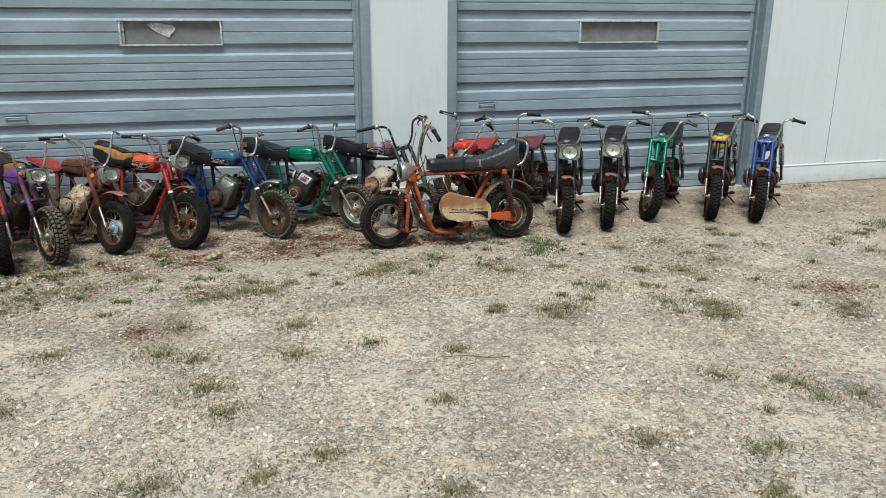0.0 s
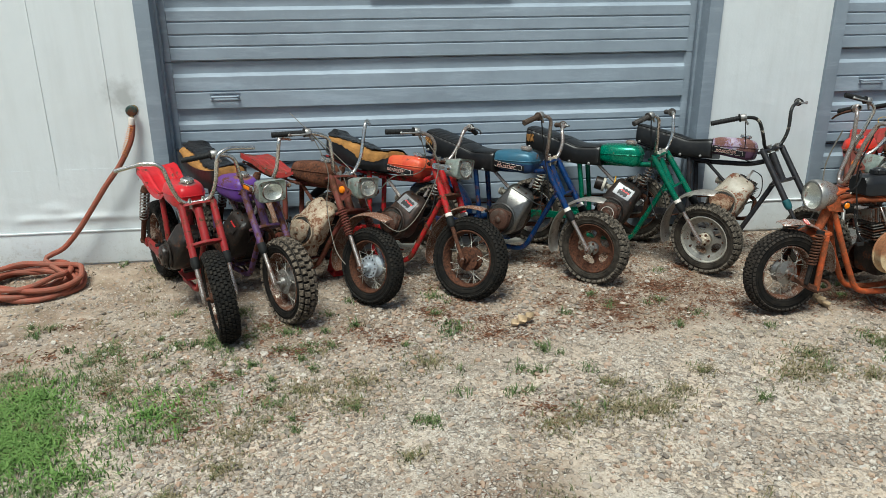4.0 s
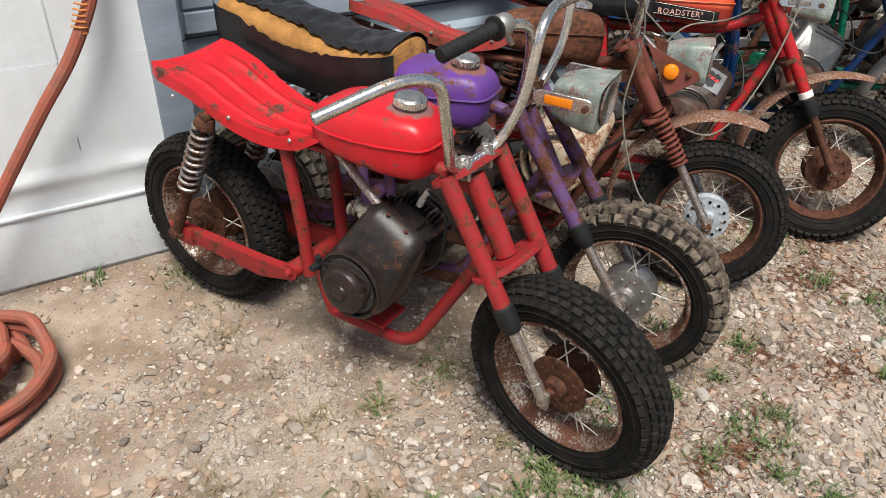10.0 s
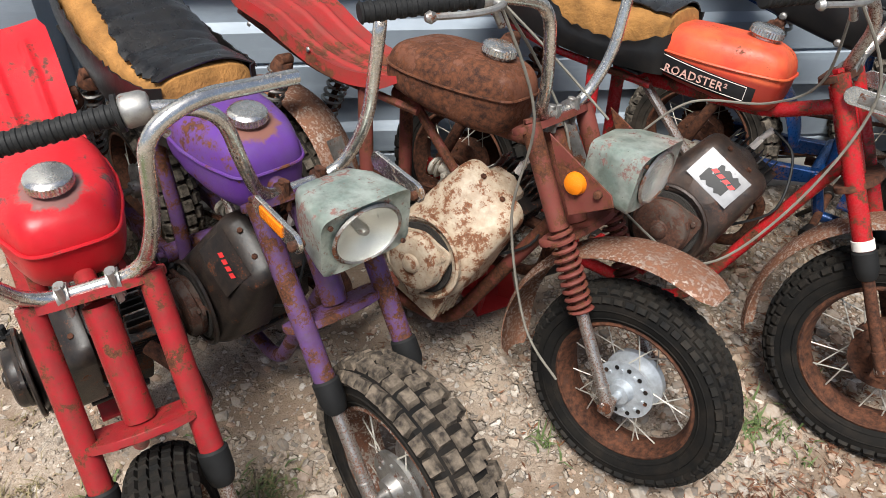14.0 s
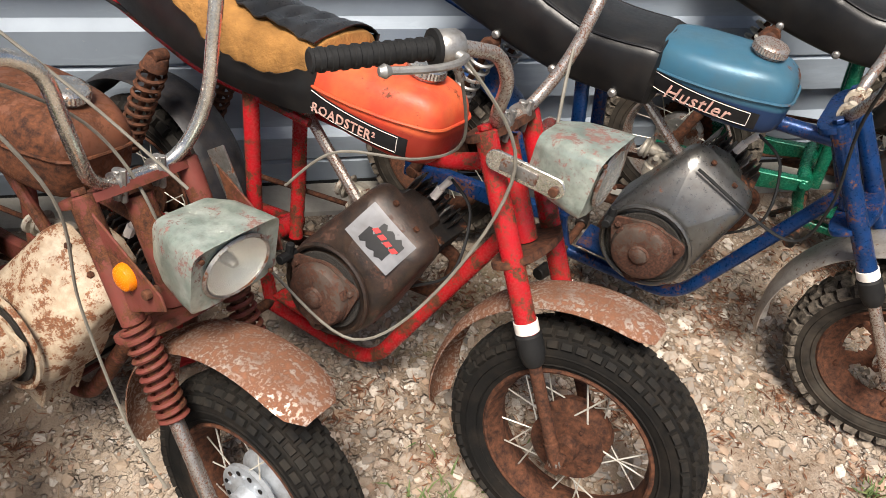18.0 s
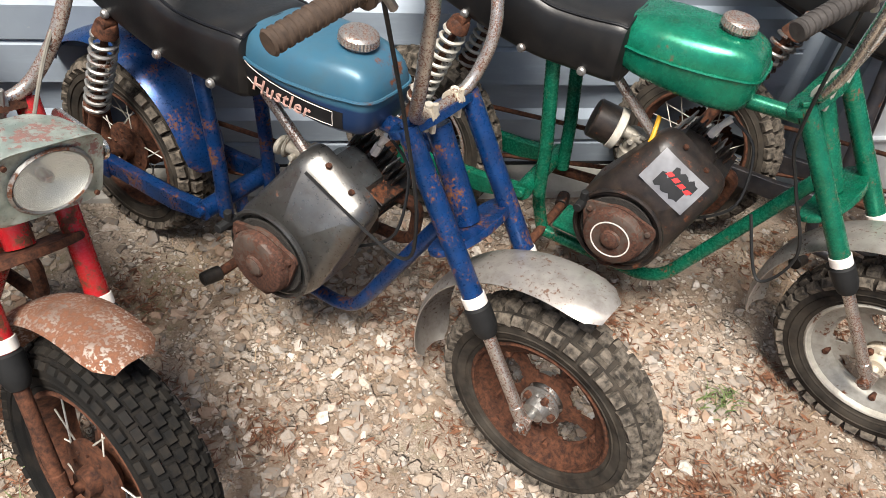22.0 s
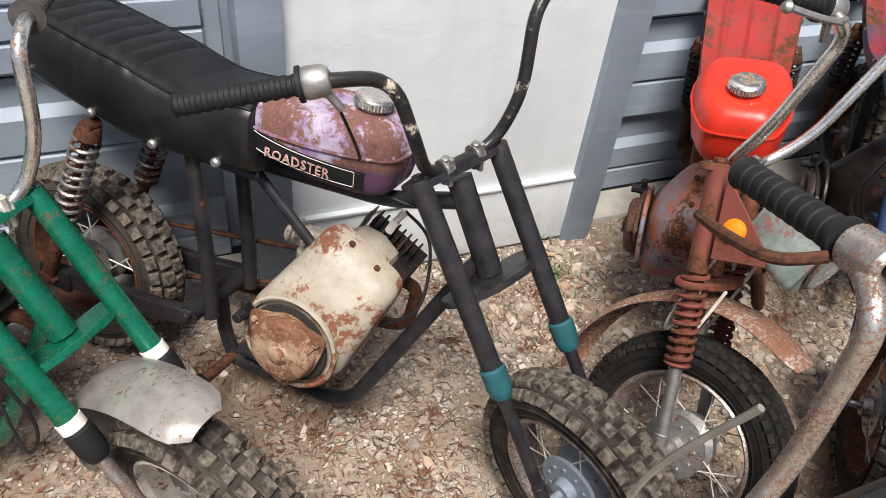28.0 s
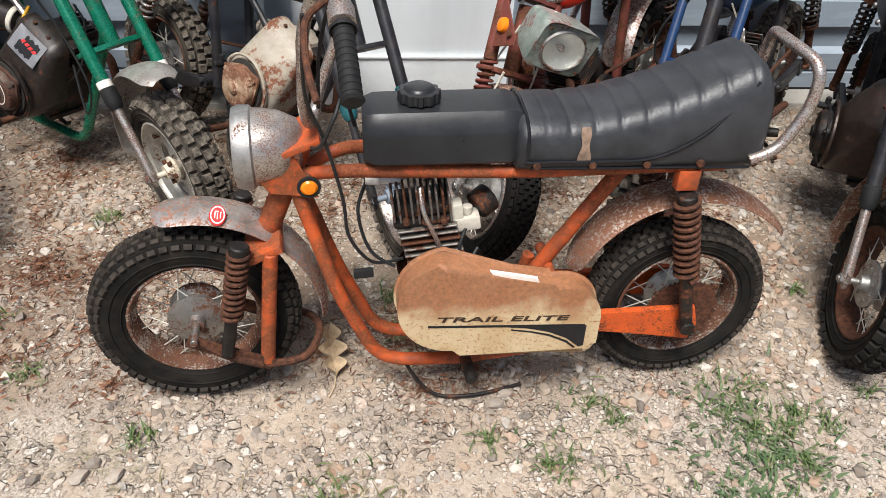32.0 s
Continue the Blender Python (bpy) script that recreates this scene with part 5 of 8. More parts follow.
wall_piece("wall_west", -9.0, -2.30, -0.15, TOP, "white painted metal wall with streaks and soil", (-2.55, -2.95, -3.9, -5.1, -6.3))
wall_piece("wall_middle", 1.495, 2.345, -0.15, TOP, "white painted metal pillar between the garage doors")
wall_piece("wall_east", 6.265, 14.0, -0.15, TOP, "white painted metal wall beside the doors", (7.32, 8.5, 9.7, 10.9))
wall_piece("wall_header_west", -2.30, 1.495, 2.95, TOP, "white painted metal wall above the door")
wall_piece("wall_header_east", 2.345, 6.265, 2.95, TOP, "white painted metal wall above the door")
part_roof = tagged(new("ceiling", finish(box(bmesh.new(), 23.0, 9.0, 0.12, at(2.5, 12.2, TOP + 0.06)), "roof")), "flat metal roof of the garage building", "roof", "", "structure")
part_roof.data.materials.append(plain("roof_metal", (0.5, 0.5, 0.5), 0.5, 0.3))
shell = thing("wall_back", "plain outer walls of the garage building", "wall", None, "", "structure")
part("wall_sheet", box(bmesh.new(), 23.0, 0.2, TOP, at(2.5, 16.6, TOP / 2)), WALL, shell)
for x in (-8.9, 13.9):
    part("wall_sheet", box(bmesh.new(), 0.2, 8.5, TOP, at(x, 12.25, TOP / 2)), WALL, shell)


def door_profile():
    """Depth of the door's pressed sheet at each height: raised bands between recesses, with narrow grooves."""
    out = [(0.0, 0.195, (0.10,)), (0.300, 0.530, (0.118,)), (0.632, 0.918, (0.070, 0.148, 0.228)), (1.010, 1.232, (0.112,)), (1.327, 1.650, (0.085, 0.162, 0.243)), (1.748, 1.980, (0.112,)),
           (2.080, 2.410, (0.078, 0.165, 0.243)), (2.505, 2.735, (0.115,)), (2.83, 2.95, ())]
    prof = []
    for lo, hi, grooves in out:
        prof += [(lo, 0.026), (lo + 0.004, 0.0)]
        for g in grooves:
            prof += [(lo + g - 0.007, 0.0), (lo + g, 0.010), (lo + g + 0.010, 0.0)]
        prof += [(hi - 0.012, 0.0), (hi + 0.010, 0.026)]
    return prof


def dent(x, z):
    v = Vector((x * 1.3, 3.7, z * 2.1))
    return 0.006 * noise.noise(v) + 0.0025 * noise.noise(v * 4.0)


def garage_door(name, x0, x1, handle_x, win, label):
    d = thing(name, label, "garage door", None, "garage doors", "structure")
    prof = door_profile()
    cuts = [-0.01, 0.613, 1.318, 2.072, 2.96]
    for lo, hi in zip(cuts, cuts[1:]):
        rows = [(z, dp) for z, dp in prof if lo <= z < hi]
        rows = [(lo + 0.002, 0.026)] + rows + [(hi - 0.002, 0.026)]
        xs = [x0 + 0.065 + (x1 - x0 - 0.13) * i / 60 for i in range(61)]
        grid = []
        for z, dp in rows:
            row = [(x0 - 0.02, DOOR_Y + 0.018, z), (x0 + 0.058, DOOR_Y + 0.018, z)]
            row += [(x, DOOR_Y + dp + dent(x, z), z) for x in xs]
            row += [(x1 - 0.058, DOOR_Y + 0.018, z), (x1 + 0.02, DOOR_Y + 0.018, z)]
            grid.append(row)
        bm = bmesh.new()
        V = [[bm.verts.new(p) for p in row] for row in grid]
        for i in range(len(V) - 1):
            for j in range(len(V[0]) - 1):
                zc = (grid[i][j][2] + grid[i + 1][j][2]) / 2
                xc = (grid[i][j][0] + grid[i][j + 1][0]) / 2
                if win[0] < xc < win[1] and 1.75 < zc < 1.965:
                    continue
                bm.faces.new((V[i][j], V[i][j + 1], V[i + 1][j + 1], V[i + 1][j]))
        part("door_section", bm, GREY, d)
    # blanked window
    wx0, wx1 = win
    cx, wd = (wx0 + wx1) / 2, wx1 - wx0
    f = bmesh.new()
    box(f, wd + 0.06, 0.030, 0.018, at(cx, DOOR_Y - 0.002, 1.972), 0.003)
    box(f, wd + 0.05, 0.026, 0.014, at(cx, DOOR_Y, 1.742), 0.003)
    for x in (wx0 - 0.012, wx1 + 0.012):
        box(f, 0.018, 0.028, 0.235, at(x, DOOR_Y, 1.857), 0.003)
    w = part("window_frame", f, MATS["flaking_white"], d, "window frame with flaking white paint")
    part("window_board", box(bmesh.new(), wd + 0.02, 0.006, 0.235, at(cx, DOOR_Y + 0.028, 1.857)), MATS["window_board"], w, "grey board behind the window")
    bm = bmesh.new()
    tube(bm, rounded([(handle_x - 0.085, DOOR_Y + 0.0, 1.092), (handle_x - 0.085, DOOR_Y - 0.038, 1.092), (handle_x + 0.085, DOOR_Y - 0.038, 1.092), (handle_x + 0.085, DOOR_Y + 0.0, 1.092)], 0.02), 0.0075, 8)
    box(bm, 0.20, 0.006, 0.012, at(handle_x, DOOR_Y - 0.004, 1.115), 0.002)
    box(bm, 0.20, 0.006, 0.010, at(handle_x, DOOR_Y - 0.004, 1.070), 0.002)
    part("lift_handle", bm, GREY, d, "painted steel lift handle")
    part("bottom_seal", box(bmesh.new(), x1 - x0 + 0.02, 0.03, 0.05, at((x0 + x1) / 2, DOOR_Y + 0.012, 0.0), 0.006), RUBBER, d, "black rubber bottom seal")
    return d


plain("flaking_white", (0.55, 0.55, 0.53), 0.7, 0, 0.4, 40, 0.9, 0.004)
plain("window_board", (0.19, 0.185, 0.185), 0.7, 0, 0.25, 7, 0.4)
D1 = garage_door("door_1", *DOORS[0], -1.85, (-0.84, 0.06), "grey-blue ribbed garage door with dents and a blanked window")
D2 = garage_door("door_2", *DOORS[1], 2.83, (3.92, 4.87), "grey-blue ribbed garage door with a blanked window")
# a torn scrap of white film still hangs in the first window
bm = bmesh.new()
sheet(bm, [[(-0.58 + 0.20 * u + 0.03 * math.sin(5 * v), DOOR_Y + 0.018 - 0.006 * math.sin(7 * u), 1.955 - (0.02 + 0.15 * u * (1.2 - 0.6 * u)) * v - 0.03 * u) for v in [j / 6 for j in range(7)]] for u in [i / 10 for i in range(11)]], 0.001)
part("torn_film", bm, MATS["flaking_white"], D1, "torn scrap of white film")

for i, (x0, x1) in enumerate(DOORS):
    t = thing("trim_%d" % (i + 1), "painted grey-blue timber door casing with chipped edges", "door frame", None, "door casings", "structure")
    for x, s in ((x0, -1), (x1, 1)):
        bm = prism(bmesh.new(), [(x + 0.010 * -s, -0.02), (x + s * 0.085, -0.02), (x + s * 0.085, 2.98), (x + 0.010 * -s, 2.98)], WALL_Y - 0.028, WALL_Y + 0.20, 0.004)
        part("jamb", bm, TRIM, t)
        part("door_stop", box(bmesh.new(), 0.030, 0.035, 2.95, at(x - s * 0.012, DOOR_Y - 0.045, 1.46), 0.004), TRIM, t)
    part("lintel", box(bmesh.new(), x1 - x0 + 0.17, 0.20, 0.12, at((x0 + x1) / 2, WALL_Y + 0.07, 2.99), 0.004), TRIM, t)
    s = thing("sill_%d" % (i + 1), "weathered concrete threshold under the garage door", "threshold", None, "", "structure")
    part("slab", box(bmesh.new(), x1 - x0 + 0.10, 0.34, 0.10, at((x0 + x1) / 2, DOOR_Y + 0.045, -0.035), 0.012), CONCRETE, s)

# ---------------- ground ----------------


SOIL = [(-0.50, 4.95, 0.55), (4.45, 4.38, 0.50), (-0.98, 6.53, 0.26)]


def ground_mat():
    m = bpy.data.materials.new("sandy_gravel_ground")
    nt, nn, bsdf = nodes_of(m)
    co = coords(nt, True)
    mid, fine, grain = noise_tex(nt, co, 2.2, 6, 0.65), noise_tex(nt, co, 48, 6, 0.8), noise_tex(nt, co, 170, 4, 0.8)
    sand = mix(nt, ramp(nt, fine, [(0.34, (0,)), (0.66, (1,))]), (0.42, 0.325, 0.240), (0.68, 0.575, 0.465))
    grit = mix(nt, ramp(nt, grain, [(0.38, (0,)), (0.62, (1,))]), (0.27, 0.225, 0.18), (0.74, 0.66, 0.56))
    col = mix(nt, ramp(nt, mid, [(0.42, (0,)), (0.58, (1,))]), sand, grit)
    brown = mathn(nt, "MULTIPLY", ramp(nt, noise_tex(nt, co, 1.1, 7, 0.72), [(0.53, (0,)), (0.64, (0.8,))]), ramp(nt, fine, [(0.3, (1,)), (0.7, (0.35,))]))
    sep = nt.nodes.new("ShaderNodeSeparateXYZ")
    nt.links.new(co, sep.inputs[0])
    strip = mathn(nt, "MULTIPLY", ramp(nt, mathn(nt, "MULTIPLY", sep.outputs[1], 0.1), [(0.58, (0,)), (0.66, (1,))]), ramp(nt, noise_tex(nt, co, 3.0, 6, 0.7), [(0.36, (0.25,)), (0.56, (0.85,))]))
    brown = mathn(nt, "MAXIMUM", brown, strip)
    # bare earth showing through in a few places
    for cx, cy, r in SOIL:
        off, far = nt.nodes.new("ShaderNodeVectorMath"), nt.nodes.new("ShaderNodeVectorMath")
        off.operation, off.inputs[1].default_value, far.operation = "SUBTRACT", (cx, cy, 0), "LENGTH"
        nt.links.new(co, off.inputs[0])
        nt.links.new(off.outputs[0], far.inputs[0])
        patch = ramp(nt, mathn(nt, "ADD", far.outputs["Value"], mathn(nt, "MULTIPLY", noise_tex(nt, co, 4.5, 7, 0.75), 1.3 * r)), [(0.95 * r, (0.75,)), (1.45 * r, (0,))])
        brown = mathn(nt, "MAXIMUM", brown, patch)
    sandy = ramp(nt, mathn(nt, "ADD", mathn(nt, "MULTIPLY", mathn(nt, "ADD", sep.outputs[0], 3.0), 0.1), mathn(nt, "MULTIPLY", mid, 0.12)), [(0.12, (0.24,)), (0.20, (0,))])
    col = mix(nt, brown, col, (0.195, 0.135, 0.092))
    green = mathn(nt, "MULTIPLY", ramp(nt, noise_tex(nt, co, 0.9, 7, 0.75), [(0.57, (0,)), (0.66, (0.7,))]), ramp(nt, noise_tex(nt, co, 30, 6, 0.8), [(0.45, (0,)), (0.6, (1,))]))
    col = mix(nt, green, col, (0.095, 0.105, 0.040))
    # small broken stones with crooked edges, thick on some patches and thin on others
    bent = nt.nodes.new("ShaderNodeVectorMath")
    bent.operation = "MULTIPLY_ADD"
    wob = nt.nodes.new("ShaderNodeTexNoise")
    wob.inputs["Scale"].default_value, wob.inputs["Detail"].default_value = 45, 3
    nt.links.new(co, wob.inputs["Vector"])
    nt.links.new(wob.outputs["Color"], bent.inputs[0])
    bent.inputs[1].default_value = (0.022, 0.022, 0.022)
    nt.links.new(co, bent.inputs[2])
    thick = noise_tex(nt, co, 1.7, 5, 0.7)
    high = mathn(nt, "MULTIPLY", fine, 0.8)
    for sc, thr in ((34, 0.42), (78, 0.30)):
        edge, cell = nt.nodes.new("ShaderNodeTexVoronoi"), nt.nodes.new("ShaderNodeTexVoronoi")
        edge.feature = "DISTANCE_TO_EDGE"
        for node in (edge, cell):
            node.inputs["Scale"].default_value = sc
            nt.links.new(bent.outputs[0], node.inputs["Vector"])
        sepc = nt.nodes.new("ShaderNodeSeparateColor")
        nt.links.new(cell.outputs["Color"], sepc.inputs[0])
        odds = mathn(nt, "ADD", sepc.outputs[1], mathn(nt, "MULTIPLY", mathn(nt, "SUBTRACT", thick, 0.5), 2.0))
        odds = mathn(nt, "SUBTRACT", odds, mathn(nt, "ADD", mathn(nt, "MULTIPLY", strip, 0.25), sandy))
        there = ramp(nt, odds, [(thr + 0.18, (0,)), (thr + 0.24, (1,))])
        chips = mathn(nt, "MULTIPLY", ramp(nt, edge.outputs["Distance"], [(0.06, (0,)), (0.16, (1,))]), there)
        # shade in the gaps, painted as a dark brown edge round each chip
        gap = mathn(nt, "MULTIPLY", ramp(nt, edge.outputs["Distance"], [(0.02, (0.42,)), (0.10, (0,))]), there)
        chipc = ramp(nt, sepc.outputs[0], [(0.0, (0.23, 0.20, 0.17)), (0.3, (0.42, 0.36, 0.30)), (0.55, (0.48, 0.39, 0.305)), (0.8, (0.60, 0.54, 0.47)), (1.0, (0.74, 0.69, 0.62))])
        chipc = mix(nt, ramp(nt, fine, [(0.4, (0,)), (0.7, (0.5,))]), chipc, (0.45, 0.345, 0.25))
        col = mix(nt, gap, col, (0.085, 0.062, 0.044))
        col = mix(nt, mathn(nt, "MULTIPLY", chips, 0.85), col, chipc)
        high = mathn(nt, "ADD", high, mathn(nt, "MULTIPLY", chips, 1.2 if sc < 50 else 0.5))
    specks = ramp(nt, noise_tex(nt, co, 26, 8, 0.85), [(0.30, (0.75,)), (0.40, (0,))])
    col = mix(nt, specks, col, (0.15, 0.11, 0.072))
    nt.links.new(col, bsdf.inputs["Base Color"])
    bsdf.inputs["Roughness"].default_value = 0.95
    bsdf.inputs["Specular IOR Level"].default_value = 0.12
    bump(nt, bsdf, high, 1.0, 0.010)
    return m


def ground_height(x, y):
    v = Vector((x * 0.8, y * 0.8, 0))
    h = 0.012 * noise.noise(v) + 0.006 * noise.noise(v * 4.3)
    return h - 0.004


def line_steps(near, far):
    return sorted({round(s * v, 4) for v in [i * 0.1 for i in range(int(near * 10))] + [near * 1.25 ** k for k in range(40) if near * 1.25 ** k < far] + [far] for s in (-1, 1)})


xs, ys = [1.5 + v for v in line_steps(6.5, 1500)], [4.0 + v for v in line_steps(5.0, 1500)]
GV = [(x, y, ground_height(x, y) if abs(x - 1.5) < 8 and abs(y - 4) < 7 else 0.0) for y in ys for x in xs]
W = len(xs)
GF = [(j * W + i, j * W + i + 1, (j + 1) * W + i + 1, (j + 1) * W + i) for j in range(len(ys) - 1) for i in range(W - 1)]
gme = bpy.data.meshes.new("ground")
gme.from_pydata(GV, [], GF)
for p in gme.polygons:
    p.use_smooth = True
ground = tagged(new("ground", gme), "sandy gravel yard with bare brown patches and weeds", "ground", "", "structure")
gme.materials.append(ground_mat())

# ---------------- the row of mini bikes ----------------
RED = worn("bright_red_paint", (0.50, 0.012, 0.020), 0.22, 0.30, second=(0.43, 0.011, 0.017), scale=13, dirt=0.12, chip=0.35, rust_a=(0.045, 0.020, 0.014), rust_b=(0.105, 0.046, 0.030))
RED_FRAME = worn("worn_red_frame_paint", (0.31, 0.013, 0.018), 0.29, 0.42, second=(0.24, 0.016, 0.018), scale=26, dirt=0.35)
PURPLE = worn("worn_purple_paint", (0.110, 0.050, 0.225), 0.22, 0.38, second=(0.10, 0.032, 0.22), scale=9, dirt=0.3)
PURPLE_F = worn("scuffed_purple_frame", (0.105, 0.052, 0.165), 0.42, 0.42, second=(0.085, 0.038, 0.10), scale=24, dirt=0.5)
ORANGE = worn("faded_orange_red_paint", (0.56, 0.060, 0.028), 0.13, 0.40, second=(0.60, 0.11, 0.04), scale=10, dirt=0.25)
CANDY = worn("candy_red_frame", (0.44, 0.010, 0.018), 0.36, 0.24, second=(0.34, 0.016, 0.018), scale=24, dirt=0.3)
BLUE_T = worn("faded_blue_tank", (0.034, 0.118, 0.185), 0.13, 0.32, 0.15, second=(0.045, 0.12, 0.17), scale=7, dirt=0.2)
BLUE_F = worn("blue_frame", (0.003, 0.042, 0.160), 0.25, 0.27, 0.40, second=(0.002, 0.028, 0.105), scale=17, dirt=0.15, chip=0.8, gloss=0.5)
GREEN = worn("candy_green_paint", (0.003, 0.215, 0.122), 0.11, 0.24, 0.45, second=(0.002, 0.130, 0.070), scale=9, dirt=0.08, gloss=0.6)
GREEN_F = worn("worn_green_frame", (0.004, 0.165, 0.092), 0.19, 0.24, 0.40, second=(0.003, 0.115, 0.062), scale=18, dirt=0.12, chip=0.8, gloss=0.5)
FLAKY = worn("flaking_purple_tank", (0.19, 0.105, 0.25), 0.50, 0.42, second=(0.40, 0.36, 0.41), scale=11, dirt=0.2, rust_a=(0.10, 0.045, 0.04), rust_b=(0.19, 0.09, 0.07))
BLACK_F = worn("satin_black_frame", (0.010, 0.010, 0.012), 0.05, 0.36, second=(0.022, 0.022, 0.026), scale=14, dirt=0.3)
BLACK_B = worn("black_chipped_bars", (0.014, 0.014, 0.014), 0.12, 0.3, second=(0.02, 0.02, 0.02), scale=20, dirt=0.1, rust_a=(0.45, 0.40, 0.32), rust_b=(0.55, 0.5, 0.4))
RUST_TANK = worn("rust_brown_tank", (0.17, 0.060, 0.030), 0.55, 0.6, second=(0.11, 0.045, 0.028), scale=8, dirt=0.3)
CREAM_B = worn("cream_shroud_with_rust_patches", (0.38, 0.34, 0.275), 0.33, 0.40, second=(0.32, 0.275, 0.21), scale=9, dirt=0.35, rust_a=(0.09, 0.034, 0.020), rust_b=(0.24, 0.095, 0.05))
CHROME_FENDER = worn("rust_edged_chrome_fender", (0.60, 0.57, 0.54), 0.40, 0.30, 0.8, second=(0.42, 0.33, 0.28), scale=12, dirt=0.3, chip=1.5, rust_a=(0.10, 0.045, 0.030), rust_b=(0.27, 0.13, 0.085))
SCARLET = worn("scarlet_tank_paint", (0.60, 0.030, 0.012), 0.05, 0.30, second=(0.54, 0.026, 0.012), scale=9, dirt=0.10)
RED_TANK = worn("scuffed_red_tank", (0.50, 0.012, 0.020), 0.17, 0.30, second=(0.45, 0.011, 0.017), scale=13, dirt=0.12, rust_a=(0.050, 0.030, 0.026), rust_b=(0.115, 0.070, 0.060))
CREAM_RUST = worn("rust_stained_cream_starter", (0.40, 0.29, 0.20), 0.45, 0.5, second=(0.27, 0.16, 0.095), scale=16, dirt=0.45, rust_a=(0.085, 0.038, 0.022), rust_b=(0.22, 0.10, 0.055))
LABEL = worn("scratched_bright_label", (0.27, 0.275, 0.285), 0.05, 0.30, 0.15, second=(0.13, 0.13, 0.14), scale=6, dirt=0.3)
CHROME_S = worn("dull_chrome_shroud", (0.56, 0.56, 0.55), 0.14, 0.16, 0.75, scale=10, dirt=0.3, gloss=0.8)
BLACK_S = worn("black_engine_shroud", (0.011, 0.0098, 0.0095), 0.15, 0.34, 0.0, second=(0.024, 0.017, 0.014), scale=20, dirt=0.25, gloss=0.30)
GUN_S = worn("gunmetal_shroud", (0.185, 0.182, 0.172), 0.13, 0.28, 0.85, scale=14, dirt=0.4)
OILY_S = worn("oily_rusted_shroud", (0.024, 0.019, 0.017), 0.24, 0.36, 0.3, second=(0.05, 0.030, 0.022), scale=22, dirt=0.3, rust_b=(0.095, 0.042, 0.026), gloss=0.5)
STAINLESS = worn("brushed_fender_steel", (0.45, 0.415, 0.375), 0.22, 0.32, 0.6, scale=13, dirt=0.5, chip=1.2, rust_a=(0.030, 0.018, 0.014), rust_b=(0.13, 0.070, 0.045))
TEAL_B = plain("teal_rubber_boot", (0.018, 0.085, 0.095), 0.5)
NAVY = worn("navy_tank", (0.006, 0.012, 0.026), 0.08, 0.28, second=(0.008, 0.018, 0.036), scale=8, dirt=0.2)
NAVY_F = worn("blue_fork_paint", (0.012, 0.040, 0.115), 0.12, 0.33, second=(0.010, 0.03, 0.08), scale=12, dirt=0.3)
YELLOW = worn("yellow_tank_paint", (0.62, 0.37, 0.02), 0.06, 0.35, scale=9, dirt=0.2)
BRIGHT_BLUE = worn("bright_blue_paint", (0.012, 0.048, 0.215), 0.14, 0.33, scale=9, dirt=0.2)
PAN_MIX = worn("red_blue_flaking_pan", (0.22, 0.022, 0.022), 0.34, 0.5, second=(0.030, 0.036, 0.085), scale=7, dirt=0.3)
PAN_DULL = worn("dull_red_pan", (0.33, 0.020, 0.020), 0.33, 0.50, second=(0.24, 0.030, 0.026), scale=8, dirt=0.5)

BROWN_GRIP, GREY_GRIP = plain("brown_rubber_grip", (0.060, 0.040, 0.028), 0.7, 0, 0.4, 60), plain("faded_grey_grip", (0.052, 0.046, 0.042), 0.7, 0, 0.4, 60)


def lower_coat(mat, low, z):
    """A second paint below a line on the tank's flank."""
    nt = mat.node_tree
    sock = nt.nodes["Principled BSDF"].inputs["Base Color"]
    sep = nt.nodes.new("ShaderNodeSeparateXYZ")
    nt.links.new(nt.nodes.new("ShaderNodeTexCoord").outputs["Object"], sep.inputs[0])
    f = ramp(nt, sep.outputs[2], [(z - 0.003, (0.85,)), (z + 0.003, (0,))])
    nt.links.new(mix(nt, f, sock.links[0].from_socket, low), sock)


def bare_ring(mat, bare, r, spot=(0.672, 0, 0.795), fine=45, ragged=0.05):
    """Paint eaten off round the filler cap, or about another spot."""
    nt = mat.node_tree
    sock = nt.nodes["Principled BSDF"].inputs["Base Color"]
    co = nt.nodes.new("ShaderNodeTexCoord").outputs["Object"]
    off, far = nt.nodes.new("ShaderNodeVectorMath"), nt.nodes.new("ShaderNodeVectorMath")
    off.operation, off.inputs[1].default_value, far.operation = "SUBTRACT", spot, "LENGTH"
    nt.links.new(co, off.inputs[0])
    nt.links.new(off.outputs[0], far.inputs[0])
    f = ramp(nt, mathn(nt, "ADD", far.outputs["Value"], mathn(nt, "MULTIPLY", noise_tex(nt, co, fine, 6, 0.68), ragged)), [(r + 0.42 * ragged, (0.9,)), (r + 0.42 * ragged + 0.008, (0,))])
    nt.links.new(mix(nt, f, sock.links[0].from_socket, bare), sock)


bare_ring(RED_TANK, (0.17, 0.105, 0.095), 0.046)
bare_ring(RED, (0.075, 0.036, 0.026), 0.035, (0.24, 0.0, 0.66), 22, 0.42)
bare_ring(PURPLE, (0.19, 0.085, 0.045), 0.052)
lower_coat(ORANGE, (0.22, 0.016, 0.012), 0.724)
lower_coat(BLUE_T, (0.010, 0.020, 0.075), 0.722)
lower_coat(FLAKY, (0.075, 0.035, 0.075), 0.715)

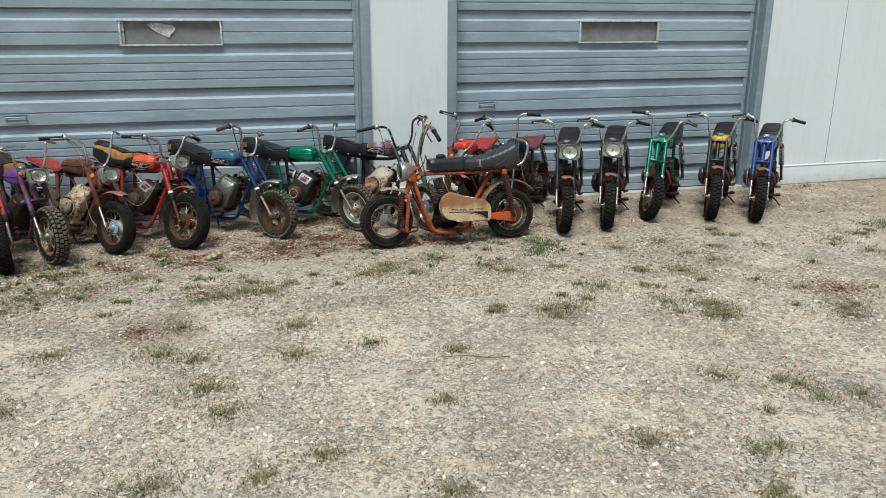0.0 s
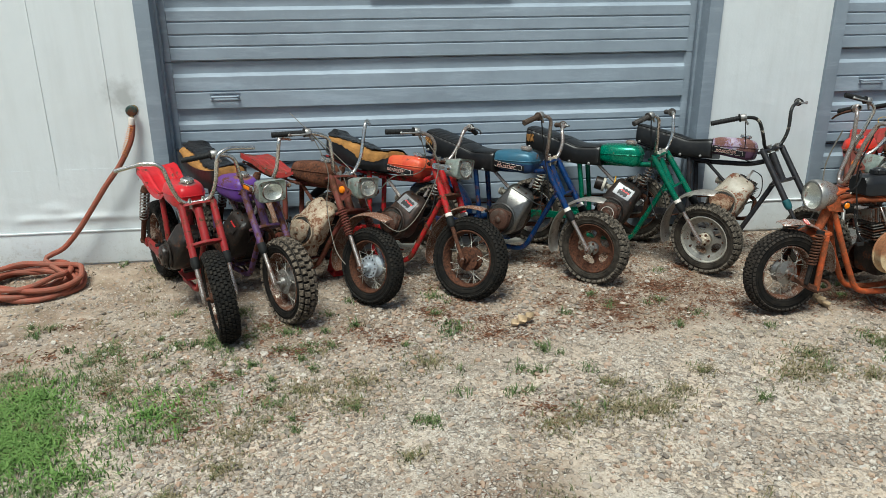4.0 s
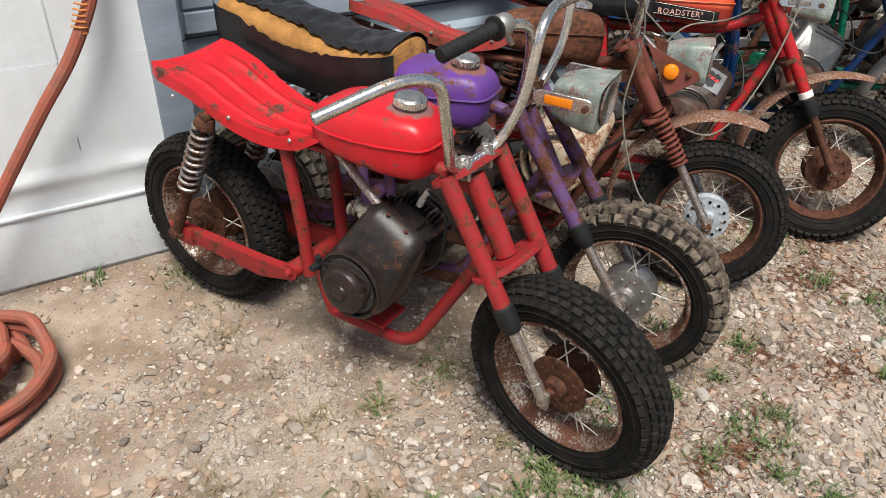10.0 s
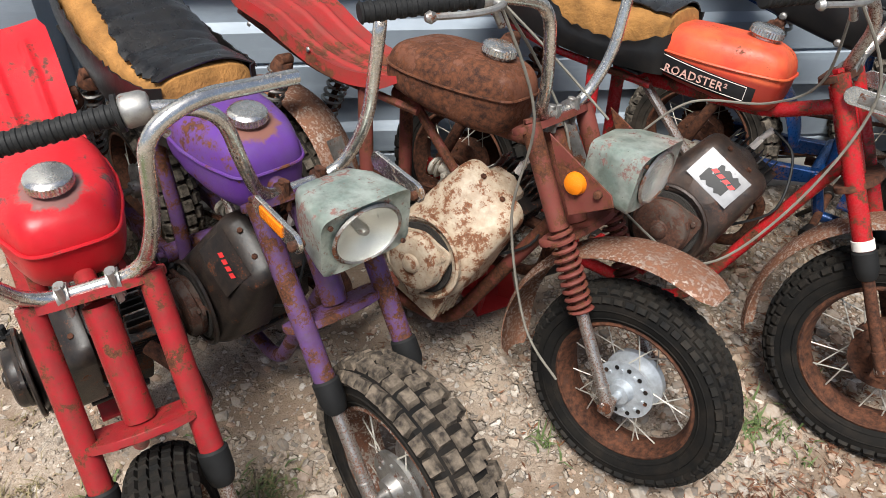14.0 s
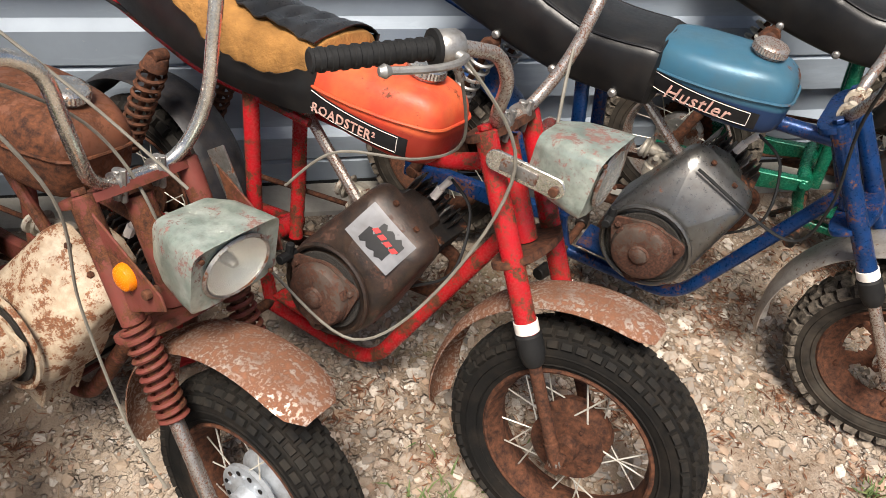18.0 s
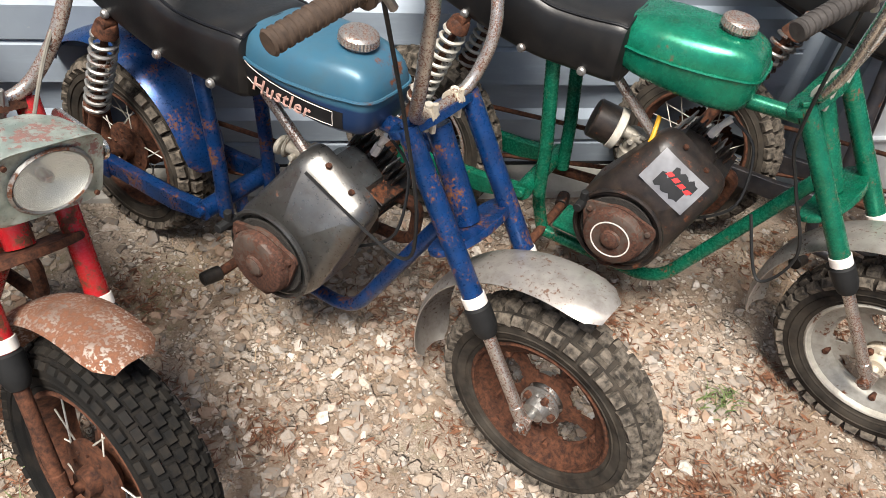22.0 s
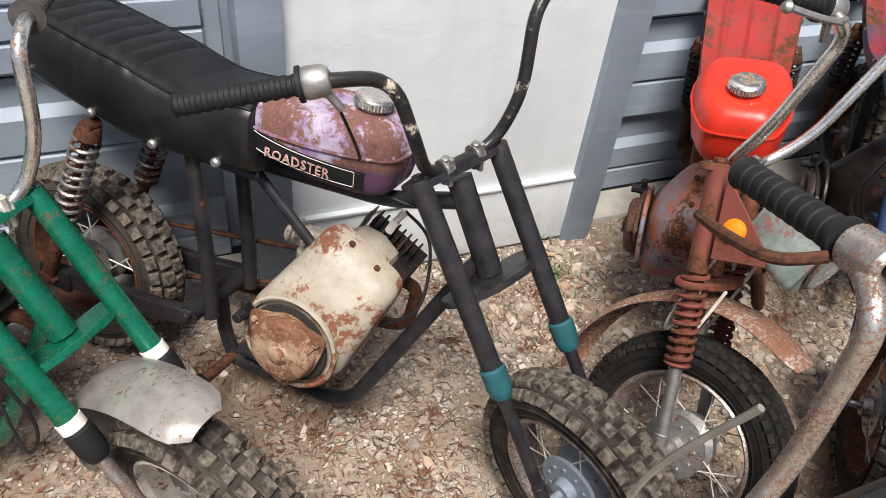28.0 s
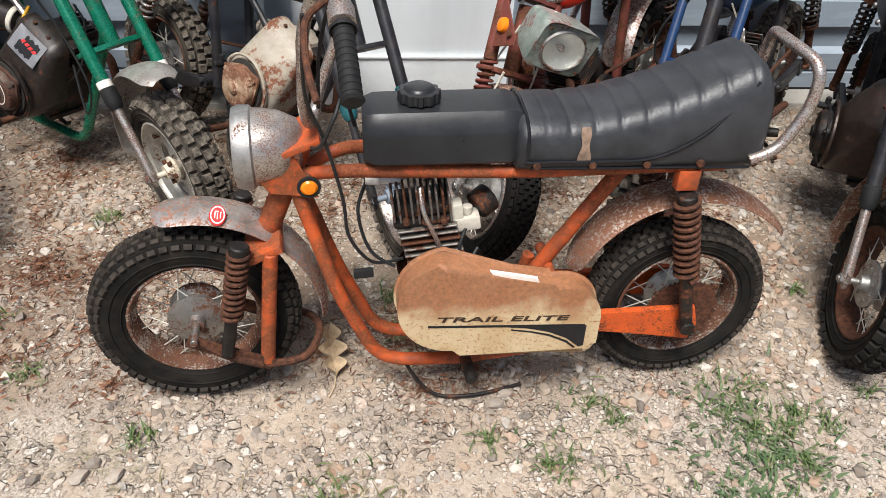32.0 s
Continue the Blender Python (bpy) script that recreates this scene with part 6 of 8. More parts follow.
mini_bike("bright red mini bike with bare seat pan and black engine", (-1.887, 6.755), -63.4, -1.6, -10.5, RED_FRAME, half=0.952, boots=0.660, head=(-0.047, -0.070), reach=-0.116, sink=-0.026, tank_x=-0.034, small=0.819, eng_off=(-0.032, 0.010), drop=0.0, seat_off=(-0.001, -0.011), fender_tip=79, axle=0.096, tyres=(1.09, 1.09), rear_x=-0.035, pegs=False, seat=RED, tank_mat=RED_TANK, treads=("trial", "trial"), knobs=(KNOB_DARK, KNOB_DARK),
          rims=(RIM_FLAKED, RIM_FLAKED), hubs=(RUSTY, RUSTY), springs=STEEL, shroud=BLACK_S, recoil=BLACK_S, fork_lower=CHROME_RUST,
          bar_args=dict(grips=(0, 0), high=(0.904, 0.912), wide=(1.074, 1.027), sweep=(0.74, 0.46), throttle=False))
b, S = mini_bike("purple mini bike with split black seat showing foam", (-1.605, 6.967), -57.1, -3.0, -0.6, PURPLE_F, half=0.952, boots=0.669, head=(-0.044, -0.067), reach=-0.056, sink=-0.058, tank_x=-0.040, small=0.880, eng_off=(0.000, 0.000), drop=4.5, seat_off=(0.000, 0.000), fender_tip=79, axle=0.096, lamp_off=(-0.054, -0.012), plate_off=(0.026, 0.103), tyres=(1.0, 1.06), seat="torn", tank_mat=PURPLE, rims=(RUSTY, RIM_FLAKED), knobs=(KNOB, KNOB_PALE), shroud=BLACK_S, lamp=True, bracket="slot", bracket_mat=CHROME,
                 plate=BLACK_S, bar_args=dict(grips=(1, 0), high=(0.877, 0.930), wide=(1.172, 0.723), sweep=(0.91, 1.07), clamp_mat=RUSTY))
b, S = mini_bike("heavily rusted brown mini bike with cream engine shroud", (-1.157, 7.029), -44.3, -12.8, -4.3, RUSTY_RED, guard=True, half=1.070, boots=0.649, head=(-0.090, -0.042), reach=-0.123, sink=-0.009, tank_x=-0.070, small=0.909, eng_off=(0.000, 0.024), drop=1.9, seat_off=(-0.008, 0.024), fender_tip=69, axle=0.118, lamp_off=(-0.047, -0.051), plate_off=(0.028, 0.041), seat=PAN_DULL, tank_mat=RUST_TANK, hubs=(ALU, BRIGHT_ALU), treads=("block", "trial"), knobs=(KNOB, KNOB_DARK), shroud=CREAM, recoil=CREAM,
                 fork_kind="spring", fork_mat=RUSTY_RED, fender=FENDER_RUST, rear=FENDER_RUST, lamp=True, bracket="triangle", bracket_mat=RUSTY_RED, strut=False, seam=True, bar_args=dict(grips=(1, 0), levers=(-1,), high=(0.921, 1.002), wide=(1.317, 0.859), sweep=(2.33, 2.45)))
cables(b, S, [("throttle_cable", CABLE_GREY, 0.0028, ["R", (-0.03, -0.06, 0.13), (0.04, 0.0, -0.02), (0.04, 0.02, -0.20), (0.0, 0.03, -0.26)]),
              ("brake_cable", CABLE_GREY, 0.0028, ["R", (0.04, -0.16, 0.08), (0.02, -0.125, -0.15), (0.10, -0.11, -0.38), (0.20, -0.11, -0.46)]),
              ("loose_cable", CABLE_GREY, 0.0026, [(-0.275, -0.211, 0.375), (-0.155, -0.135, 0.270), (-0.03, -0.055, 0.165), (0.096, 0.018, 0.054)])])
b, S = mini_bike("orange-red mini bike with torn seat and rusty fenders", (-0.631, 7.099), -44.6, -14.2, 0.7, CANDY, guard=True, half=0.955, boots=0.671, head=(-0.015, 0.020), reach=-0.043, sink=-0.003, tank_x=-0.012, small=0.908, eng_off=(0.033, 0.029), drop=3.8, seat_off=(0.014, 0.036), fender_tip=78, axle=0.096, lamp_off=(-0.041, 0.030), plate_off=(-0.002, 0.031), tyres=(1.0, 1.10), seat="torn", tank_mat=ORANGE, words="ROADSTER\u00b2", decal=True, rims=(RUSTY, RUSTY), hubs=(RUSTY, RUSTY), treads=("block", "trial"), knobs=(KNOB_DARK, KNOB_DARK),
                 shroud=OILY_S, plate=LABEL, fender=FENDER_RUST, rear=BLACK_F, lamp=True, bracket="empty", bracket_mat=CHROME, collar=DECAL_WHITE, fork_lower=RUSTY, springs=RUSTY, yoke=RUSTY,
                 bar_args=dict(grips=(1, 1), levers=(-1, 1), high=(0.894, 0.966), wide=(1.183, 1.109), sweep=(2.63, 0.74)), bar_mat=CHROME_RUST)
cables(b, S, [("throttle_cable", CABLE_GREY, 0.0028, ["R", (-0.02, -0.12, 0.02), (-0.10, -0.10, -0.06), (-0.24, -0.14, -0.10), (-0.32, -0.16, -0.20)]),
              ("brake_cable", CABLE_GREY, 0.0030, ["R", (0.08, -0.13, 0.02), (0.02, -0.14, -0.25), (-0.10, -0.18, -0.42), (-0.30, -0.20, -0.36), (-0.45, -0.20, -0.30)]),
              ("front_brake_cable", CABLE_GREY, 0.0032, ["L", (0.03, 0.12, 0.17), (0.07, 0.05, 0.03), (0.09, 0.03, -0.04)])])
b, S = mini_bike("blue mini bike with black pleated seat and gunmetal engine", (0.160, 7.237), -41.7, -5.5, -4.8, BLUE_F, half=0.935, boots=0.659, head=(-0.002, -0.030), reach=-0.001, sink=-0.018, tank_x=-0.005, small=0.969, eng_off=(0.002, -0.006), drop=0.1, seat_off=(0.004, -0.017), fender_tip=79, axle=0.105, seat="corner", tank_mat=BLUE_T, words="Hustler", decal=True, wheels=("spoke", "mag"), rims=(RUSTY, RUSTY), hubs=(RUSTY, ALU), knobs=(KNOB, KNOB),
                 shroud=GUN_S, fender=STAINLESS, rear=BLUE_F, collar=DECAL_WHITE, springs=ALU, cap=CHROME_RUST, bar_mat=CHROME_RUST, bar_args=dict(grips=(1, 1), levers=(1,), high=(0.986, 0.882), wide=(1.116, 1.033), sweep=(-0.66, 3.99), grip_mat=BROWN_GRIP, clamp_mat=HUB_CREAM))
cables(b, S, [("throttle_cable", CABLE_BLACK, 0.0035, ["R", (0.03, -0.13, 0.08), (0.06, -0.11, -0.12), (0.02, -0.10, -0.24), (-0.20, -0.12, -0.16)])])
b, S = mini_bike("candy green mini bike with black seat and disc wheels", (0.908, 7.307), -38.8, -5.2, -14.3, GREEN_F, half=0.995, boots=0.643, head=(0.009, -0.028), reach=0.027, sink=-0.018, tank_x=-0.011, small=0.955, eng_off=(0.005, -0.012), drop=1.3, seat_off=(0.004, -0.016), fender_tip=82, axle=0.115, seat="corner", tank_mat=GREEN, wheels=("spoke", "disc"), rims=(CHROME_RUST, SPRING_PALE), hubs=(STEEL, HUB_CREAM), shroud=BLACK_S, plate=LABEL, fender=STAINLESS,
                 air=BLACK_S, fuel=True, ring=True, springs=SPRING_PALE, collar=DECAL_WHITE, cap=CHROME_RUST, bar_args=dict(grips=(1, 1), high=(0.969, 0.922), wide=(0.978, 0.855), sweep=(0.18, 2.93), grip_mat=GREY_GRIP, clamp_mat=SPRING_PALE))
cables(b, S, [("throttle_cable", CABLE_BLACK, 0.0035, ["R", (0.02, -0.15, 0.02), (0.05, -0.12, -0.10), (0.12, -0.11, -0.26), (0.08, -0.13, -0.36), (0.0, -0.10, -0.24)])])
b, S = mini_bike("purple and black mini bike with flaking tank and black seat", (1.594, 7.181), -44.9, -12.5, -29.3, BLACK_F, half=1.010, boots=0.638, head=(-0.004, 0.011), reach=0.030, sink=0.020, tank_x=-0.007, small=0.953, eng_off=(0.027, 0.022), drop=4.4, seat_off=(0.006, 0.016), fender_tip=79, axle=0.101, seat="vinyl", tank_mat=FLAKY, words="ROADSTER", decal=True, rims=(RUSTY, CHROME_RUST), hubs=(ALU, worn("blue_grey_hub", (0.22, 0.26, 0.31), 0.12, 0.5)),
                 shroud=CREAM_B, recoil=CREAM_RUST, fork_mat=BLACK_F, fork_lower=BLACK_F, boot=TEAL_B, springs=STEEL, strut=False, bar_mat=BLACK_B, bar_args=dict(grips=(1, 1), levers=(1,), high=(0.955, 0.985), wide=(1.182, 1.120), sweep=(3.02, 2.60)))
cables(b, S, [("throttle_cable", CABLE_BLACK, 0.003, ["R", (-0.10, -0.14, 0.05), (-0.16, -0.12, -0.03), (-0.05, -0.06, -0.07), (0.0, 0.0, -0.04)])])
b, S = mini_bike("red mini bike with ribbed seat pan and green-grey lamp", (2.360, 7.152), -130.8, 8.7, 65.9, RUSTY_RED, half=1.039, boots=0.677, head=(0.015, -0.033), reach=-0.045, sink=0.000, tank_x=0.012, small=1.000, eng_off=(0.000, 0.000), drop=0.0, seat_off=(0.000, 0.000), fender_tip=79, axle=0.110, lamp_off=(0.012, -0.030), plate_off=(0.006, 0.034), seat=PAN_DULL, tank_mat=SCARLET, knobs=(KNOB_DARK, KNOB_DARK), treads=("block", "trial"), rims=(RUSTY, CHROME_RUST), hubs=(ALU, ALU),
                 shroud=worn("rusty_orange_shroud", (0.36, 0.10, 0.03), 0.35, 0.5, second=(0.16, 0.20, 0.26), scale=9), fork_kind="spring", fork_mat=RUSTY_RED, fork_lower=ALU, fender=FENDER_RUST, rear=CHROME_FENDER, lamp=True, lamp_size=0.98, bracket="triangle", bracket_mat=RUSTY_RED,
                 springs=DARK, bar_args=dict(grips=(1, 1), levers=(-1,), high=(0.980, 1.037), wide=(1.000, 0.962), sweep=(1.00, 1.25)))
cables(b, S, [("loose_wire", WIRE_WHITE, 0.0035, [(0.14, 0.03, -0.06), (0.15, 0.06, -0.22), (0.16, 0.02, -0.30), (0.17, -0.06, -0.28), (0.16, -0.07, -0.14)]),
              ("loose_wire", WIRE_WHITE, 0.0035, [(0.10, -0.06, -0.02), (0.11, -0.08, -0.20), (0.12, -0.05, -0.29), (0.13, -0.03, -0.20)])])
cables(b, S, [("wiring", WIRE_WHITE, 0.0032, [(0.10, 0.06, -0.12), (0.14, 0.10, -0.26), (0.17, 0.06, -0.36), (0.19, -0.02, -0.37), (0.17, -0.08, -0.30), (0.12, -0.08, -0.15)]),
              ("wiring", WIRE_WHITE, 0.0032, [(0.09, 0.05, -0.11), (0.12, 0.11, -0.20), (0.13, 0.12, -0.31), (0.14, 0.08, -0.35), (0.12, 0.05, -0.24), (0.10, 0.0, -0.16)])])
b, S = mini_bike("dark blue mini bike with navy tank and flaking pan", (2.900, 7.135), -130.0, 7.5, 0, BLACK_F, half=1.02, reach=0.014, seat=PAN_MIX, tank_mat=NAVY, fork_mat=NAVY_F, fork_kind="plain", treads=("block", "block"), shroud=BLACK_S, recoil=OILY_S, springs=DARK, bar_args=dict(grips=(1, 1), high=1.0, throttle=False))
cables(b, S, [("throttle_cable", CABLE_BLACK, 0.0045, [(0.02, -0.06, 0.02), (0.06, -0.13, -0.08), (0.05, -0.15, -0.18), (0.03, -0.10, -0.27), (-0.05, -0.08, -0.28)]),
              ("brake_cable", CABLE_BLACK, 0.0045, [(0.02, -0.06, 0.02), (0.03, -0.12, -0.10), (0.04, -0.12, -0.20), (0.0, -0.06, -0.28), (-0.08, 0.02, -0.30)]),
              ("wire", CABLE_GREY, 0.003, [(0.02, 0.05, 0.0), (0.04, 0.12, -0.14), (0.02, 0.13, -0.30), (-0.06, 0.08, -0.34)])])
mini_bike("black mini bike with square headlamp and black seat", (3.304, 6.775), -117.5, 3, 12, BLACK_F, seat="vinyl", tank_mat=BLACK_F, lamp=True, lamp_off=(0.03, 0.035), lamp_size=1.0, springs=DARK, bracket="empty", fender=FENDER_RUST, shroud=OILY_S, recoil=DARK, hubs=(ALU, ALU), knobs=(KNOB_DARK, KNOB_DARK), bar_args=dict(levers=(-1,), high=0.965))
mini_bike("dark mini bike with square headlamp and rusty fender", (3.801, 6.784), -122.0, 3, 10, BLACK_F, knobs=(KNOB_DARK, KNOB_DARK), seat="vinyl", tank_mat=NAVY, lamp=True, lamp_off=(0.03, 0.035), lamp_size=1.0, springs=DARK, bracket="empty", fender=FENDER_RUST, shroud=BLACK_S, recoil=DARK, bar_args=dict(levers=(-1,), high=0.965))
mini_bike("green mini bike with black seat and bare fork", (4.444, 6.958), -132.0, 3, 30, GREEN_F, knobs=(KNOB_DARK, KNOB_DARK), seat="vinyl", tank_mat=GREEN, shroud=ALU, fork_lower=CHROME, boot=CHROME, bar_args=dict(levers=(1,), high=0.965))
mini_bike("black mini bike with yellow tank and rusty fender", (5.070, 6.815), -130.5, 3, 13, BLACK_F, knobs=(KNOB_DARK, KNOB_DARK), seat="vinyl", tank_mat=YELLOW, fender=FENDER_RUST, shroud=GUN_S, bar_args=dict(levers=(-1,), high=0.965))
mini_bike("bright blue mini bike with black seat and chrome fork", (5.473, 6.600), -133.5, 3, 13, BRIGHT_BLUE, knobs=(KNOB_DARK, KNOB_DARK), seat="vinyl", tank_mat=BRIGHT_BLUE, fender=FENDER_RUST, shroud=CHROME_S, fork_lower=CHROME, bar_args=dict(levers=(-1,), high=0.965))

# ---------------- the orange trail bike in front ----------------
TO = worn("rust_streaked_orange_paint", (0.50, 0.085, 0.018), 0.44, 0.5, second=(0.26, 0.052, 0.018), scale=16, dirt=0.45, rust_a=(0.13, 0.032, 0.014), rust_b=(0.27, 0.08, 0.028))
ARM_ORANGE = worn("orange_swing_arm_paint", (0.58, 0.090, 0.014), 0.34, 0.5, second=(0.50, 0.075, 0.014), scale=26, dirt=0.3, chip=1.2, rust_a=(0.07, 0.022, 0.012), rust_b=(0.20, 0.055, 0.02))
BLACK_P = plain("black_tank_plastic", (0.017, 0.0175, 0.019), 0.32, 0, 0.35, 9, 0.15, Specular_IOR_Level=0.3)
SEAT_GREY = plain("greyish_black_vinyl", (0.027, 0.028, 0.031), 0.42, 0, 0.45, 12, 0.4, 0.0015, Specular_IOR_Level=0.4)


def stained_cover():
    """Beige paint whose upper half rust has run over."""
    m = bpy.data.materials.new("rust_washed_beige_cover")
    nt, nn, bsdf = nodes_of(m)
    co = nt.nodes.new("ShaderNodeTexCoord").outputs["Object"]
    sep = nt.nodes.new("ShaderNodeSeparateXYZ")
    nt.links.new(co, sep.inputs[0])
    fine, big = noise_tex(nt, co, 90, 6, 0.75), noise_tex(nt, co, 11, 5, 0.65)
    base = mix(nt, ramp(nt, big, [(0.35, (0,)), (0.65, (1,))]), (0.56, 0.44, 0.27), (0.45, 0.31, 0.16))
    run = ramp(nt, mathn(nt, "ADD", mathn(nt, "ADD", sep.outputs[2], mathn(nt, "MULTIPLY", big, 0.16)), mathn(nt, "MULTIPLY", fine, 0.05)), [(0.425, (0,)), (0.480, (0.85,))])
    rust = mix(nt, ramp(nt, fine, [(0.35, (0,)), (0.65, (1,))]), (0.16, 0.052, 0.022), (0.36, 0.125, 0.048))
    specks = ramp(nt, noise_tex(nt, co, 130, 4, 0.7), [(0.56, (0,)), (0.64, (0.85,))])
    col = mix(nt, mathn(nt, "MAXIMUM", run, specks), base, rust)
    nt.links.new(col, bsdf.inputs["Base Color"])
    bsdf.inputs["Roughness"].default_value = 0.5
    bump(nt, bsdf, fine, 0.4, 0.001)
    return m


DECAL_WORN = plain("worn_brown_black_print", (0.045, 0.026, 0.016), 0.5, 0, 0.6, 120, 0.05)
COVER = stained_cover()
FIN_GREY = worn("oily_grey_fins", (0.20, 0.185, 0.165), 0.34, 0.5, 0.5, scale=30, dirt=0.5)
FIN_RUST = worn("rusty_fins", (0.12, 0.055, 0.032), 0.60, 0.6, scale=30, dirt=0.3)


def trail_bike(m):
    b = thing("mini_bike", "orange rusted trail mini bike with black tank and seat", "mini bike", m, "old mini bikes along the garage doors")
    RF = 0.250
    wheel(b, "rear_wheel", at(0, 0, WR), "spoke", "trial", rim_mat=RIM_FLAKED, hub_mat=ALU, knob=KNOB_TRAIL)
    S = Matrix.Translation((1.19, 0, 0)) @ Matrix.Rotation(radians(4), 4, "Z") @ Matrix.Translation((-1.19, 0, 0))
    wheel(b, "front_wheel", S @ at(1.19, 0, RF), "spoke", "trial", R=RF, rim_mat=RIM_FLAKED, hub_mat=STEEL, knob=KNOB_TRAIL)
    # frame
    for s in (-1, 1):
        y = 0.055 * s
        bm = bmesh.new()
        tube(bm, rounded([(0.93, 0.022 * s, 0.595), (0.855, y, 0.335), (0.76, y, 0.115), (0.56, y, 0.105), (0.38, y, 0.13)], 0.07, 7), 0.0165, 12)
        part("cradle_tube", bm, TO, b)
        bm = bmesh.new()
        tube(bm, rounded([(0.905, 0.02 * s, 0.63), (0.83, y, 0.655), (0.45, 0.06 * s, 0.645), (0.0, 0.075 * s, 0.66)], 0.05, 6), 0.0150, 12)
        part("seat_rail", bm, TO, b)
        part("lower_post", tube(bmesh.new(), [(0.385, 0.03 * s, 0.36), (0.42, 0.055 * s, 0.14)], 0.0150, 12), TO, b)
    bm = tube(bmesh.new(), [(0.185, 0.0, 0.635), (0.395, 0.0, 0.30)], 0.0185, 14)
    rod(bm, (0.345, -0.075, 0.352), (0.345, 0.075, 0.352), 0.014)
    part("seat_post", bm, TO, b)
    ht, hb = Vector((0.915, 0, 0.695)), Vector((1.005, 0, 0.475))
    part("headstock", tubes([[ht, hb]], 0.026, 16), TO, b)
    bm = prism(bmesh.new(), [(0.885, 0.585), (0.985, 0.60), (1.035, 0.665), (1.03, 0.685), (0.93, 0.685)], 0.062, 0.066, 0.001, 1)
    prism(bm, [(0.885, 0.585), (0.985, 0.60), (1.035, 0.665), (1.03, 0.685), (0.93, 0.685)], -0.066, -0.062, 0.001, 1)
    box(bm, 0.09, 0.20, 0.020, at(1.015, 0, 0.462, 0, 22, 0), 0.005)
    box(bm, 0.085, 0.15, 0.014, at(0.915, 0, 0.705, 0, 20, 0), 0.004)
    part("fork_yoke", bm, TO, b, "", S)
    for s in (-1, 1):
        y = 0.088 * s
        part("fork_leg", rod(bmesh.new(), (1.000, y, 0.465), (1.034, y, 0.150), 0.0175, n=14), TO, b, "", S)
        bm = bmesh.new()
        tube(bm, rounded([(1.045, y * 1.12, 0.150), (1.12, y * 1.15, 0.185), (1.195, y * 1.12, RF)], 0.04), 0.011, 8)
        box(bm, 0.21, 0.008, 0.034, at(1.115, y * 1.12, 0.195, 0, -28, 0), 0.003)
        part("leading_link", bm, RUSTY, b, "", S)
        lo, hi = Vector((1.122, y * 1.25, 0.200)), Vector((1.060, y * 1.25, 0.505))
        bm = rod(bmesh.new(), lo, lo.lerp(hi, 0.5), 0.0145)
        ob = part("front_shock", bm, DARK, b, "", S)
        part("upper_mount", rod(bmesh.new(), lo.lerp(hi, 0.92), hi, 0.022), DARK, ob)
        part("spring", helix(bmesh.new(), lo.lerp(hi, 0.36), lo.lerp(hi, 0.95), 0.0215, 0.0055, 11), RUSTY, ob)
    part("link_loop", tube(bmesh.new(), spline([(1.045, 0.095, 0.145), (0.945, 0.085, 0.150), (0.905, 0.0, 0.165), (0.945, -0.085, 0.150), (1.045, -0.095, 0.145)]), 0.010, 8), RUSTY, b, "", S)
    part("front_fender", fender_mesh(0.292, 76, 186, 0.062), CHROME_FENDER, b, "rust-spotted chrome fender", S @ at(1.175, 0, RF + 0.004))
    bd = S @ at(1.104, 0.043, 0.5425, -30, -12, 0) @ Matrix.Diagonal((0.78, 1.12, 1, 1))
    bg = part("badge", lathe(bmesh.new(), [(0, 0.002), (0.021, 0.002), (0.023, 0.0)], 28, bd), DECAL_RED, b, "oval red and white sticker")
    part("badge_ring", lathe(bmesh.new(), [(0.0165, 0.0020), (0.0165, 0.0030), (0.0195, 0.0030), (0.0195, 0.0020)], 28, bd, True), DECAL_WHITE, bg)
    for k, (u, v, w, h) in enumerate(((-0.008, 0.0, 0.003, 0.014), (0.0, 0.003, 0.003, 0.013), (0.007, 0.0, 0.003, 0.015), (0.003, -0.007, 0.010, 0.003))):
        part("badge_mark", box(bmesh.new(), w, h, 0.001, bd @ at(u, v, 0.0026)), DECAL_WHITE, bg)
    part("rear_fender", fender_mesh(0.292, 16, 146, 0.060, flare=0.02), FENDER_RUST, b, "rusty rear fender", at(0.01, 0, WR + 0.035))
    # headlamp
    lm = S @ at(0.970, 0, 0.680, 0, 90, 0) @ Matrix.Scale(1.06, 4)
    h = part("headlamp", lathe(bmesh.new(), [(0, -0.062), (0.030, -0.060), (0.055, -0.045), (0.071, -0.012), (0.077, 0.020), (0.079, 0.048)], 36, lm), CHROME_RUST, b, "rust-spotted round chrome headlamp")
    part("lamp_rim", lathe(bmesh.new(), [(0.079, 0.040), (0.084, 0.044), (0.085, 0.066), (0.080, 0.078), (0.070, 0.080), (0.070, 0.072)], 36, lm), ALU, h)
    part("reflector", lathe(bmesh.new(), [(0, 0.020), (0.03, 0.028), (0.06, 0.055), (0.070, 0.070)], 32, lm), REFLECTOR, h)
    g = part("lens", lathe(bmesh.new(), [(0, 0.094), (0.035, 0.090), (0.060, 0.080), (0.070, 0.073), (0.060, 0.076), (0, 0.089)], 36, lm), GLASS, h)
    g.visible_shadow = False
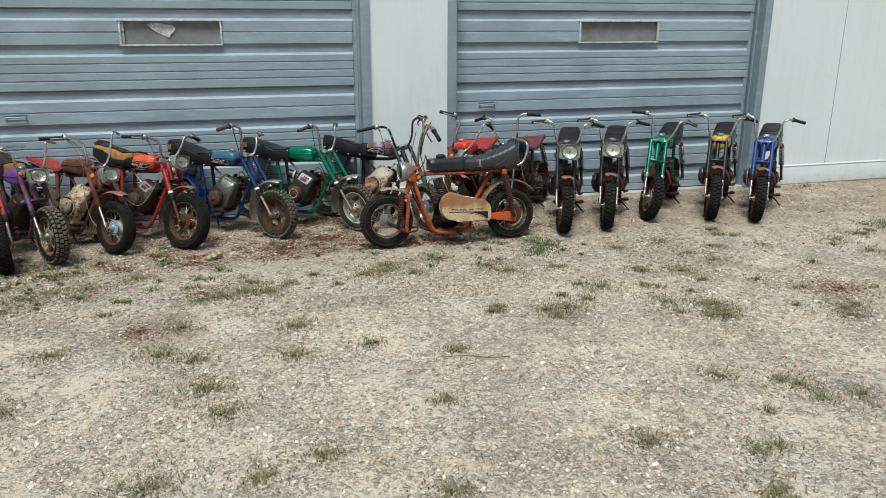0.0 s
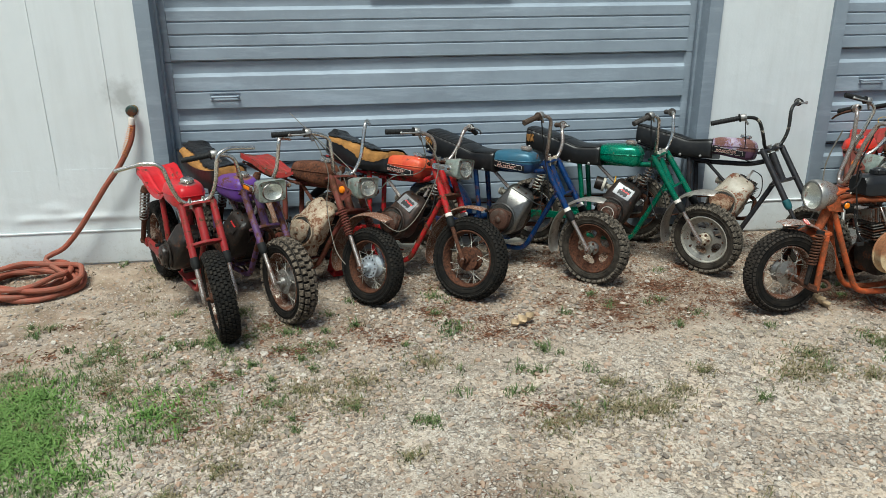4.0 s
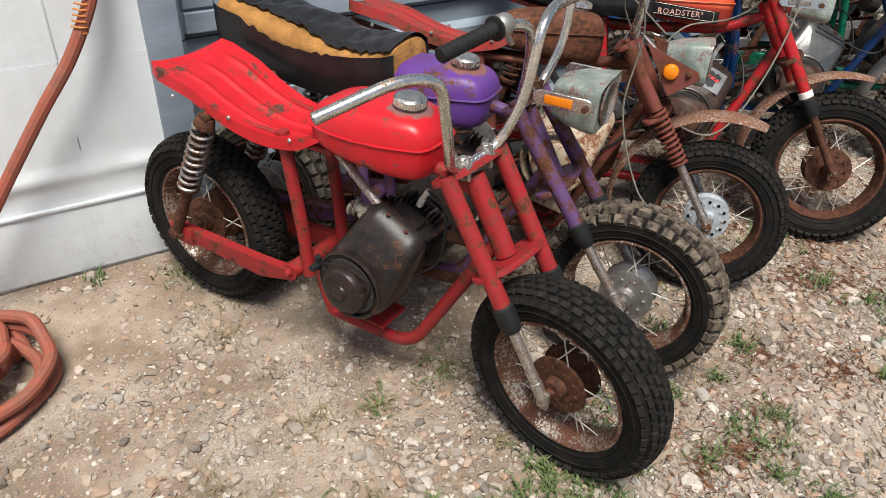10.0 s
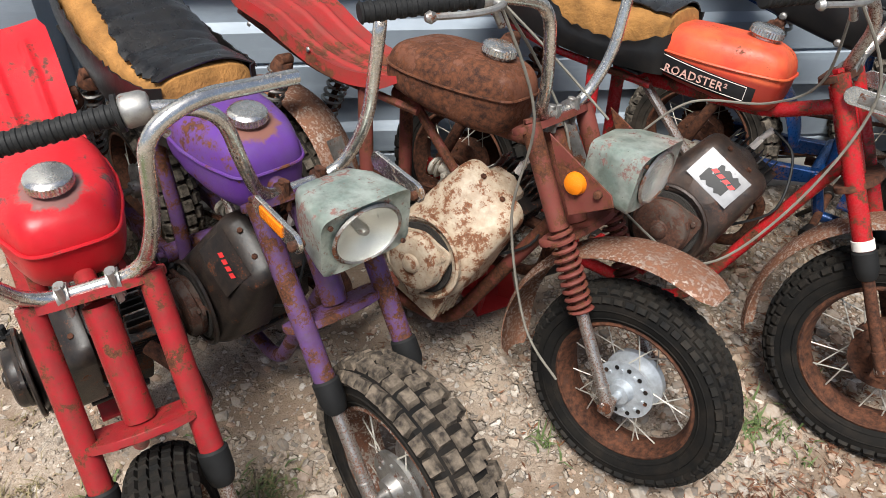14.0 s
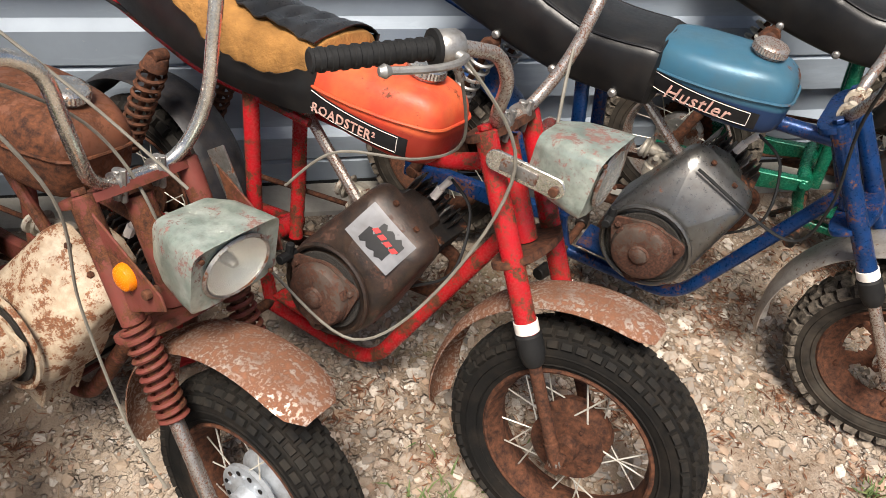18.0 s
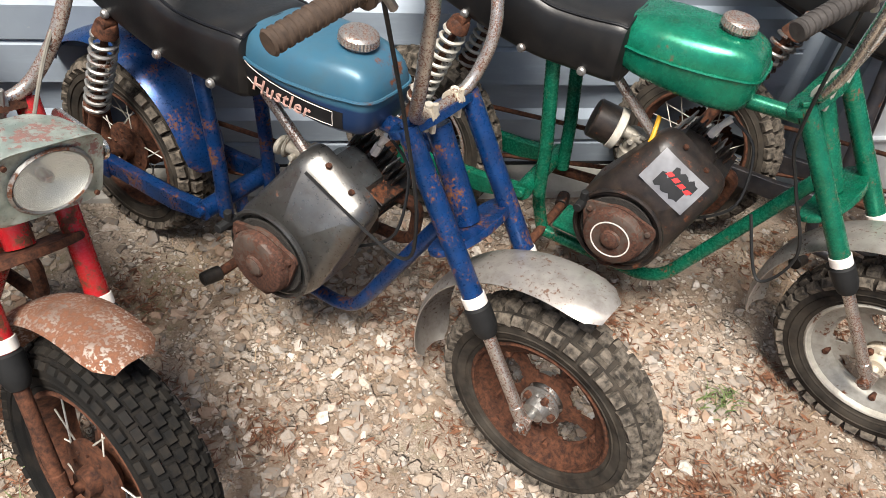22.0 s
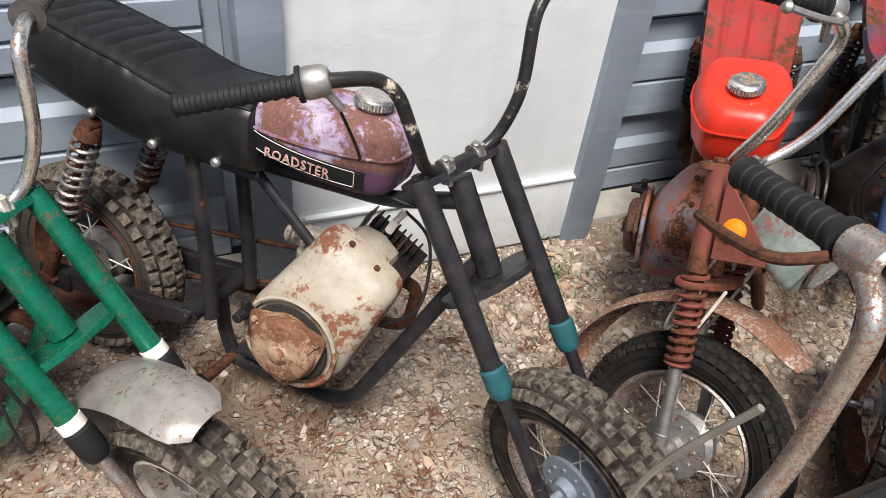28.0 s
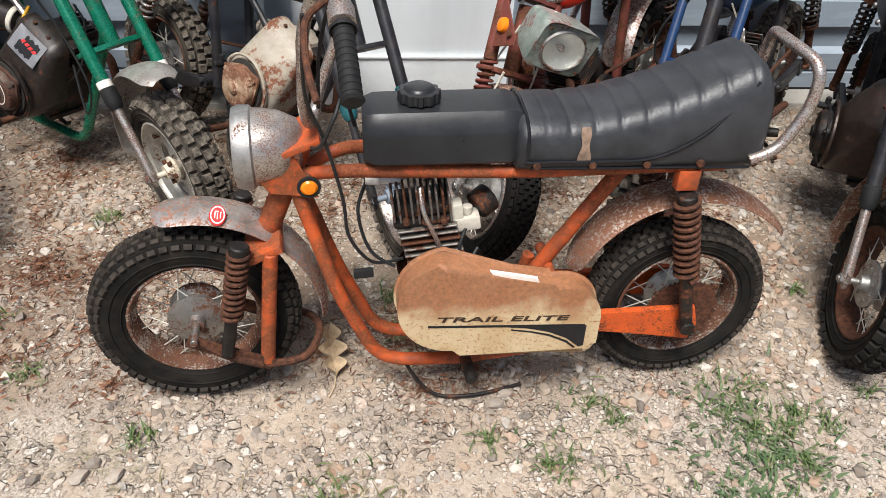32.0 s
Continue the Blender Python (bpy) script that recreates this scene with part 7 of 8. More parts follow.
    for s in (-1, 1):
        ob = part("reflector_stalk", rod(bmesh.new(), (0.905, 0.05 * s, 0.632), (0.905, 0.098 * s, 0.632), 0.008), RUSTY, b, "", S)
        part("amber_reflector", lathe(bmesh.new(), [(0, 0.014), (0.013, 0.012), (0.0185, 0.006), (0.0185, 0), (0, 0)], 24, at(0.905, 0.098 * s, 0.632, -90 * s)), AMBER, ob, "round amber reflector")
        part("reflector_bezel", lathe(bmesh.new(), [(0.0185, 0), (0.025, 0.002), (0.024, 0.008), (0.0185, 0.008)], 24, at(0.905, 0.098 * s, 0.632, -90 * s), True), RUBBER, ob)
    # tank
    rings = []
    for i in range(15):
        t = i / 14
        x = 0.450 + 0.334 * t
        e = (1 - abs(2 * t - 1) ** 16) ** 0.5
        top, bot, half = 0.789 - 0.004 * t, 0.674, 0.083
        k = 0.86 + 0.14 * e
        rings.append([(x, half * k * cy, bot + (top - bot) * (0.5 + (vz - 0.5) * k)) for cy, vz in
                      ((-1, 0.06), (-1, 0.60), (-0.975, 0.665), (-0.78, 0.90), (-0.68, 0.975), (-0.3, 1.0), (0.3, 1.0), (0.68, 0.975), (0.78, 0.90), (0.975, 0.665), (1, 0.60), (1, 0.06), (0.92, 0), (-0.92, 0))])
    bm = loft(bmesh.new(), rings)
    tk = part("fuel_tank", bm, BLACK_P, b, "black plastic fuel tank with sloped shoulders")
    cap = lathe(bmesh.new(), [(0, 0.034), (0.025, 0.034), (0.030, 0.031), (0.033, 0.026), (0.041, 0.024), (0.042, 0.004), (0.036, 0.0), (0.024, -0.004)], 72, at(0.665, 0, 0.786))
    knurl(cap, 0.039, 12, 0.09, 0.665)
    part("filler_cap", cap, BLACK_P, tk)
    # seat
    rings = []
    n = 110
    for i in range(n + 1):
        t = i / n
        x = 0.468 - 0.530 * t
        lo = 0.664 - 0.006 * t
        hi = 0.765 + 0.200 * max(0, t - 0.2) ** 1.6 - (0.055 * max(0, (t - 0.90) / 0.10) ** 2)
        e = (1 - abs(2 * t - 1) ** 18) ** 0.5
        groove = (0.0038, 0.0016)[min(i % 11, 1)] if 0.10 < t < 0.92 and i % 11 in (0, 1, 10) else 0.0
        rings.append(seat_ring(x, lo, lo + (hi - lo) * (0.80 + 0.20 * e) - groove, (0.112 + 0.008 * t) * (0.86 + 0.14 * e), 0.02))
    st = part("seat", loft(bmesh.new(), rings), SEAT_GREY, b, "black pleated vinyl seat with worn patch")
    bm = bmesh.new()
    for s in (-1, 1):
        tube(bm, [(0.455 - 0.470 * i / 24, s * (0.1150 + 0.005 * i / 24 - 0.016 * max(0, i / 24 - 0.8) / 0.2), 0.695 + 0.165 * max(0, (i / 24 - 0.48) / 0.52) ** 2) for i in range(25)], 0.0042, 6)
        tube(bm, [(0.462 - 0.520 * i / 24, s * (0.1085 + 0.007 * i / 24), 0.6785 - 0.006 * i / 24) for i in range(1, 24)], 0.0035, 6)
    arch = seat_ring(0.450, 0.664, 0.765, 0.1135, 0.02)
    tube(bm, [(x, y * 1.01, z + 0.001) for x, y, z in arch[:13]], 0.0035, 6)
    part("piping", bm, VINYL, st)
    part("tape_patch", sheet(bmesh.new(), [[(0.332 + 0.010 * (u - 0.5) * (1.3 - 0.5 * v + 0.25 * math.sin(9 * v)) * 2, 0.1172 - 0.0125 * v ** 4, 0.690 + 0.078 * v) for u in (0, 0.5, 1)] for v in [j / 10 for j in range(11)]], 0.001), plain("worn_tape", (0.20, 0.135, 0.095), 0.7, 0, 0.5, 60), st, "worn brown tape patch")
    for i in range(5):
        part("seat_bolt", rod(bmesh.new(), (0.43 - 0.118 * i, 0.106, 0.688 - 0.001 * i), (0.43 - 0.118 * i, 0.1225, 0.688 - 0.001 * i), 0.0085, n=10), RUSTY, st)
    part("grab_rail", tube(bmesh.new(), rounded([(-0.03, 0.118, 0.690), (-0.085, 0.118, 0.712), (-0.134, 0.116, 0.810), (-0.136, 0.108, 0.895), (-0.108, 0.030, 0.912), (-0.108, -0.030, 0.912), (-0.136, -0.108, 0.895), (-0.134, -0.116, 0.810), (-0.085, -0.118, 0.712), (-0.03, -0.118, 0.690)], 0.04, 6), 0.0125, 12), CHROME_RUST, b, "rust-spotted chrome grab rail")
    # handlebars
    hp = []
    for s in (-1, 1):
        far = [(0.884, -0.030, 0.745), (0.872, -0.045, 0.79), (0.812, -0.045, 0.95), (0.805, -0.042, 1.135), (0.77, -0.115, 1.145), (0.74, -0.275, 1.115)]
        near = [(0.892, 0.030, 0.745), (0.90, 0.070, 0.80), (0.885, 0.150, 0.99), (0.845, 0.190, 1.100), (0.818, 0.250, 1.078), (0.802, 0.423, 0.973)]
        hp.append(far if s < 0 else near)
    line = rounded([Vector(p) for p in hp[0][::-1] + hp[1]], 0.045, 6)
    hb_ob = part("handlebar", tube(bmesh.new(), line, 0.0115, 12), CHROME_RUST, b)
    for half in hp:
        a, e = Vector(half[4]), Vector(half[5])
        k0 = 0.34 if a.y > 0 else 0.02
        mm = along(a.lerp(e, k0), e)
        L = (e - a).length * (1 - k0)
        prof = [(0, L + 0.004), (0.015, L + 0.004), (0.019, L)]
        for k in range(20, 0, -1):
            r = 0.0172 if k % 2 else 0.0158
            prof += [(r, L * (k + 0.4) / 21), (r, L * (k - 0.4) / 21)]
        prof += [(0.022, 0.006), (0.022, 0.0), (0.0115, -0.002)]
        part("grip", lathe(bmesh.new(), prof, 18, mm), RUBBER, hb_ob, "ribbed black rubber grip")
        bm = lathe(bmesh.new(), [(0.0115, -0.055), (0.018, -0.05), (0.022, -0.035), (0.022, -0.010), (0.0115, -0.006)], 20, mm)
        part("control_clamp", bm, CHROME_RUST, hb_ob)
        q, d = a, (e - a).normalized()
        bm = tube(bmesh.new(), spline([q + Vector((0.02, 0, -0.01)), q + Vector((0.055, 0, -0.02)) + d * 0.03, q + Vector((0.06, 0, -0.03)) + d * 0.10, q + Vector((0.05, 0, -0.04)) + d * 0.16]), 0.006, 8)
        part("brake_lever", bm, RUSTY, hb_ob)
    for nm, mat, pts in (("throttle_cable", CABLE_BLACK, [(0.88, 0.20, 1.03), (0.89, 0.13, 0.86), (0.86, 0.09, 0.74), (0.83, 0.08, 0.60), (0.82, 0.075, 0.50), (0.77, 0.06, 0.42), (0.70, 0.05, 0.42)]),
                         ("wiring", CABLE_BLACK, [(0.90, 0.03, 0.70), (0.87, 0.09, 0.73), (0.84, 0.09, 0.79), (0.82, 0.05, 0.82), (0.80, 0.02, 0.74)]),
                         ("yellow_wire", YELLOW_HOSE, [(0.84, 0.19, 1.08), (0.85, 0.18, 1.11), (0.83, 0.20, 1.125), (0.80, 0.24, 1.10)]),
                         ("switch_lead", CABLE_BLACK, [(0.80, 0.19, 1.12), (0.83, 0.15, 1.05), (0.86, 0.10, 0.93), (0.87, 0.06, 0.80)]),
                         ("brake_cable", CABLE_GREY, [(0.87, -0.06, 1.03), (0.90, -0.13, 0.84), (0.92, -0.13, 0.62), (1.02, -0.13, 0.40)])):
        part(nm, tube(bmesh.new(), spline(pts, 8), 0.0017 if "yellow" in nm else 0.004, 6), mat, b)
    # engine: upright cylinder, clutch cover on the left
    bm = prism(bmesh.new(), [(0.50, 0.22), (0.66, 0.21), (0.68, 0.30), (0.67, 0.40), (0.56, 0.41), (0.49, 0.33)], -0.11, 0.09, 0.014)
    en = part("engine", bm, DARK, b, "oily engine block")
    tilt = 7
    up = lambda u, v: (0.632 + u + (v - 0.45) * 0.26, 0.45 + (v - 0.45))
    for k in range(6):
        x, z = up(0, 0.428 + 0.0165 * k)
        part("cooling_fin", box(bmesh.new(), 0.132 + 0.003 * (k % 2), 0.135, 0.0058, at(x, 0.005, z, 0, tilt, 0), 0.002, 1), FIN_GREY if k % 3 else FIN_RUST, en)
    for k in range(10):
        x, z = up(-0.063 + 0.014 * k, 0.560 + 0.004 * math.sin(math.pi * k / 9))
        part("head_fin", box(bmesh.new(), 0.0052, 0.125, 0.070 + 0.016 * math.sin(math.pi * k / 9), at(x, 0.005, z, 0, tilt, 0), 0.002, 1), FIN_RUST if k % 3 == 1 else FIN_GREY, en)
    x, z = up(0, 0.545)
    core = box(bmesh.new(), 0.088, 0.09, 0.10, at(*up(0, 0.455)[:1], 0.005, 0.455, 0, tilt, 0), 0.008)
    box(core, 0.132, 0.118, 0.014, at(x, 0.005, z - 0.022, 0, tilt, 0), 0.004)
    box(core, 0.120, 0.10, 0.020, at(x, 0.005, z, 0, tilt, 0), 0.004)
    part("cylinder", core, DARK, en)
    for u in (-0.042, 0.0, 0.042):
        x, z = up(u, 0.531)
        part("head_bolt", rod(bmesh.new(), (x, 0.060, z), (x, 0.078, z), 0.008, n=6), RUSTY, en)
    part("shroud_strap", tube(bmesh.new(), spline([(*up(-0.01, 0.61)[:1], 0.05, 0.605), (*up(-0.005, 0.57)[:1], 0.078, 0.56), (*up(-0.012, 0.50)[:1], 0.080, 0.50), (*up(-0.02, 0.44)[:1], 0.076, 0.44)]), 0.0055, 8), CHROME_RUST, en)
    x, z = up(0.03, 0.595)
    plug = rod(bmesh.new(), (x, 0.0, z), (x + 0.05, 0.0, z + 0.004), 0.009, n=6)
    rod(plug, (x + 0.05, 0.0, z + 0.004), (x + 0.082, 0.0, z + 0.004), 0.012, 0.010)
    part("spark_plug", plug, DECAL_WHITE, en, "white spark plug insulator")
    cb = rod(bmesh.new(), (0.625, 0.02, 0.515), (0.545, 0.025, 0.520), 0.018)
    box(cb, 0.060, 0.045, 0.034, at(0.556, 0.035, 0.510, 0, 8, 0), 0.006)
    box(cb, 0.030, 0.040, 0.052, at(0.580, 0.035, 0.533, 0, 8, 0), 0.006)
    rod(cb, (0.556, 0.035, 0.528), (0.556, 0.035, 0.548), 0.012)
    carb = part("carburettor", cb, worn("white_metal_carburettor", (0.54, 0.50, 0.42), 0.22, 0.5), en)
    part("air_filter", lathe(bmesh.new(), [(0, 0), (0.030, 0), (0.034, 0.004), (0.034, 0.040), (0.030, 0.044), (0, 0.046)], 24, along((0.535, 0.02, 0.535), (0.495, 0.0, 0.555))), DARK, carb)
    part("fuel_hose", tube(bmesh.new(), spline([(0.560, 0.055, 0.50), (0.575, 0.075, 0.46), (0.555, 0.078, 0.425), (0.53, 0.06, 0.45)]), 0.0045, 8), CABLE_BLACK, carb)
    part("plug_lead", tube(bmesh.new(), spline([(x + 0.08, 0.0, z), (x + 0.10, 0.03, z - 0.06), (x + 0.075, 0.05, z - 0.15), (x + 0.02, 0.06, z - 0.19)]), 0.0040, 8), CABLE_BLACK, en)
    part("wire_clip", box(bmesh.new(), 0.045, 0.014, 0.022, at(0.792, 0.085, 0.408, 0, 4, 0), 0.004), CABLE_BLACK, b, "black wire clip on the frame tube")
    part("recoil_starter", lathe(bmesh.new(), [(0, 0.05), (0.05, 0.05), (0.075, 0.03), (0.085, 0)], 28, at(0.62, -0.11, 0.28, 90)), RUSTY, en)
    # long rounded cover
    out = []
    for cx, cz, r, a0, a1, n in ((0.597, 0.358, 0.124, -100, 82, 22), (0.340, 0.312, 0.090, 70, 178, 14), (0.284, 0.236, 0.034, 180, 262, 7)):
        for k in range(n + 1):
            a = radians(a0 + (a1 - a0) * k / n)
            out.append((cx + r * math.cos(a), cz + r * math.sin(a)))
    cv = part("clutch_cover", prism(bmesh.new(), out, 0.105, 0.168, 0.018, 4), COVER, b, "rust-stained beige drive cover")
    edge = [(x, 0.108, z) for x, z in out]
    part("cover_rim", tube(bmesh.new(), edge, 0.006, 6, closed=True), COVER, cv)
    stripe = bmesh.new()
    prism(stripe, [(0.652, 0.313), (0.285, 0.297), (0.285, 0.291), (0.652, 0.307)], 0.1675, 0.1690)
    swoop = [(0.47, 0.2990), (0.42, 0.2925), (0.37, 0.279), (0.325, 0.257), (0.292, 0.228)]
    prism(stripe, [(0.50, 0.3005)] + swoop + [(0.281, 0.232), (0.281, 0.2935)], 0.1675, 0.1692)
    prism(stripe, [(0.46, 0.2915), (0.41, 0.283), (0.365, 0.270), (0.322, 0.248), (0.300, 0.227), (0.304, 0.224), (0.326, 0.244), (0.367, 0.2655), (0.411, 0.279), (0.46, 0.288)], 0.1675, 0.1690)
    part("cover_stripe", stripe, DECAL_BLACK, cv, "black swoosh stripe on the cover")
    lettering("TRAIL ELITE", 0.040, DECAL_WORN, "lettering", cv, at(0.482, 0.1685, 0.3235, 90, 0, 180) @ pose(0, 0, 0, 0, 0, -2.0) @ Matrix.Diagonal((1.46, 0.50, 1, 1)), 0.15, 0.0006)
    part("cover_label", prism(bmesh.new(), [(0.517, 0.452), (0.408, 0.428), (0.402, 0.412), (0.506, 0.436)], 0.150, 0.1605), DECAL_WHITE, cv, "worn white paper label")
    # swing arm, shocks, chain
    bm = bmesh.new()
    for s in (-1, 1):
        prism(bm, [(0.43, 0.230), (0.43, 0.262), (0.23, 0.262), (-0.02, 0.268), (-0.035, 0.215), (-0.02, 0.165), (0.20, 0.205)], 0.085 * s - 0.010, 0.085 * s + 0.010, 0.006)
    part("swing_arm", bm, ARM_ORANGE, b)
    for s in (-1, 1):
        lo, hi = Vector((0.010, 0.122 * s, WR + 0.0)), Vector((0.088, 0.118 * s, 0.610))
        bm = rod(bmesh.new(), lo, lo.lerp(hi, 0.55), 0.0165)
        rod(bm, lo + Vector((0, -0.016, 0)), lo + Vector((0, 0.018, 0)), 0.019)
        ob = part("shock_absorber", bm, DARK, b)
        part("upper_mount", rod(bmesh.new(), lo.lerp(hi, 0.9), hi, 0.023), DARK, ob)
        part("spring", helix(bmesh.new(), lo.lerp(hi, 0.40), lo.lerp(hi, 0.97), 0.0255, 0.0062, 11.5), RUSTY, ob)
        part("shock_mount", box(bmesh.new(), 0.05, 0.03, 0.05, at(0.09, 0.10 * s, 0.640), 0.006), TO, ob)
    part("chainwheel", sprocket_mesh(0.095, 44), RUSTY, b, "", at(0, 0.062, WR))
    part("rear_axle", rod(bmesh.new(), (0, -0.14, WR), (0, 0.14, WR), 0.009), RUSTY, b)
    part("front_axle", rod(bmesh.new(), (1.19, -0.11, RF), (1.19, 0.12, RF), 0.009), STEEL, b, "", S)
    part("side_stand", tube(bmesh.new(), rounded([(0.70, 0.05, 0.11), (0.67, 0.065, 0.05), (0.62, 0.085, 0.002), (0.52, 0.09, 0.0), (0.39, 0.06, 0.004)], 0.05), 0.0050, 8), DARK, b)
    part("foot_peg", rod(bmesh.new(), (0.545, 0.05, 0.115), (0.535, 0.135, 0.100), 0.015), DARK, b)
    return b


trail_bike(pose(2.566, 6.432, 0, 0, 0, 181.6) @ pose(0, 0, 0, 5.5, 0, 0))

# ---------------- hose, lift jack, odds and ends ----------------
HOSE = worn("faded_red_hose", (0.30, 0.075, 0.045), 0.0, 0.6, second=(0.24, 0.085, 0.055), scale=9, dirt=0.5)
tap = thing("wall_tap", "black and brass garden tap on the white wall", "tap", at(-2.41, WALL_Y, 1.045))
bm = lathe(bmesh.new(), [(0, -0.005), (0.030, -0.005), (0.030, 0.006), (0.014, 0.010), (0.014, 0.06), (0.0, 0.06)], 20, at(0, 0, 0, 90))
part("tap_body", bm, worn("old_brass", (0.30, 0.22, 0.10), 0.2, 0.45, 0.8), tap)
hw = lathe(bmesh.new(), [(0, 0.072), (0.012, 0.074), (0.030, 0.070), (0.036, 0.062), (0.036, 0.050), (0.028, 0.044), (0, 0.044)], 14, at(0, 0, 0, 90))
part("hand_wheel", hw, worn("green_black_knob", (0.02, 0.05, 0.045), 0.3, 0.5), tap)
part("spout", tube(bmesh.new(), rounded([(0, -0.03, 0), (0, -0.055, -0.015), (-0.003, -0.06, -0.05)], 0.02), 0.014, 12), MATS["old_brass"], tap)
pts = [(-2.413, 7.74, 0.998), (-2.417, 7.735, 0.93), (-2.444, 7.72, 0.837), (-2.523, 7.71, 0.702), (-2.616, 7.70, 0.586), (-2.73, 7.70, 0.43), (-2.848, 7.69, 0.271), (-2.95, 7.68, 0.165), (-3.06, 7.64, 0.10)]
cx, cy = -3.10, 7.42
rnd = random.Random(4)
for k in range(150):
    a = radians(15 + k * 14.4)
    r = 0.245 + 0.055 * math.sin(k * 0.37) + rnd.uniform(-0.006, 0.006)
    layer = 0.022 + 0.030 * ((k // 25) % 4) * 0.8
    pts.append((cx + 1.12 * r * math.cos(a) - 0.02 * math.sin(k * 0.05), cy + 0.92 * r * math.sin(a), layer + 0.010 * math.sin(a * 3 + k * 0.1)))
hose = thing("garden_hose", "faded red rubber garden hose, coiled on the ground", "hose", None)
part("hose_line", tube(bmesh.new(), spline(pts, 4), 0.0175, 10), HOSE, hose)
part("hose_collar", lathe(bmesh.new(), [(0.018, 0), (0.021, 0.004), (0.021, 0.045), (0.018, 0.05)], 16, along((-2.412, 7.742, 1.005), (-2.42, 7.735, 0.95))), DECAL_WHITE, hose, "white hose collar")
part("strain_spring", helix(bmesh.new(), (-2.418, 7.737, 0.955), (-2.485, 7.715, 0.765), 0.0200, 0.0025, 14), plain("orange_spring", (0.55, 0.20, 0.05), 0.5), hose, "orange strain-relief coil")

JR = worn("red_jack_paint", (0.42, 0.02, 0.02), 0.15, 0.45)
jack = thing("axle_stand", "red steel stand under the rusted mini bike", "stand", at(-1.15, 7.40, 0.0, 0, 0, 20))
for a in range(4):
    q = math.radians(45 + 90 * a)
    part("stand_leg", prism(bmesh.new(), [(0.030, 0.15), (0.050, 0.15), (0.085, 0.010), (0.030, 0.010)], -0.004, 0.004, 0.001, 1), JR, jack, "", at(0, 0, 0, 0, 0, 45 + 90 * a))
part("stand_post", rod(bmesh.new(), (0, 0, 0.06), (0, 0, 0.145), 0.03), JR, jack)
part("stand_base", box(bmesh.new(), 0.13, 0.13, 0.008, at(0, 0, 0.006), 0.002), JR, jack)

root = thing("dry_twig", "bent dry tan twig at the pillar's foot", "twig", None)
part("stem", tube(bmesh.new(), spline([(2.285, 7.72, 0.004), (2.25, 7.73, 0.012), (2.215, 7.745, 0.035), (2.205, 7.755, 0.075), (2.215, 7.76, 0.09)]), 0.007, 8), plain("dry_twig_bark", (0.36, 0.26, 0.16), 0.8), root)

# ---------------- stones, straw, weeds, leaves ----------------
npr = np.random.RandomState(7)


def rock_template(seed, n=11):
    """A broken stone: the hull of a few points strewn over a squared-off ball."""
    r = np.random.RandomState(seed)
    bm = bmesh.new()
    for k in range(n):
        h = 1 - 2 * (k + 0.5) / n
        p = np.array([math.sqrt(1 - h * h) * math.cos(2.4 * k), math.sqrt(1 - h * h) * math.sin(2.4 * k), h])
        p = np.sign(p) * np.abs(p) ** 0.75
        bm.verts.new(p * 0.5 * r.uniform(0.72, 1.12))
    bmesh.ops.convex_hull(bm, input=bm.verts)
    bmesh.ops.delete(bm, geom=[v for v in bm.verts if not v.link_faces], context="VERTS")
    bmesh.ops.triangulate(bm, faces=bm.faces)
    bm.verts.index_update()
    V, F = np.array([v.co[:] for v in bm.verts]), np.array([[v.index for v in f.verts] for f in bm.faces])
    bm.free()
    return V, F


ROCKS = [rock_template(k) for k in range(16)]


def stone_mat(name, k):
    m = bpy.data.materials.new(name)
    nt, nn, bsdf = nodes_of(m)
    geo, info = nt.nodes.new("ShaderNodeNewGeometry"), nt.nodes.new("ShaderNodeObjectInfo")
    rnd_ = mathn(nt, "FRACT", mathn(nt, "ADD", geo.outputs["Random Per Island"], info.outputs["Random"]), 0)
    col = ramp(nt, rnd_, [(a, tuple(min(0.8, k * q) for q in rgb)) for a, rgb in [(0.0, (0.10, 0.089, 0.078)), (0.15, (0.20, 0.177, 0.152)), (0.40, (0.29, 0.252, 0.212)), (0.60, (0.28, 0.220, 0.165)), (0.74, (0.27, 0.175, 0.120)), (0.90, (0.48, 0.44, 0.385)), (1.0, (0.25, 0.232, 0.21))]])
    co = coords(nt, True)
    col = mix(nt, ramp(nt, noise_tex(nt, co, 80, 5, 0.75), [(0.44, (0,)), (0.68, (0.7,))]), col, (0.27, 0.190, 0.130))
    nt.links.new(col, bsdf.inputs["Base Color"])
    bsdf.inputs["Roughness"].default_value = 0.9
    bsdf.inputs["Specular IOR Level"].default_value = 0.2
    bump(nt, bsdf, noise_tex(nt, co, 160, 5, 0.7), 0.5, 0.002)
    return m


STONE, PALE_STONE = stone_mat("crushed_stone", 1.25), stone_mat("pale_crushed_stone", 1.75)


def patchy(x, y):
    return noise.noise(Vector((x * 0.9 + 3.1, y * 0.9, 0.5))) + 0.5 * noise.noise(Vector((x * 2.7, y * 2.7, 4.0)))


def scatter(n, x0, x1, y0, y1, s0, s1, bare=-0.15, power=2.0):
    out = []
    while len(out) < n:
        x, y = npr.uniform(x0, x1), npr.uniform(y0, y1)
        if patchy(x, y) + 0.2 * min(1, max(-1.5, x + 1.7)) < bare and npr.rand() < 0.80:
            continue
        out.append((x, y, s0 + (s1 - s0) * npr.rand() ** power))
    return out


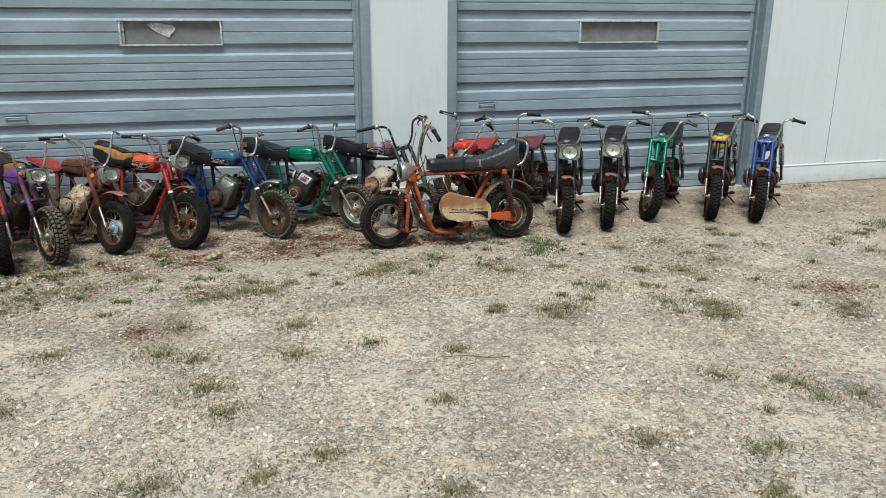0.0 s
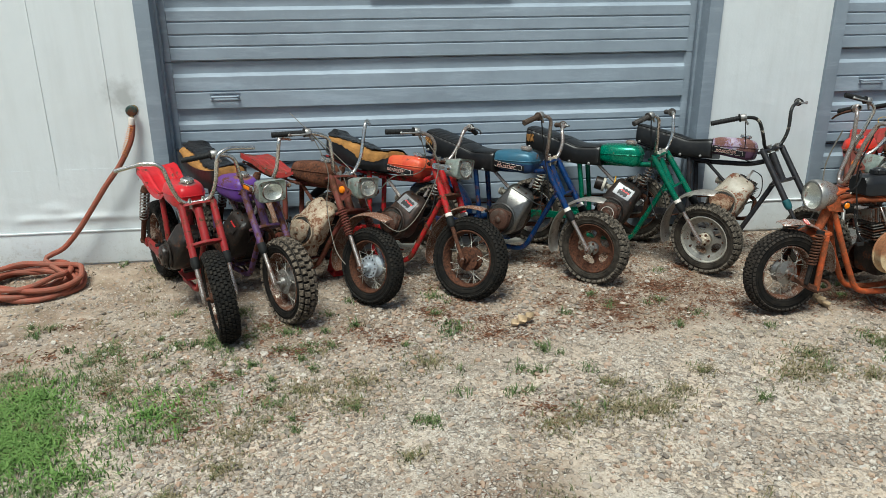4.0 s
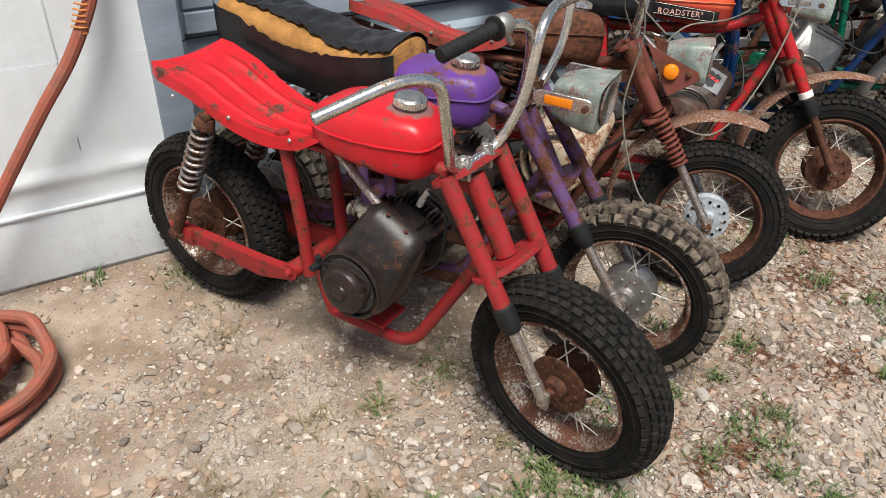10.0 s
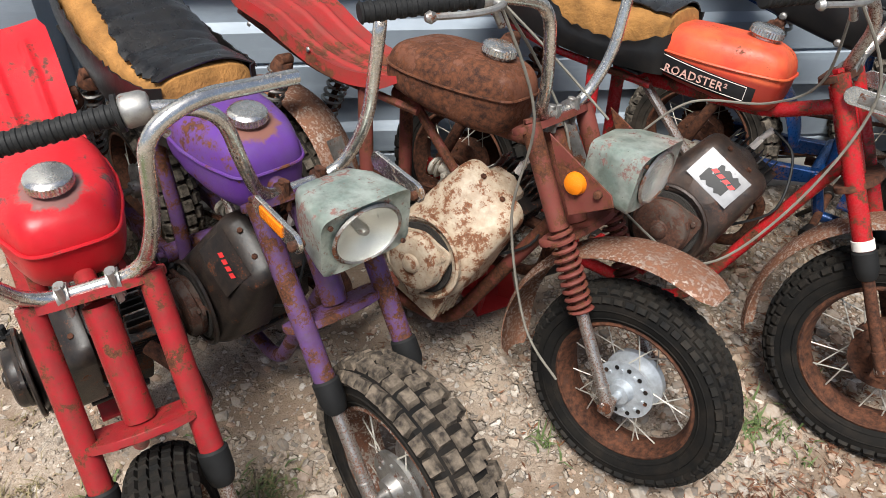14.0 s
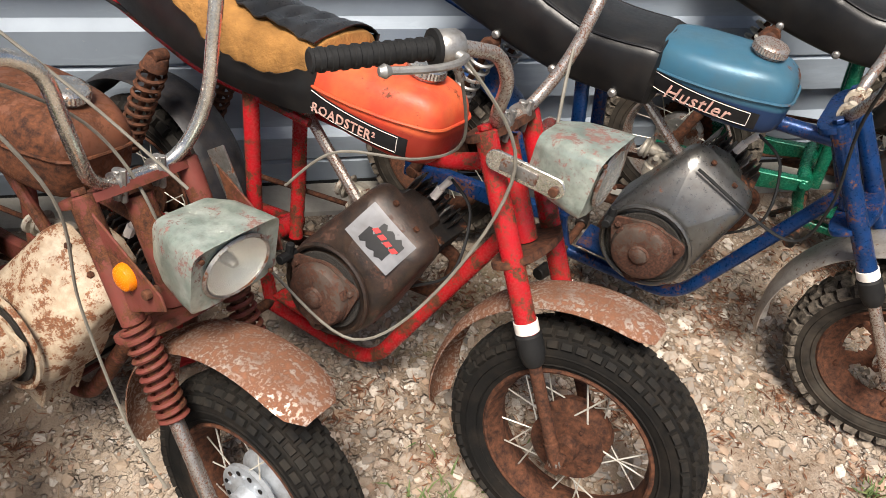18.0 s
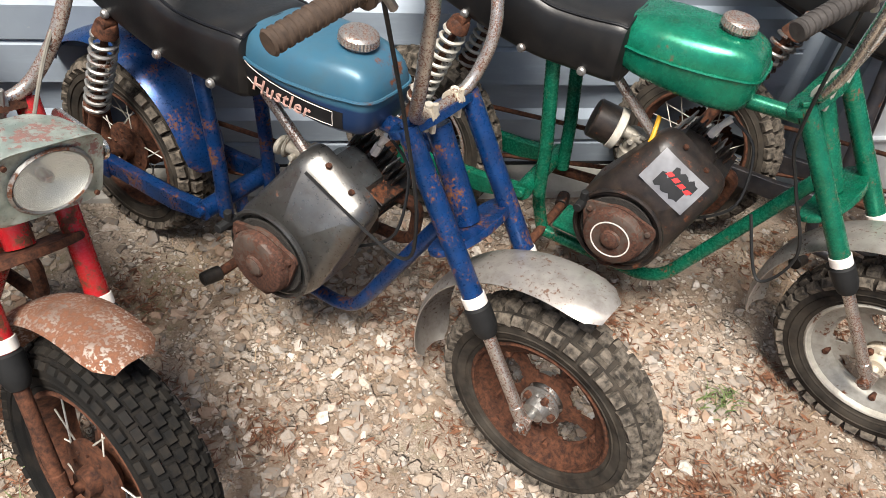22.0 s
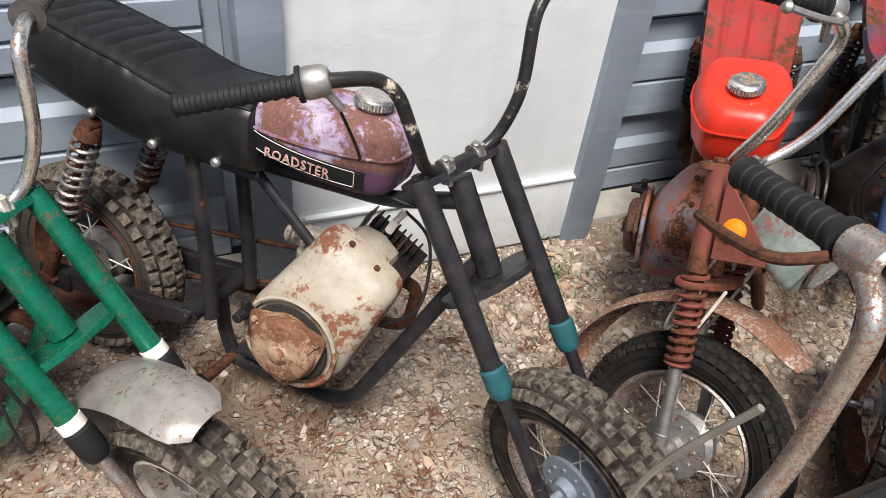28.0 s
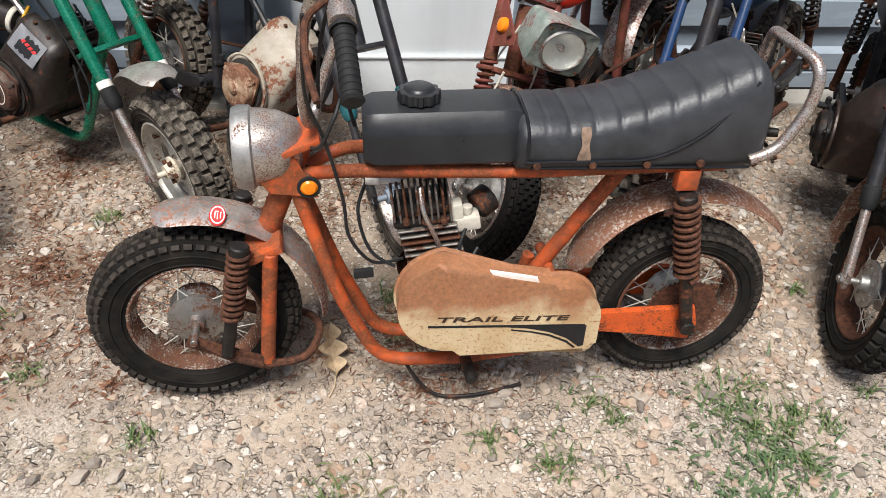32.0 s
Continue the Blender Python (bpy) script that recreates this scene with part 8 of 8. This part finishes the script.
def stuff_mesh(name, V, F, mat, label, category):
    """One joined mesh of triangles."""
    me = bpy.data.meshes.new(name)
    me.vertices.add(len(V))
    me.vertices.foreach_set("co", V.ravel())
    me.loops.add(F.size)
    me.loops.foreach_set("vertex_index", F.ravel())
    me.polygons.add(len(F))
    me.polygons.foreach_set("loop_start", np.arange(0, F.size, 3))
    me.update(calc_edges=True)
    me.validate()
    me.shade_flat()
    me.materials.append(mat)
    return tagged(new(name, me), label, category, "", "stuff")


def join(name, items, label, category, mat, flat=(0.40, 0.80)):
    A = np.array(items)
    Z = np.array([ground_height(x, y) for x, y, s in items])
    kind = npr.randint(len(ROCKS), size=len(A))
    VV, FF, base = [], [], 0
    for k, (V, F) in enumerate(ROCKS):
        q = A[kind == k]
        n = len(q)
        a, tx, ty = npr.uniform(0, 6.28, n), npr.uniform(-0.3, 0.3, n), npr.uniform(-0.3, 0.3, n)
        sz = np.stack([q[:, 2] * npr.uniform(0.85, 1.35, n), q[:, 2] * npr.uniform(0.6, 1.0, n), q[:, 2] * npr.uniform(*flat, n)], 1)
        P = V[None] * sz[:, None]
        P = np.stack([P[..., 0], P[..., 1], P[..., 2] + P[..., 0] * tx[:, None] + P[..., 1] * ty[:, None]], 2)
        c, s = np.cos(a)[:, None], np.sin(a)[:, None]
        P = np.stack([P[..., 0] * c - P[..., 1] * s + q[:, :1], P[..., 0] * s + P[..., 1] * c + q[:, 1:2], P[..., 2] + (Z[kind == k] + q[:, 2] * npr.uniform(-0.12, 0.14, n))[:, None]], 2)
        VV.append(P.reshape(-1, 3))
        FF.append((F[None] + base + (np.arange(n) * len(V))[:, None, None]).reshape(-1, 3))
        base += n * len(V)
    return stuff_mesh(name, np.concatenate(VV), np.concatenate(FF), mat, label, category)


join("gravel", scatter(34000, -3.4, 4.2, 5.0, 7.79, 0.009, 0.040, 0.06, 2.6), "crushed grey and tan stones in front of the doors", "gravel", STONE)
join("gravel", scatter(42000, -5.5, 8.2, 0.9, 5.0, 0.011, 0.036, 0.10, 2.6), "pale crushed stones across the yard", "gravel", PALE_STONE)
join("gravel", scatter(5000, 4.2, 9.5, 4.9, 7.79, 0.010, 0.038, -0.1, 2.4), "crushed stones by the far wall", "gravel", STONE)
join("gravel", scatter(34000, -3.4, 3.6, 5.0, 7.79, 0.004, 0.011, -0.5, 1.4), "fine grit between the stones", "gravel", STONE)
join("gravel", scatter(15000, -3.6, -0.9, 4.9, 7.2, 0.004, 0.024, -0.9, 2.4), "small loose stones on the bare sand beside the wall", "gravel", STONE)
for x, y, s in scatter(300, -3.0, 3.2, 5.8, 7.2, 0.026, 0.048, -0.1, 1.8):
    key = npr.randint(8)
    me = SHARED.get("stone_%d" % key)
    if me is None:
        V, F = rock_template(40 + key, 16)
        me = SHARED["stone_%d" % key] = bpy.data.meshes.new("stone")
        me.from_pydata((V * np.array([1.15, 0.85, 0.55])).tolist(), [], F.tolist())
        me.materials.append(STONE)
    ob = new("stone", me)
    ob.parent = ground
    ob.matrix_basis = pose(x, y, ground_height(x, y) + s * 0.13, npr.uniform(-14, 14), npr.uniform(-14, 14), npr.uniform(0, 360)) @ Matrix.Scale(s, 4)


def blades(name, spots, label, category, mat, high, wide, count, lean):
    V, F = [], []
    for x, y, rad in spots:
        for _ in range(int(count * min(2.2, 0.15 + rad / 0.11) * npr.uniform(0.6, 1.3))):
            a, rr = npr.uniform(0, 6.28), rad * 0.75 * abs(npr.normal())
            px, py = x + rr * math.cos(a), y + rr * math.sin(a)
            h, w, t, l = high * npr.uniform(0.4, 1.2), wide * npr.uniform(0.7, 1.3), npr.uniform(0, 6.28), lean * npr.uniform(0.3, 1.3)
            dx, dy, ux, uy = math.cos(t), math.sin(t), -math.sin(t), math.cos(t)
            b0, z0 = len(V), ground_height(px, py)
            for f, k in ((0, 1.0), (0.5, 0.8)):
                q = l * h * f * f
                V += [(px + dx * q - ux * w * k, py + dy * q - uy * w * k, z0 + h * f), (px + dx * q + ux * w * k, py + dy * q + uy * w * k, z0 + h * f)]
            V.append((px + dx * l * h, py + dy * l * h, z0 + h * (1 - 0.4 * min(1, l))))
            F += [(b0, b0 + 1, b0 + 3, b0 + 2), (b0 + 2, b0 + 3, b0 + 4)]
    me = bpy.data.meshes.new(name)
    me.from_pydata(V, [], F)
    me.materials.append(mat)
    return tagged(new(name, me), label, category, "", "stuff")


def leaf_mat(name, a, b_):
    m = bpy.data.materials.new(name)
    nt, nn, bsdf = nodes_of(m)
    geo = nt.nodes.new("ShaderNodeNewGeometry")
    nt.links.new(mix(nt, geo.outputs["Random Per Island"], a, b_), bsdf.inputs["Base Color"])
    bsdf.inputs["Roughness"].default_value = 0.65
    return m


OLIVE = leaf_mat("olive_weeds", (0.060, 0.075, 0.024), (0.14, 0.15, 0.055))
DEAD = leaf_mat("withered_weeds", (0.14, 0.115, 0.055), (0.26, 0.21, 0.11))
GRASS, STRAW, LITTER = leaf_mat("weed_green", (0.050, 0.090, 0.022), (0.135, 0.170, 0.060)), leaf_mat("dry_straw", (0.22, 0.15, 0.085), (0.37, 0.27, 0.16)), leaf_mat("brown_litter", (0.095, 0.040, 0.022), (0.245, 0.108, 0.055))
weedy = [(-2.2, 5.95, 0.30), (-2.5, 5.75, 0.30), (-2.0, 5.6, 0.2), (-2.8, 5.5, 0.35), (-3.2, 4.9, 0.32), (-1.7, 4.9, 0.22), (-2.3, 5.1, 0.22), (-3.7, 5.6, 0.3), (-2.45, 6.3, 0.10), (-2.35, 6.45, 0.08), (-0.56, 6.90, 0.09), (-0.5, 6.45, 0.09), (0.95, 7.10, 0.05), (2.66, 5.94, 0.16), (2.74, 6.28, 0.13), (2.85, 6.2, 0.10),
         (-0.62, 6.9, 0.06), (0.15, 6.55, 0.05), (-1.2, 6.35, 0.06), (1.25, 5.9, 0.06), (1.7, 6.05, 0.08), (0.9, 6.45, 0.06), (2.25, 7.65, 0.09), (6.9, 7.6, 0.15), (-2.33, 7.66, 0.09), (-2.2, 7.6, 0.08), (-2.6, 7.74, 0.05), (-1.75, 6.45, 0.05), (-2.0, 6.42, 0.05)]
far_weeds = [(npr.uniform(-4.5, 7.5), npr.uniform(1.2, 6.2), npr.uniform(0.04, 0.20)) for _ in range(150)] + [(npr.uniform(2.2, 7.0), npr.uniform(2.6, 6.0), npr.uniform(0.04, 0.17)) for _ in range(70)]
weedy += [(npr.uniform(-4.6, -1.7), npr.uniform(4.5, 6.2), npr.uniform(0.08, 0.25)) for _ in range(40)]
lawn = [(-2.75 + 0.40 * npr.normal(), 5.70 + 0.22 * npr.normal(), npr.uniform(0.10, 0.26)) for _ in range(34)] + [(-3.3 + 0.5 * npr.normal(), 4.9 + 0.25 * npr.normal(), npr.uniform(0.08, 0.2)) for _ in range(20)]
clover = [(2.70, 6.0, 0.20), (2.80, 6.12, 0.16), (2.62, 5.90, 0.14), (2.72, 6.25, 0.12), (-2.42, 6.35, 0.07), (-0.55, 6.42, 0.08)]
weedy += [(npr.uniform(-2.9, 3.2), npr.uniform(5.5, 6.95), npr.uniform(0.015, 0.06)) for _ in range(80)]
weedy += [(npr.uniform(-2.1, -1.2), npr.uniform(5.95, 6.6), npr.uniform(0.02, 0.05)) for _ in range(22)]
blades("weeds", weedy, "low green weeds and grass among the stones", "weeds", GRASS, 0.042, 0.0026, 75, 1.1)
sparse = [(npr.uniform(-3.0, -1.2), npr.uniform(5.5, 6.9), npr.uniform(0.03, 0.11)) for _ in range(60)]
blades("weeds", sparse[:34], "small green weeds on the bare sand", "weeds", GRASS, 0.028, 0.0030, 70, 1.4)
blades("dry_grass", sparse + [(-2.28, 7.1, 0.10), (-2.34, 7.3, 0.12), (-2.25, 7.45, 0.10)], "withered grass stems on the bare sand", "dry grass", DEAD, 0.030, 0.0016, 70, 1.5)
blades("weeds", lawn, "patch of bright green grass on the gravel", "weeds", leaf_mat("bright_grass", (0.070, 0.150, 0.022), (0.15, 0.25, 0.055)), 0.050, 0.0036, 170, 1.3)
blades("weeds", clover, "broad-leaved green weeds among the stones", "weeds", leaf_mat("broad_leaf_green", (0.045, 0.085, 0.030), (0.115, 0.155, 0.070)), 0.024, 0.0042, 85, 1.7)
blades("weeds", far_weeds, "sparse low weeds across the yard", "weeds", OLIVE, 0.030, 0.0028, 60, 1.2)
blades("dry_grass", far_weeds + [(x + 0.05, y, r) for x, y, r in far_weeds[:140]], "dry dead grass tufts across the yard", "dry grass", DEAD, 0.035, 0.0022, 75, 1.5)
blades("dry_grass", [(npr.uniform(-2.6, 3.2), npr.uniform(6.4, 7.7), 0.16) for _ in range(55)] + [(1.0, 6.9, 0.2), (-0.6, 6.75, 0.15)], "dry straw lying under the mini bikes", "dry grass", STRAW, 0.030, 0.0010, 16, 1.8)


def litter(spots, n):
    V, F = [], []
    for x, y, rad in spots:
        for _ in range(int(n * (rad / 0.2) ** 2)):
            a, rr = npr.uniform(0, 6.28), rad * abs(npr.normal()) * 0.6
            px, py, t, s = x + rr * math.cos(a), y + 0.8 * rr * math.sin(a), npr.uniform(0, 6.28), npr.uniform(0.004, 0.015)
            wdt = s * npr.uniform(0.04, 0.16)
            z = ground_height(px, py) + npr.uniform(0.003, 0.012)
            dx, dy = math.cos(t), math.sin(t)
            k = npr.uniform(-0.4, 0.4) * s
            b0 = len(V)
            V += [(px - dx * s, py - dy * s, z), (px - dy * wdt, py + dx * wdt, z + k + 0.002), (px + dx * s, py + dy * s, z + abs(k)), (px + dy * wdt, py - dx * wdt, z - k * 0.3)]
            F.append((b0, b0 + 1, b0 + 2, b0 + 3))
    me = bpy.data.meshes.new("leaf_litter")
    me.from_pydata(V, [], F)
    me.materials.append(LITTER)
    return tagged(new("leaf_litter", me), "brown needles and crumbled leaves between the stones", "leaf litter", "", "stuff")


litter([(npr.uniform(-1.6, 3.0), npr.uniform(6.25, 7.7), npr.uniform(0.10, 0.24)) for _ in range(120)] + [(-1.04, 6.52, 0.24), (-0.9, 6.40, 0.16), (-0.35, 6.35, 0.25), (0.8, 6.9, 0.28), (-0.2, 5.6, 0.3), (-0.6, 4.93, 0.35), (4.5, 4.4, 0.4), (0.3, 6.6, 0.2), (0.55, 6.75, 0.25), (0.45, 6.45, 0.22), (-1.5, 6.3, 0.2), (1.25, 6.7, 0.2)] + [(npr.uniform(-3.0, -1.3), npr.uniform(5.4, 6.8), npr.uniform(0.08, 0.22)) for _ in range(26)], 300)

LEAF = plain("tan_dead_leaf", (0.44, 0.33, 0.21), 0.8, 0, 0.3, 40, 0.4)
for x, y, a in ((-0.13, 6.460, 20), (1.68, 6.49, 100)):
    lf = thing("dead_leaf", "curled tan dead leaf on the gravel", "leaf", at(x, y, ground_height(x, y) + 0.012, 8, -6, a), "dead leaves")
    rows = []
    for i in range(25):
        t = i / 24
        h = 0.040 * (0.22 + 0.78 * abs(math.sin(3 * math.pi * t))) * math.sin(math.pi * min(1, 0.06 + 0.92 * t)) ** 0.6
        rows.append([(0.15 * (t - 0.5), h * u, 0.022 * u * u * (1 + t) + 0.02 * (t - 0.5) ** 2) for u in (-1, -0.5, 0, 0.5, 1)])
    part("blade", sheet(bmesh.new(), rows, 0.0004), LEAF, lf)
    part("stalk", tube(bmesh.new(), [(-0.07, 0, 0.004), (-0.11, 0.010, 0.008), (-0.14, 0.03, 0.006)], 0.0018, 5), LEAF, lf)

TWIG = plain("grey_brown_twig", (0.16, 0.115, 0.08), 0.9, 0, 0.4, 60, 0.5)
for x, y, a, l in ((1.42, 3.96, -15, 0.42),):
    tw = thing("twig", "thin dry brown twig lying on the gravel", "twig", at(x, y, ground_height(x, y) + 0.014, 0, 0, a), "dry twigs")
    part("stem", tube(bmesh.new(), spline([(-l / 2, 0, 0), (-l / 6, 0.02 * l, 0.006), (l / 5, -0.03 * l, 0.004), (l / 2, 0.03 * l, 0)]), 0.0032, 6), TWIG, tw)
    part("side_shoot", tube(bmesh.new(), [(l / 6, -0.02 * l, 0.004), (l / 3.2, 0.07 * l, 0.012)], 0.0018, 5), TWIG, tw)
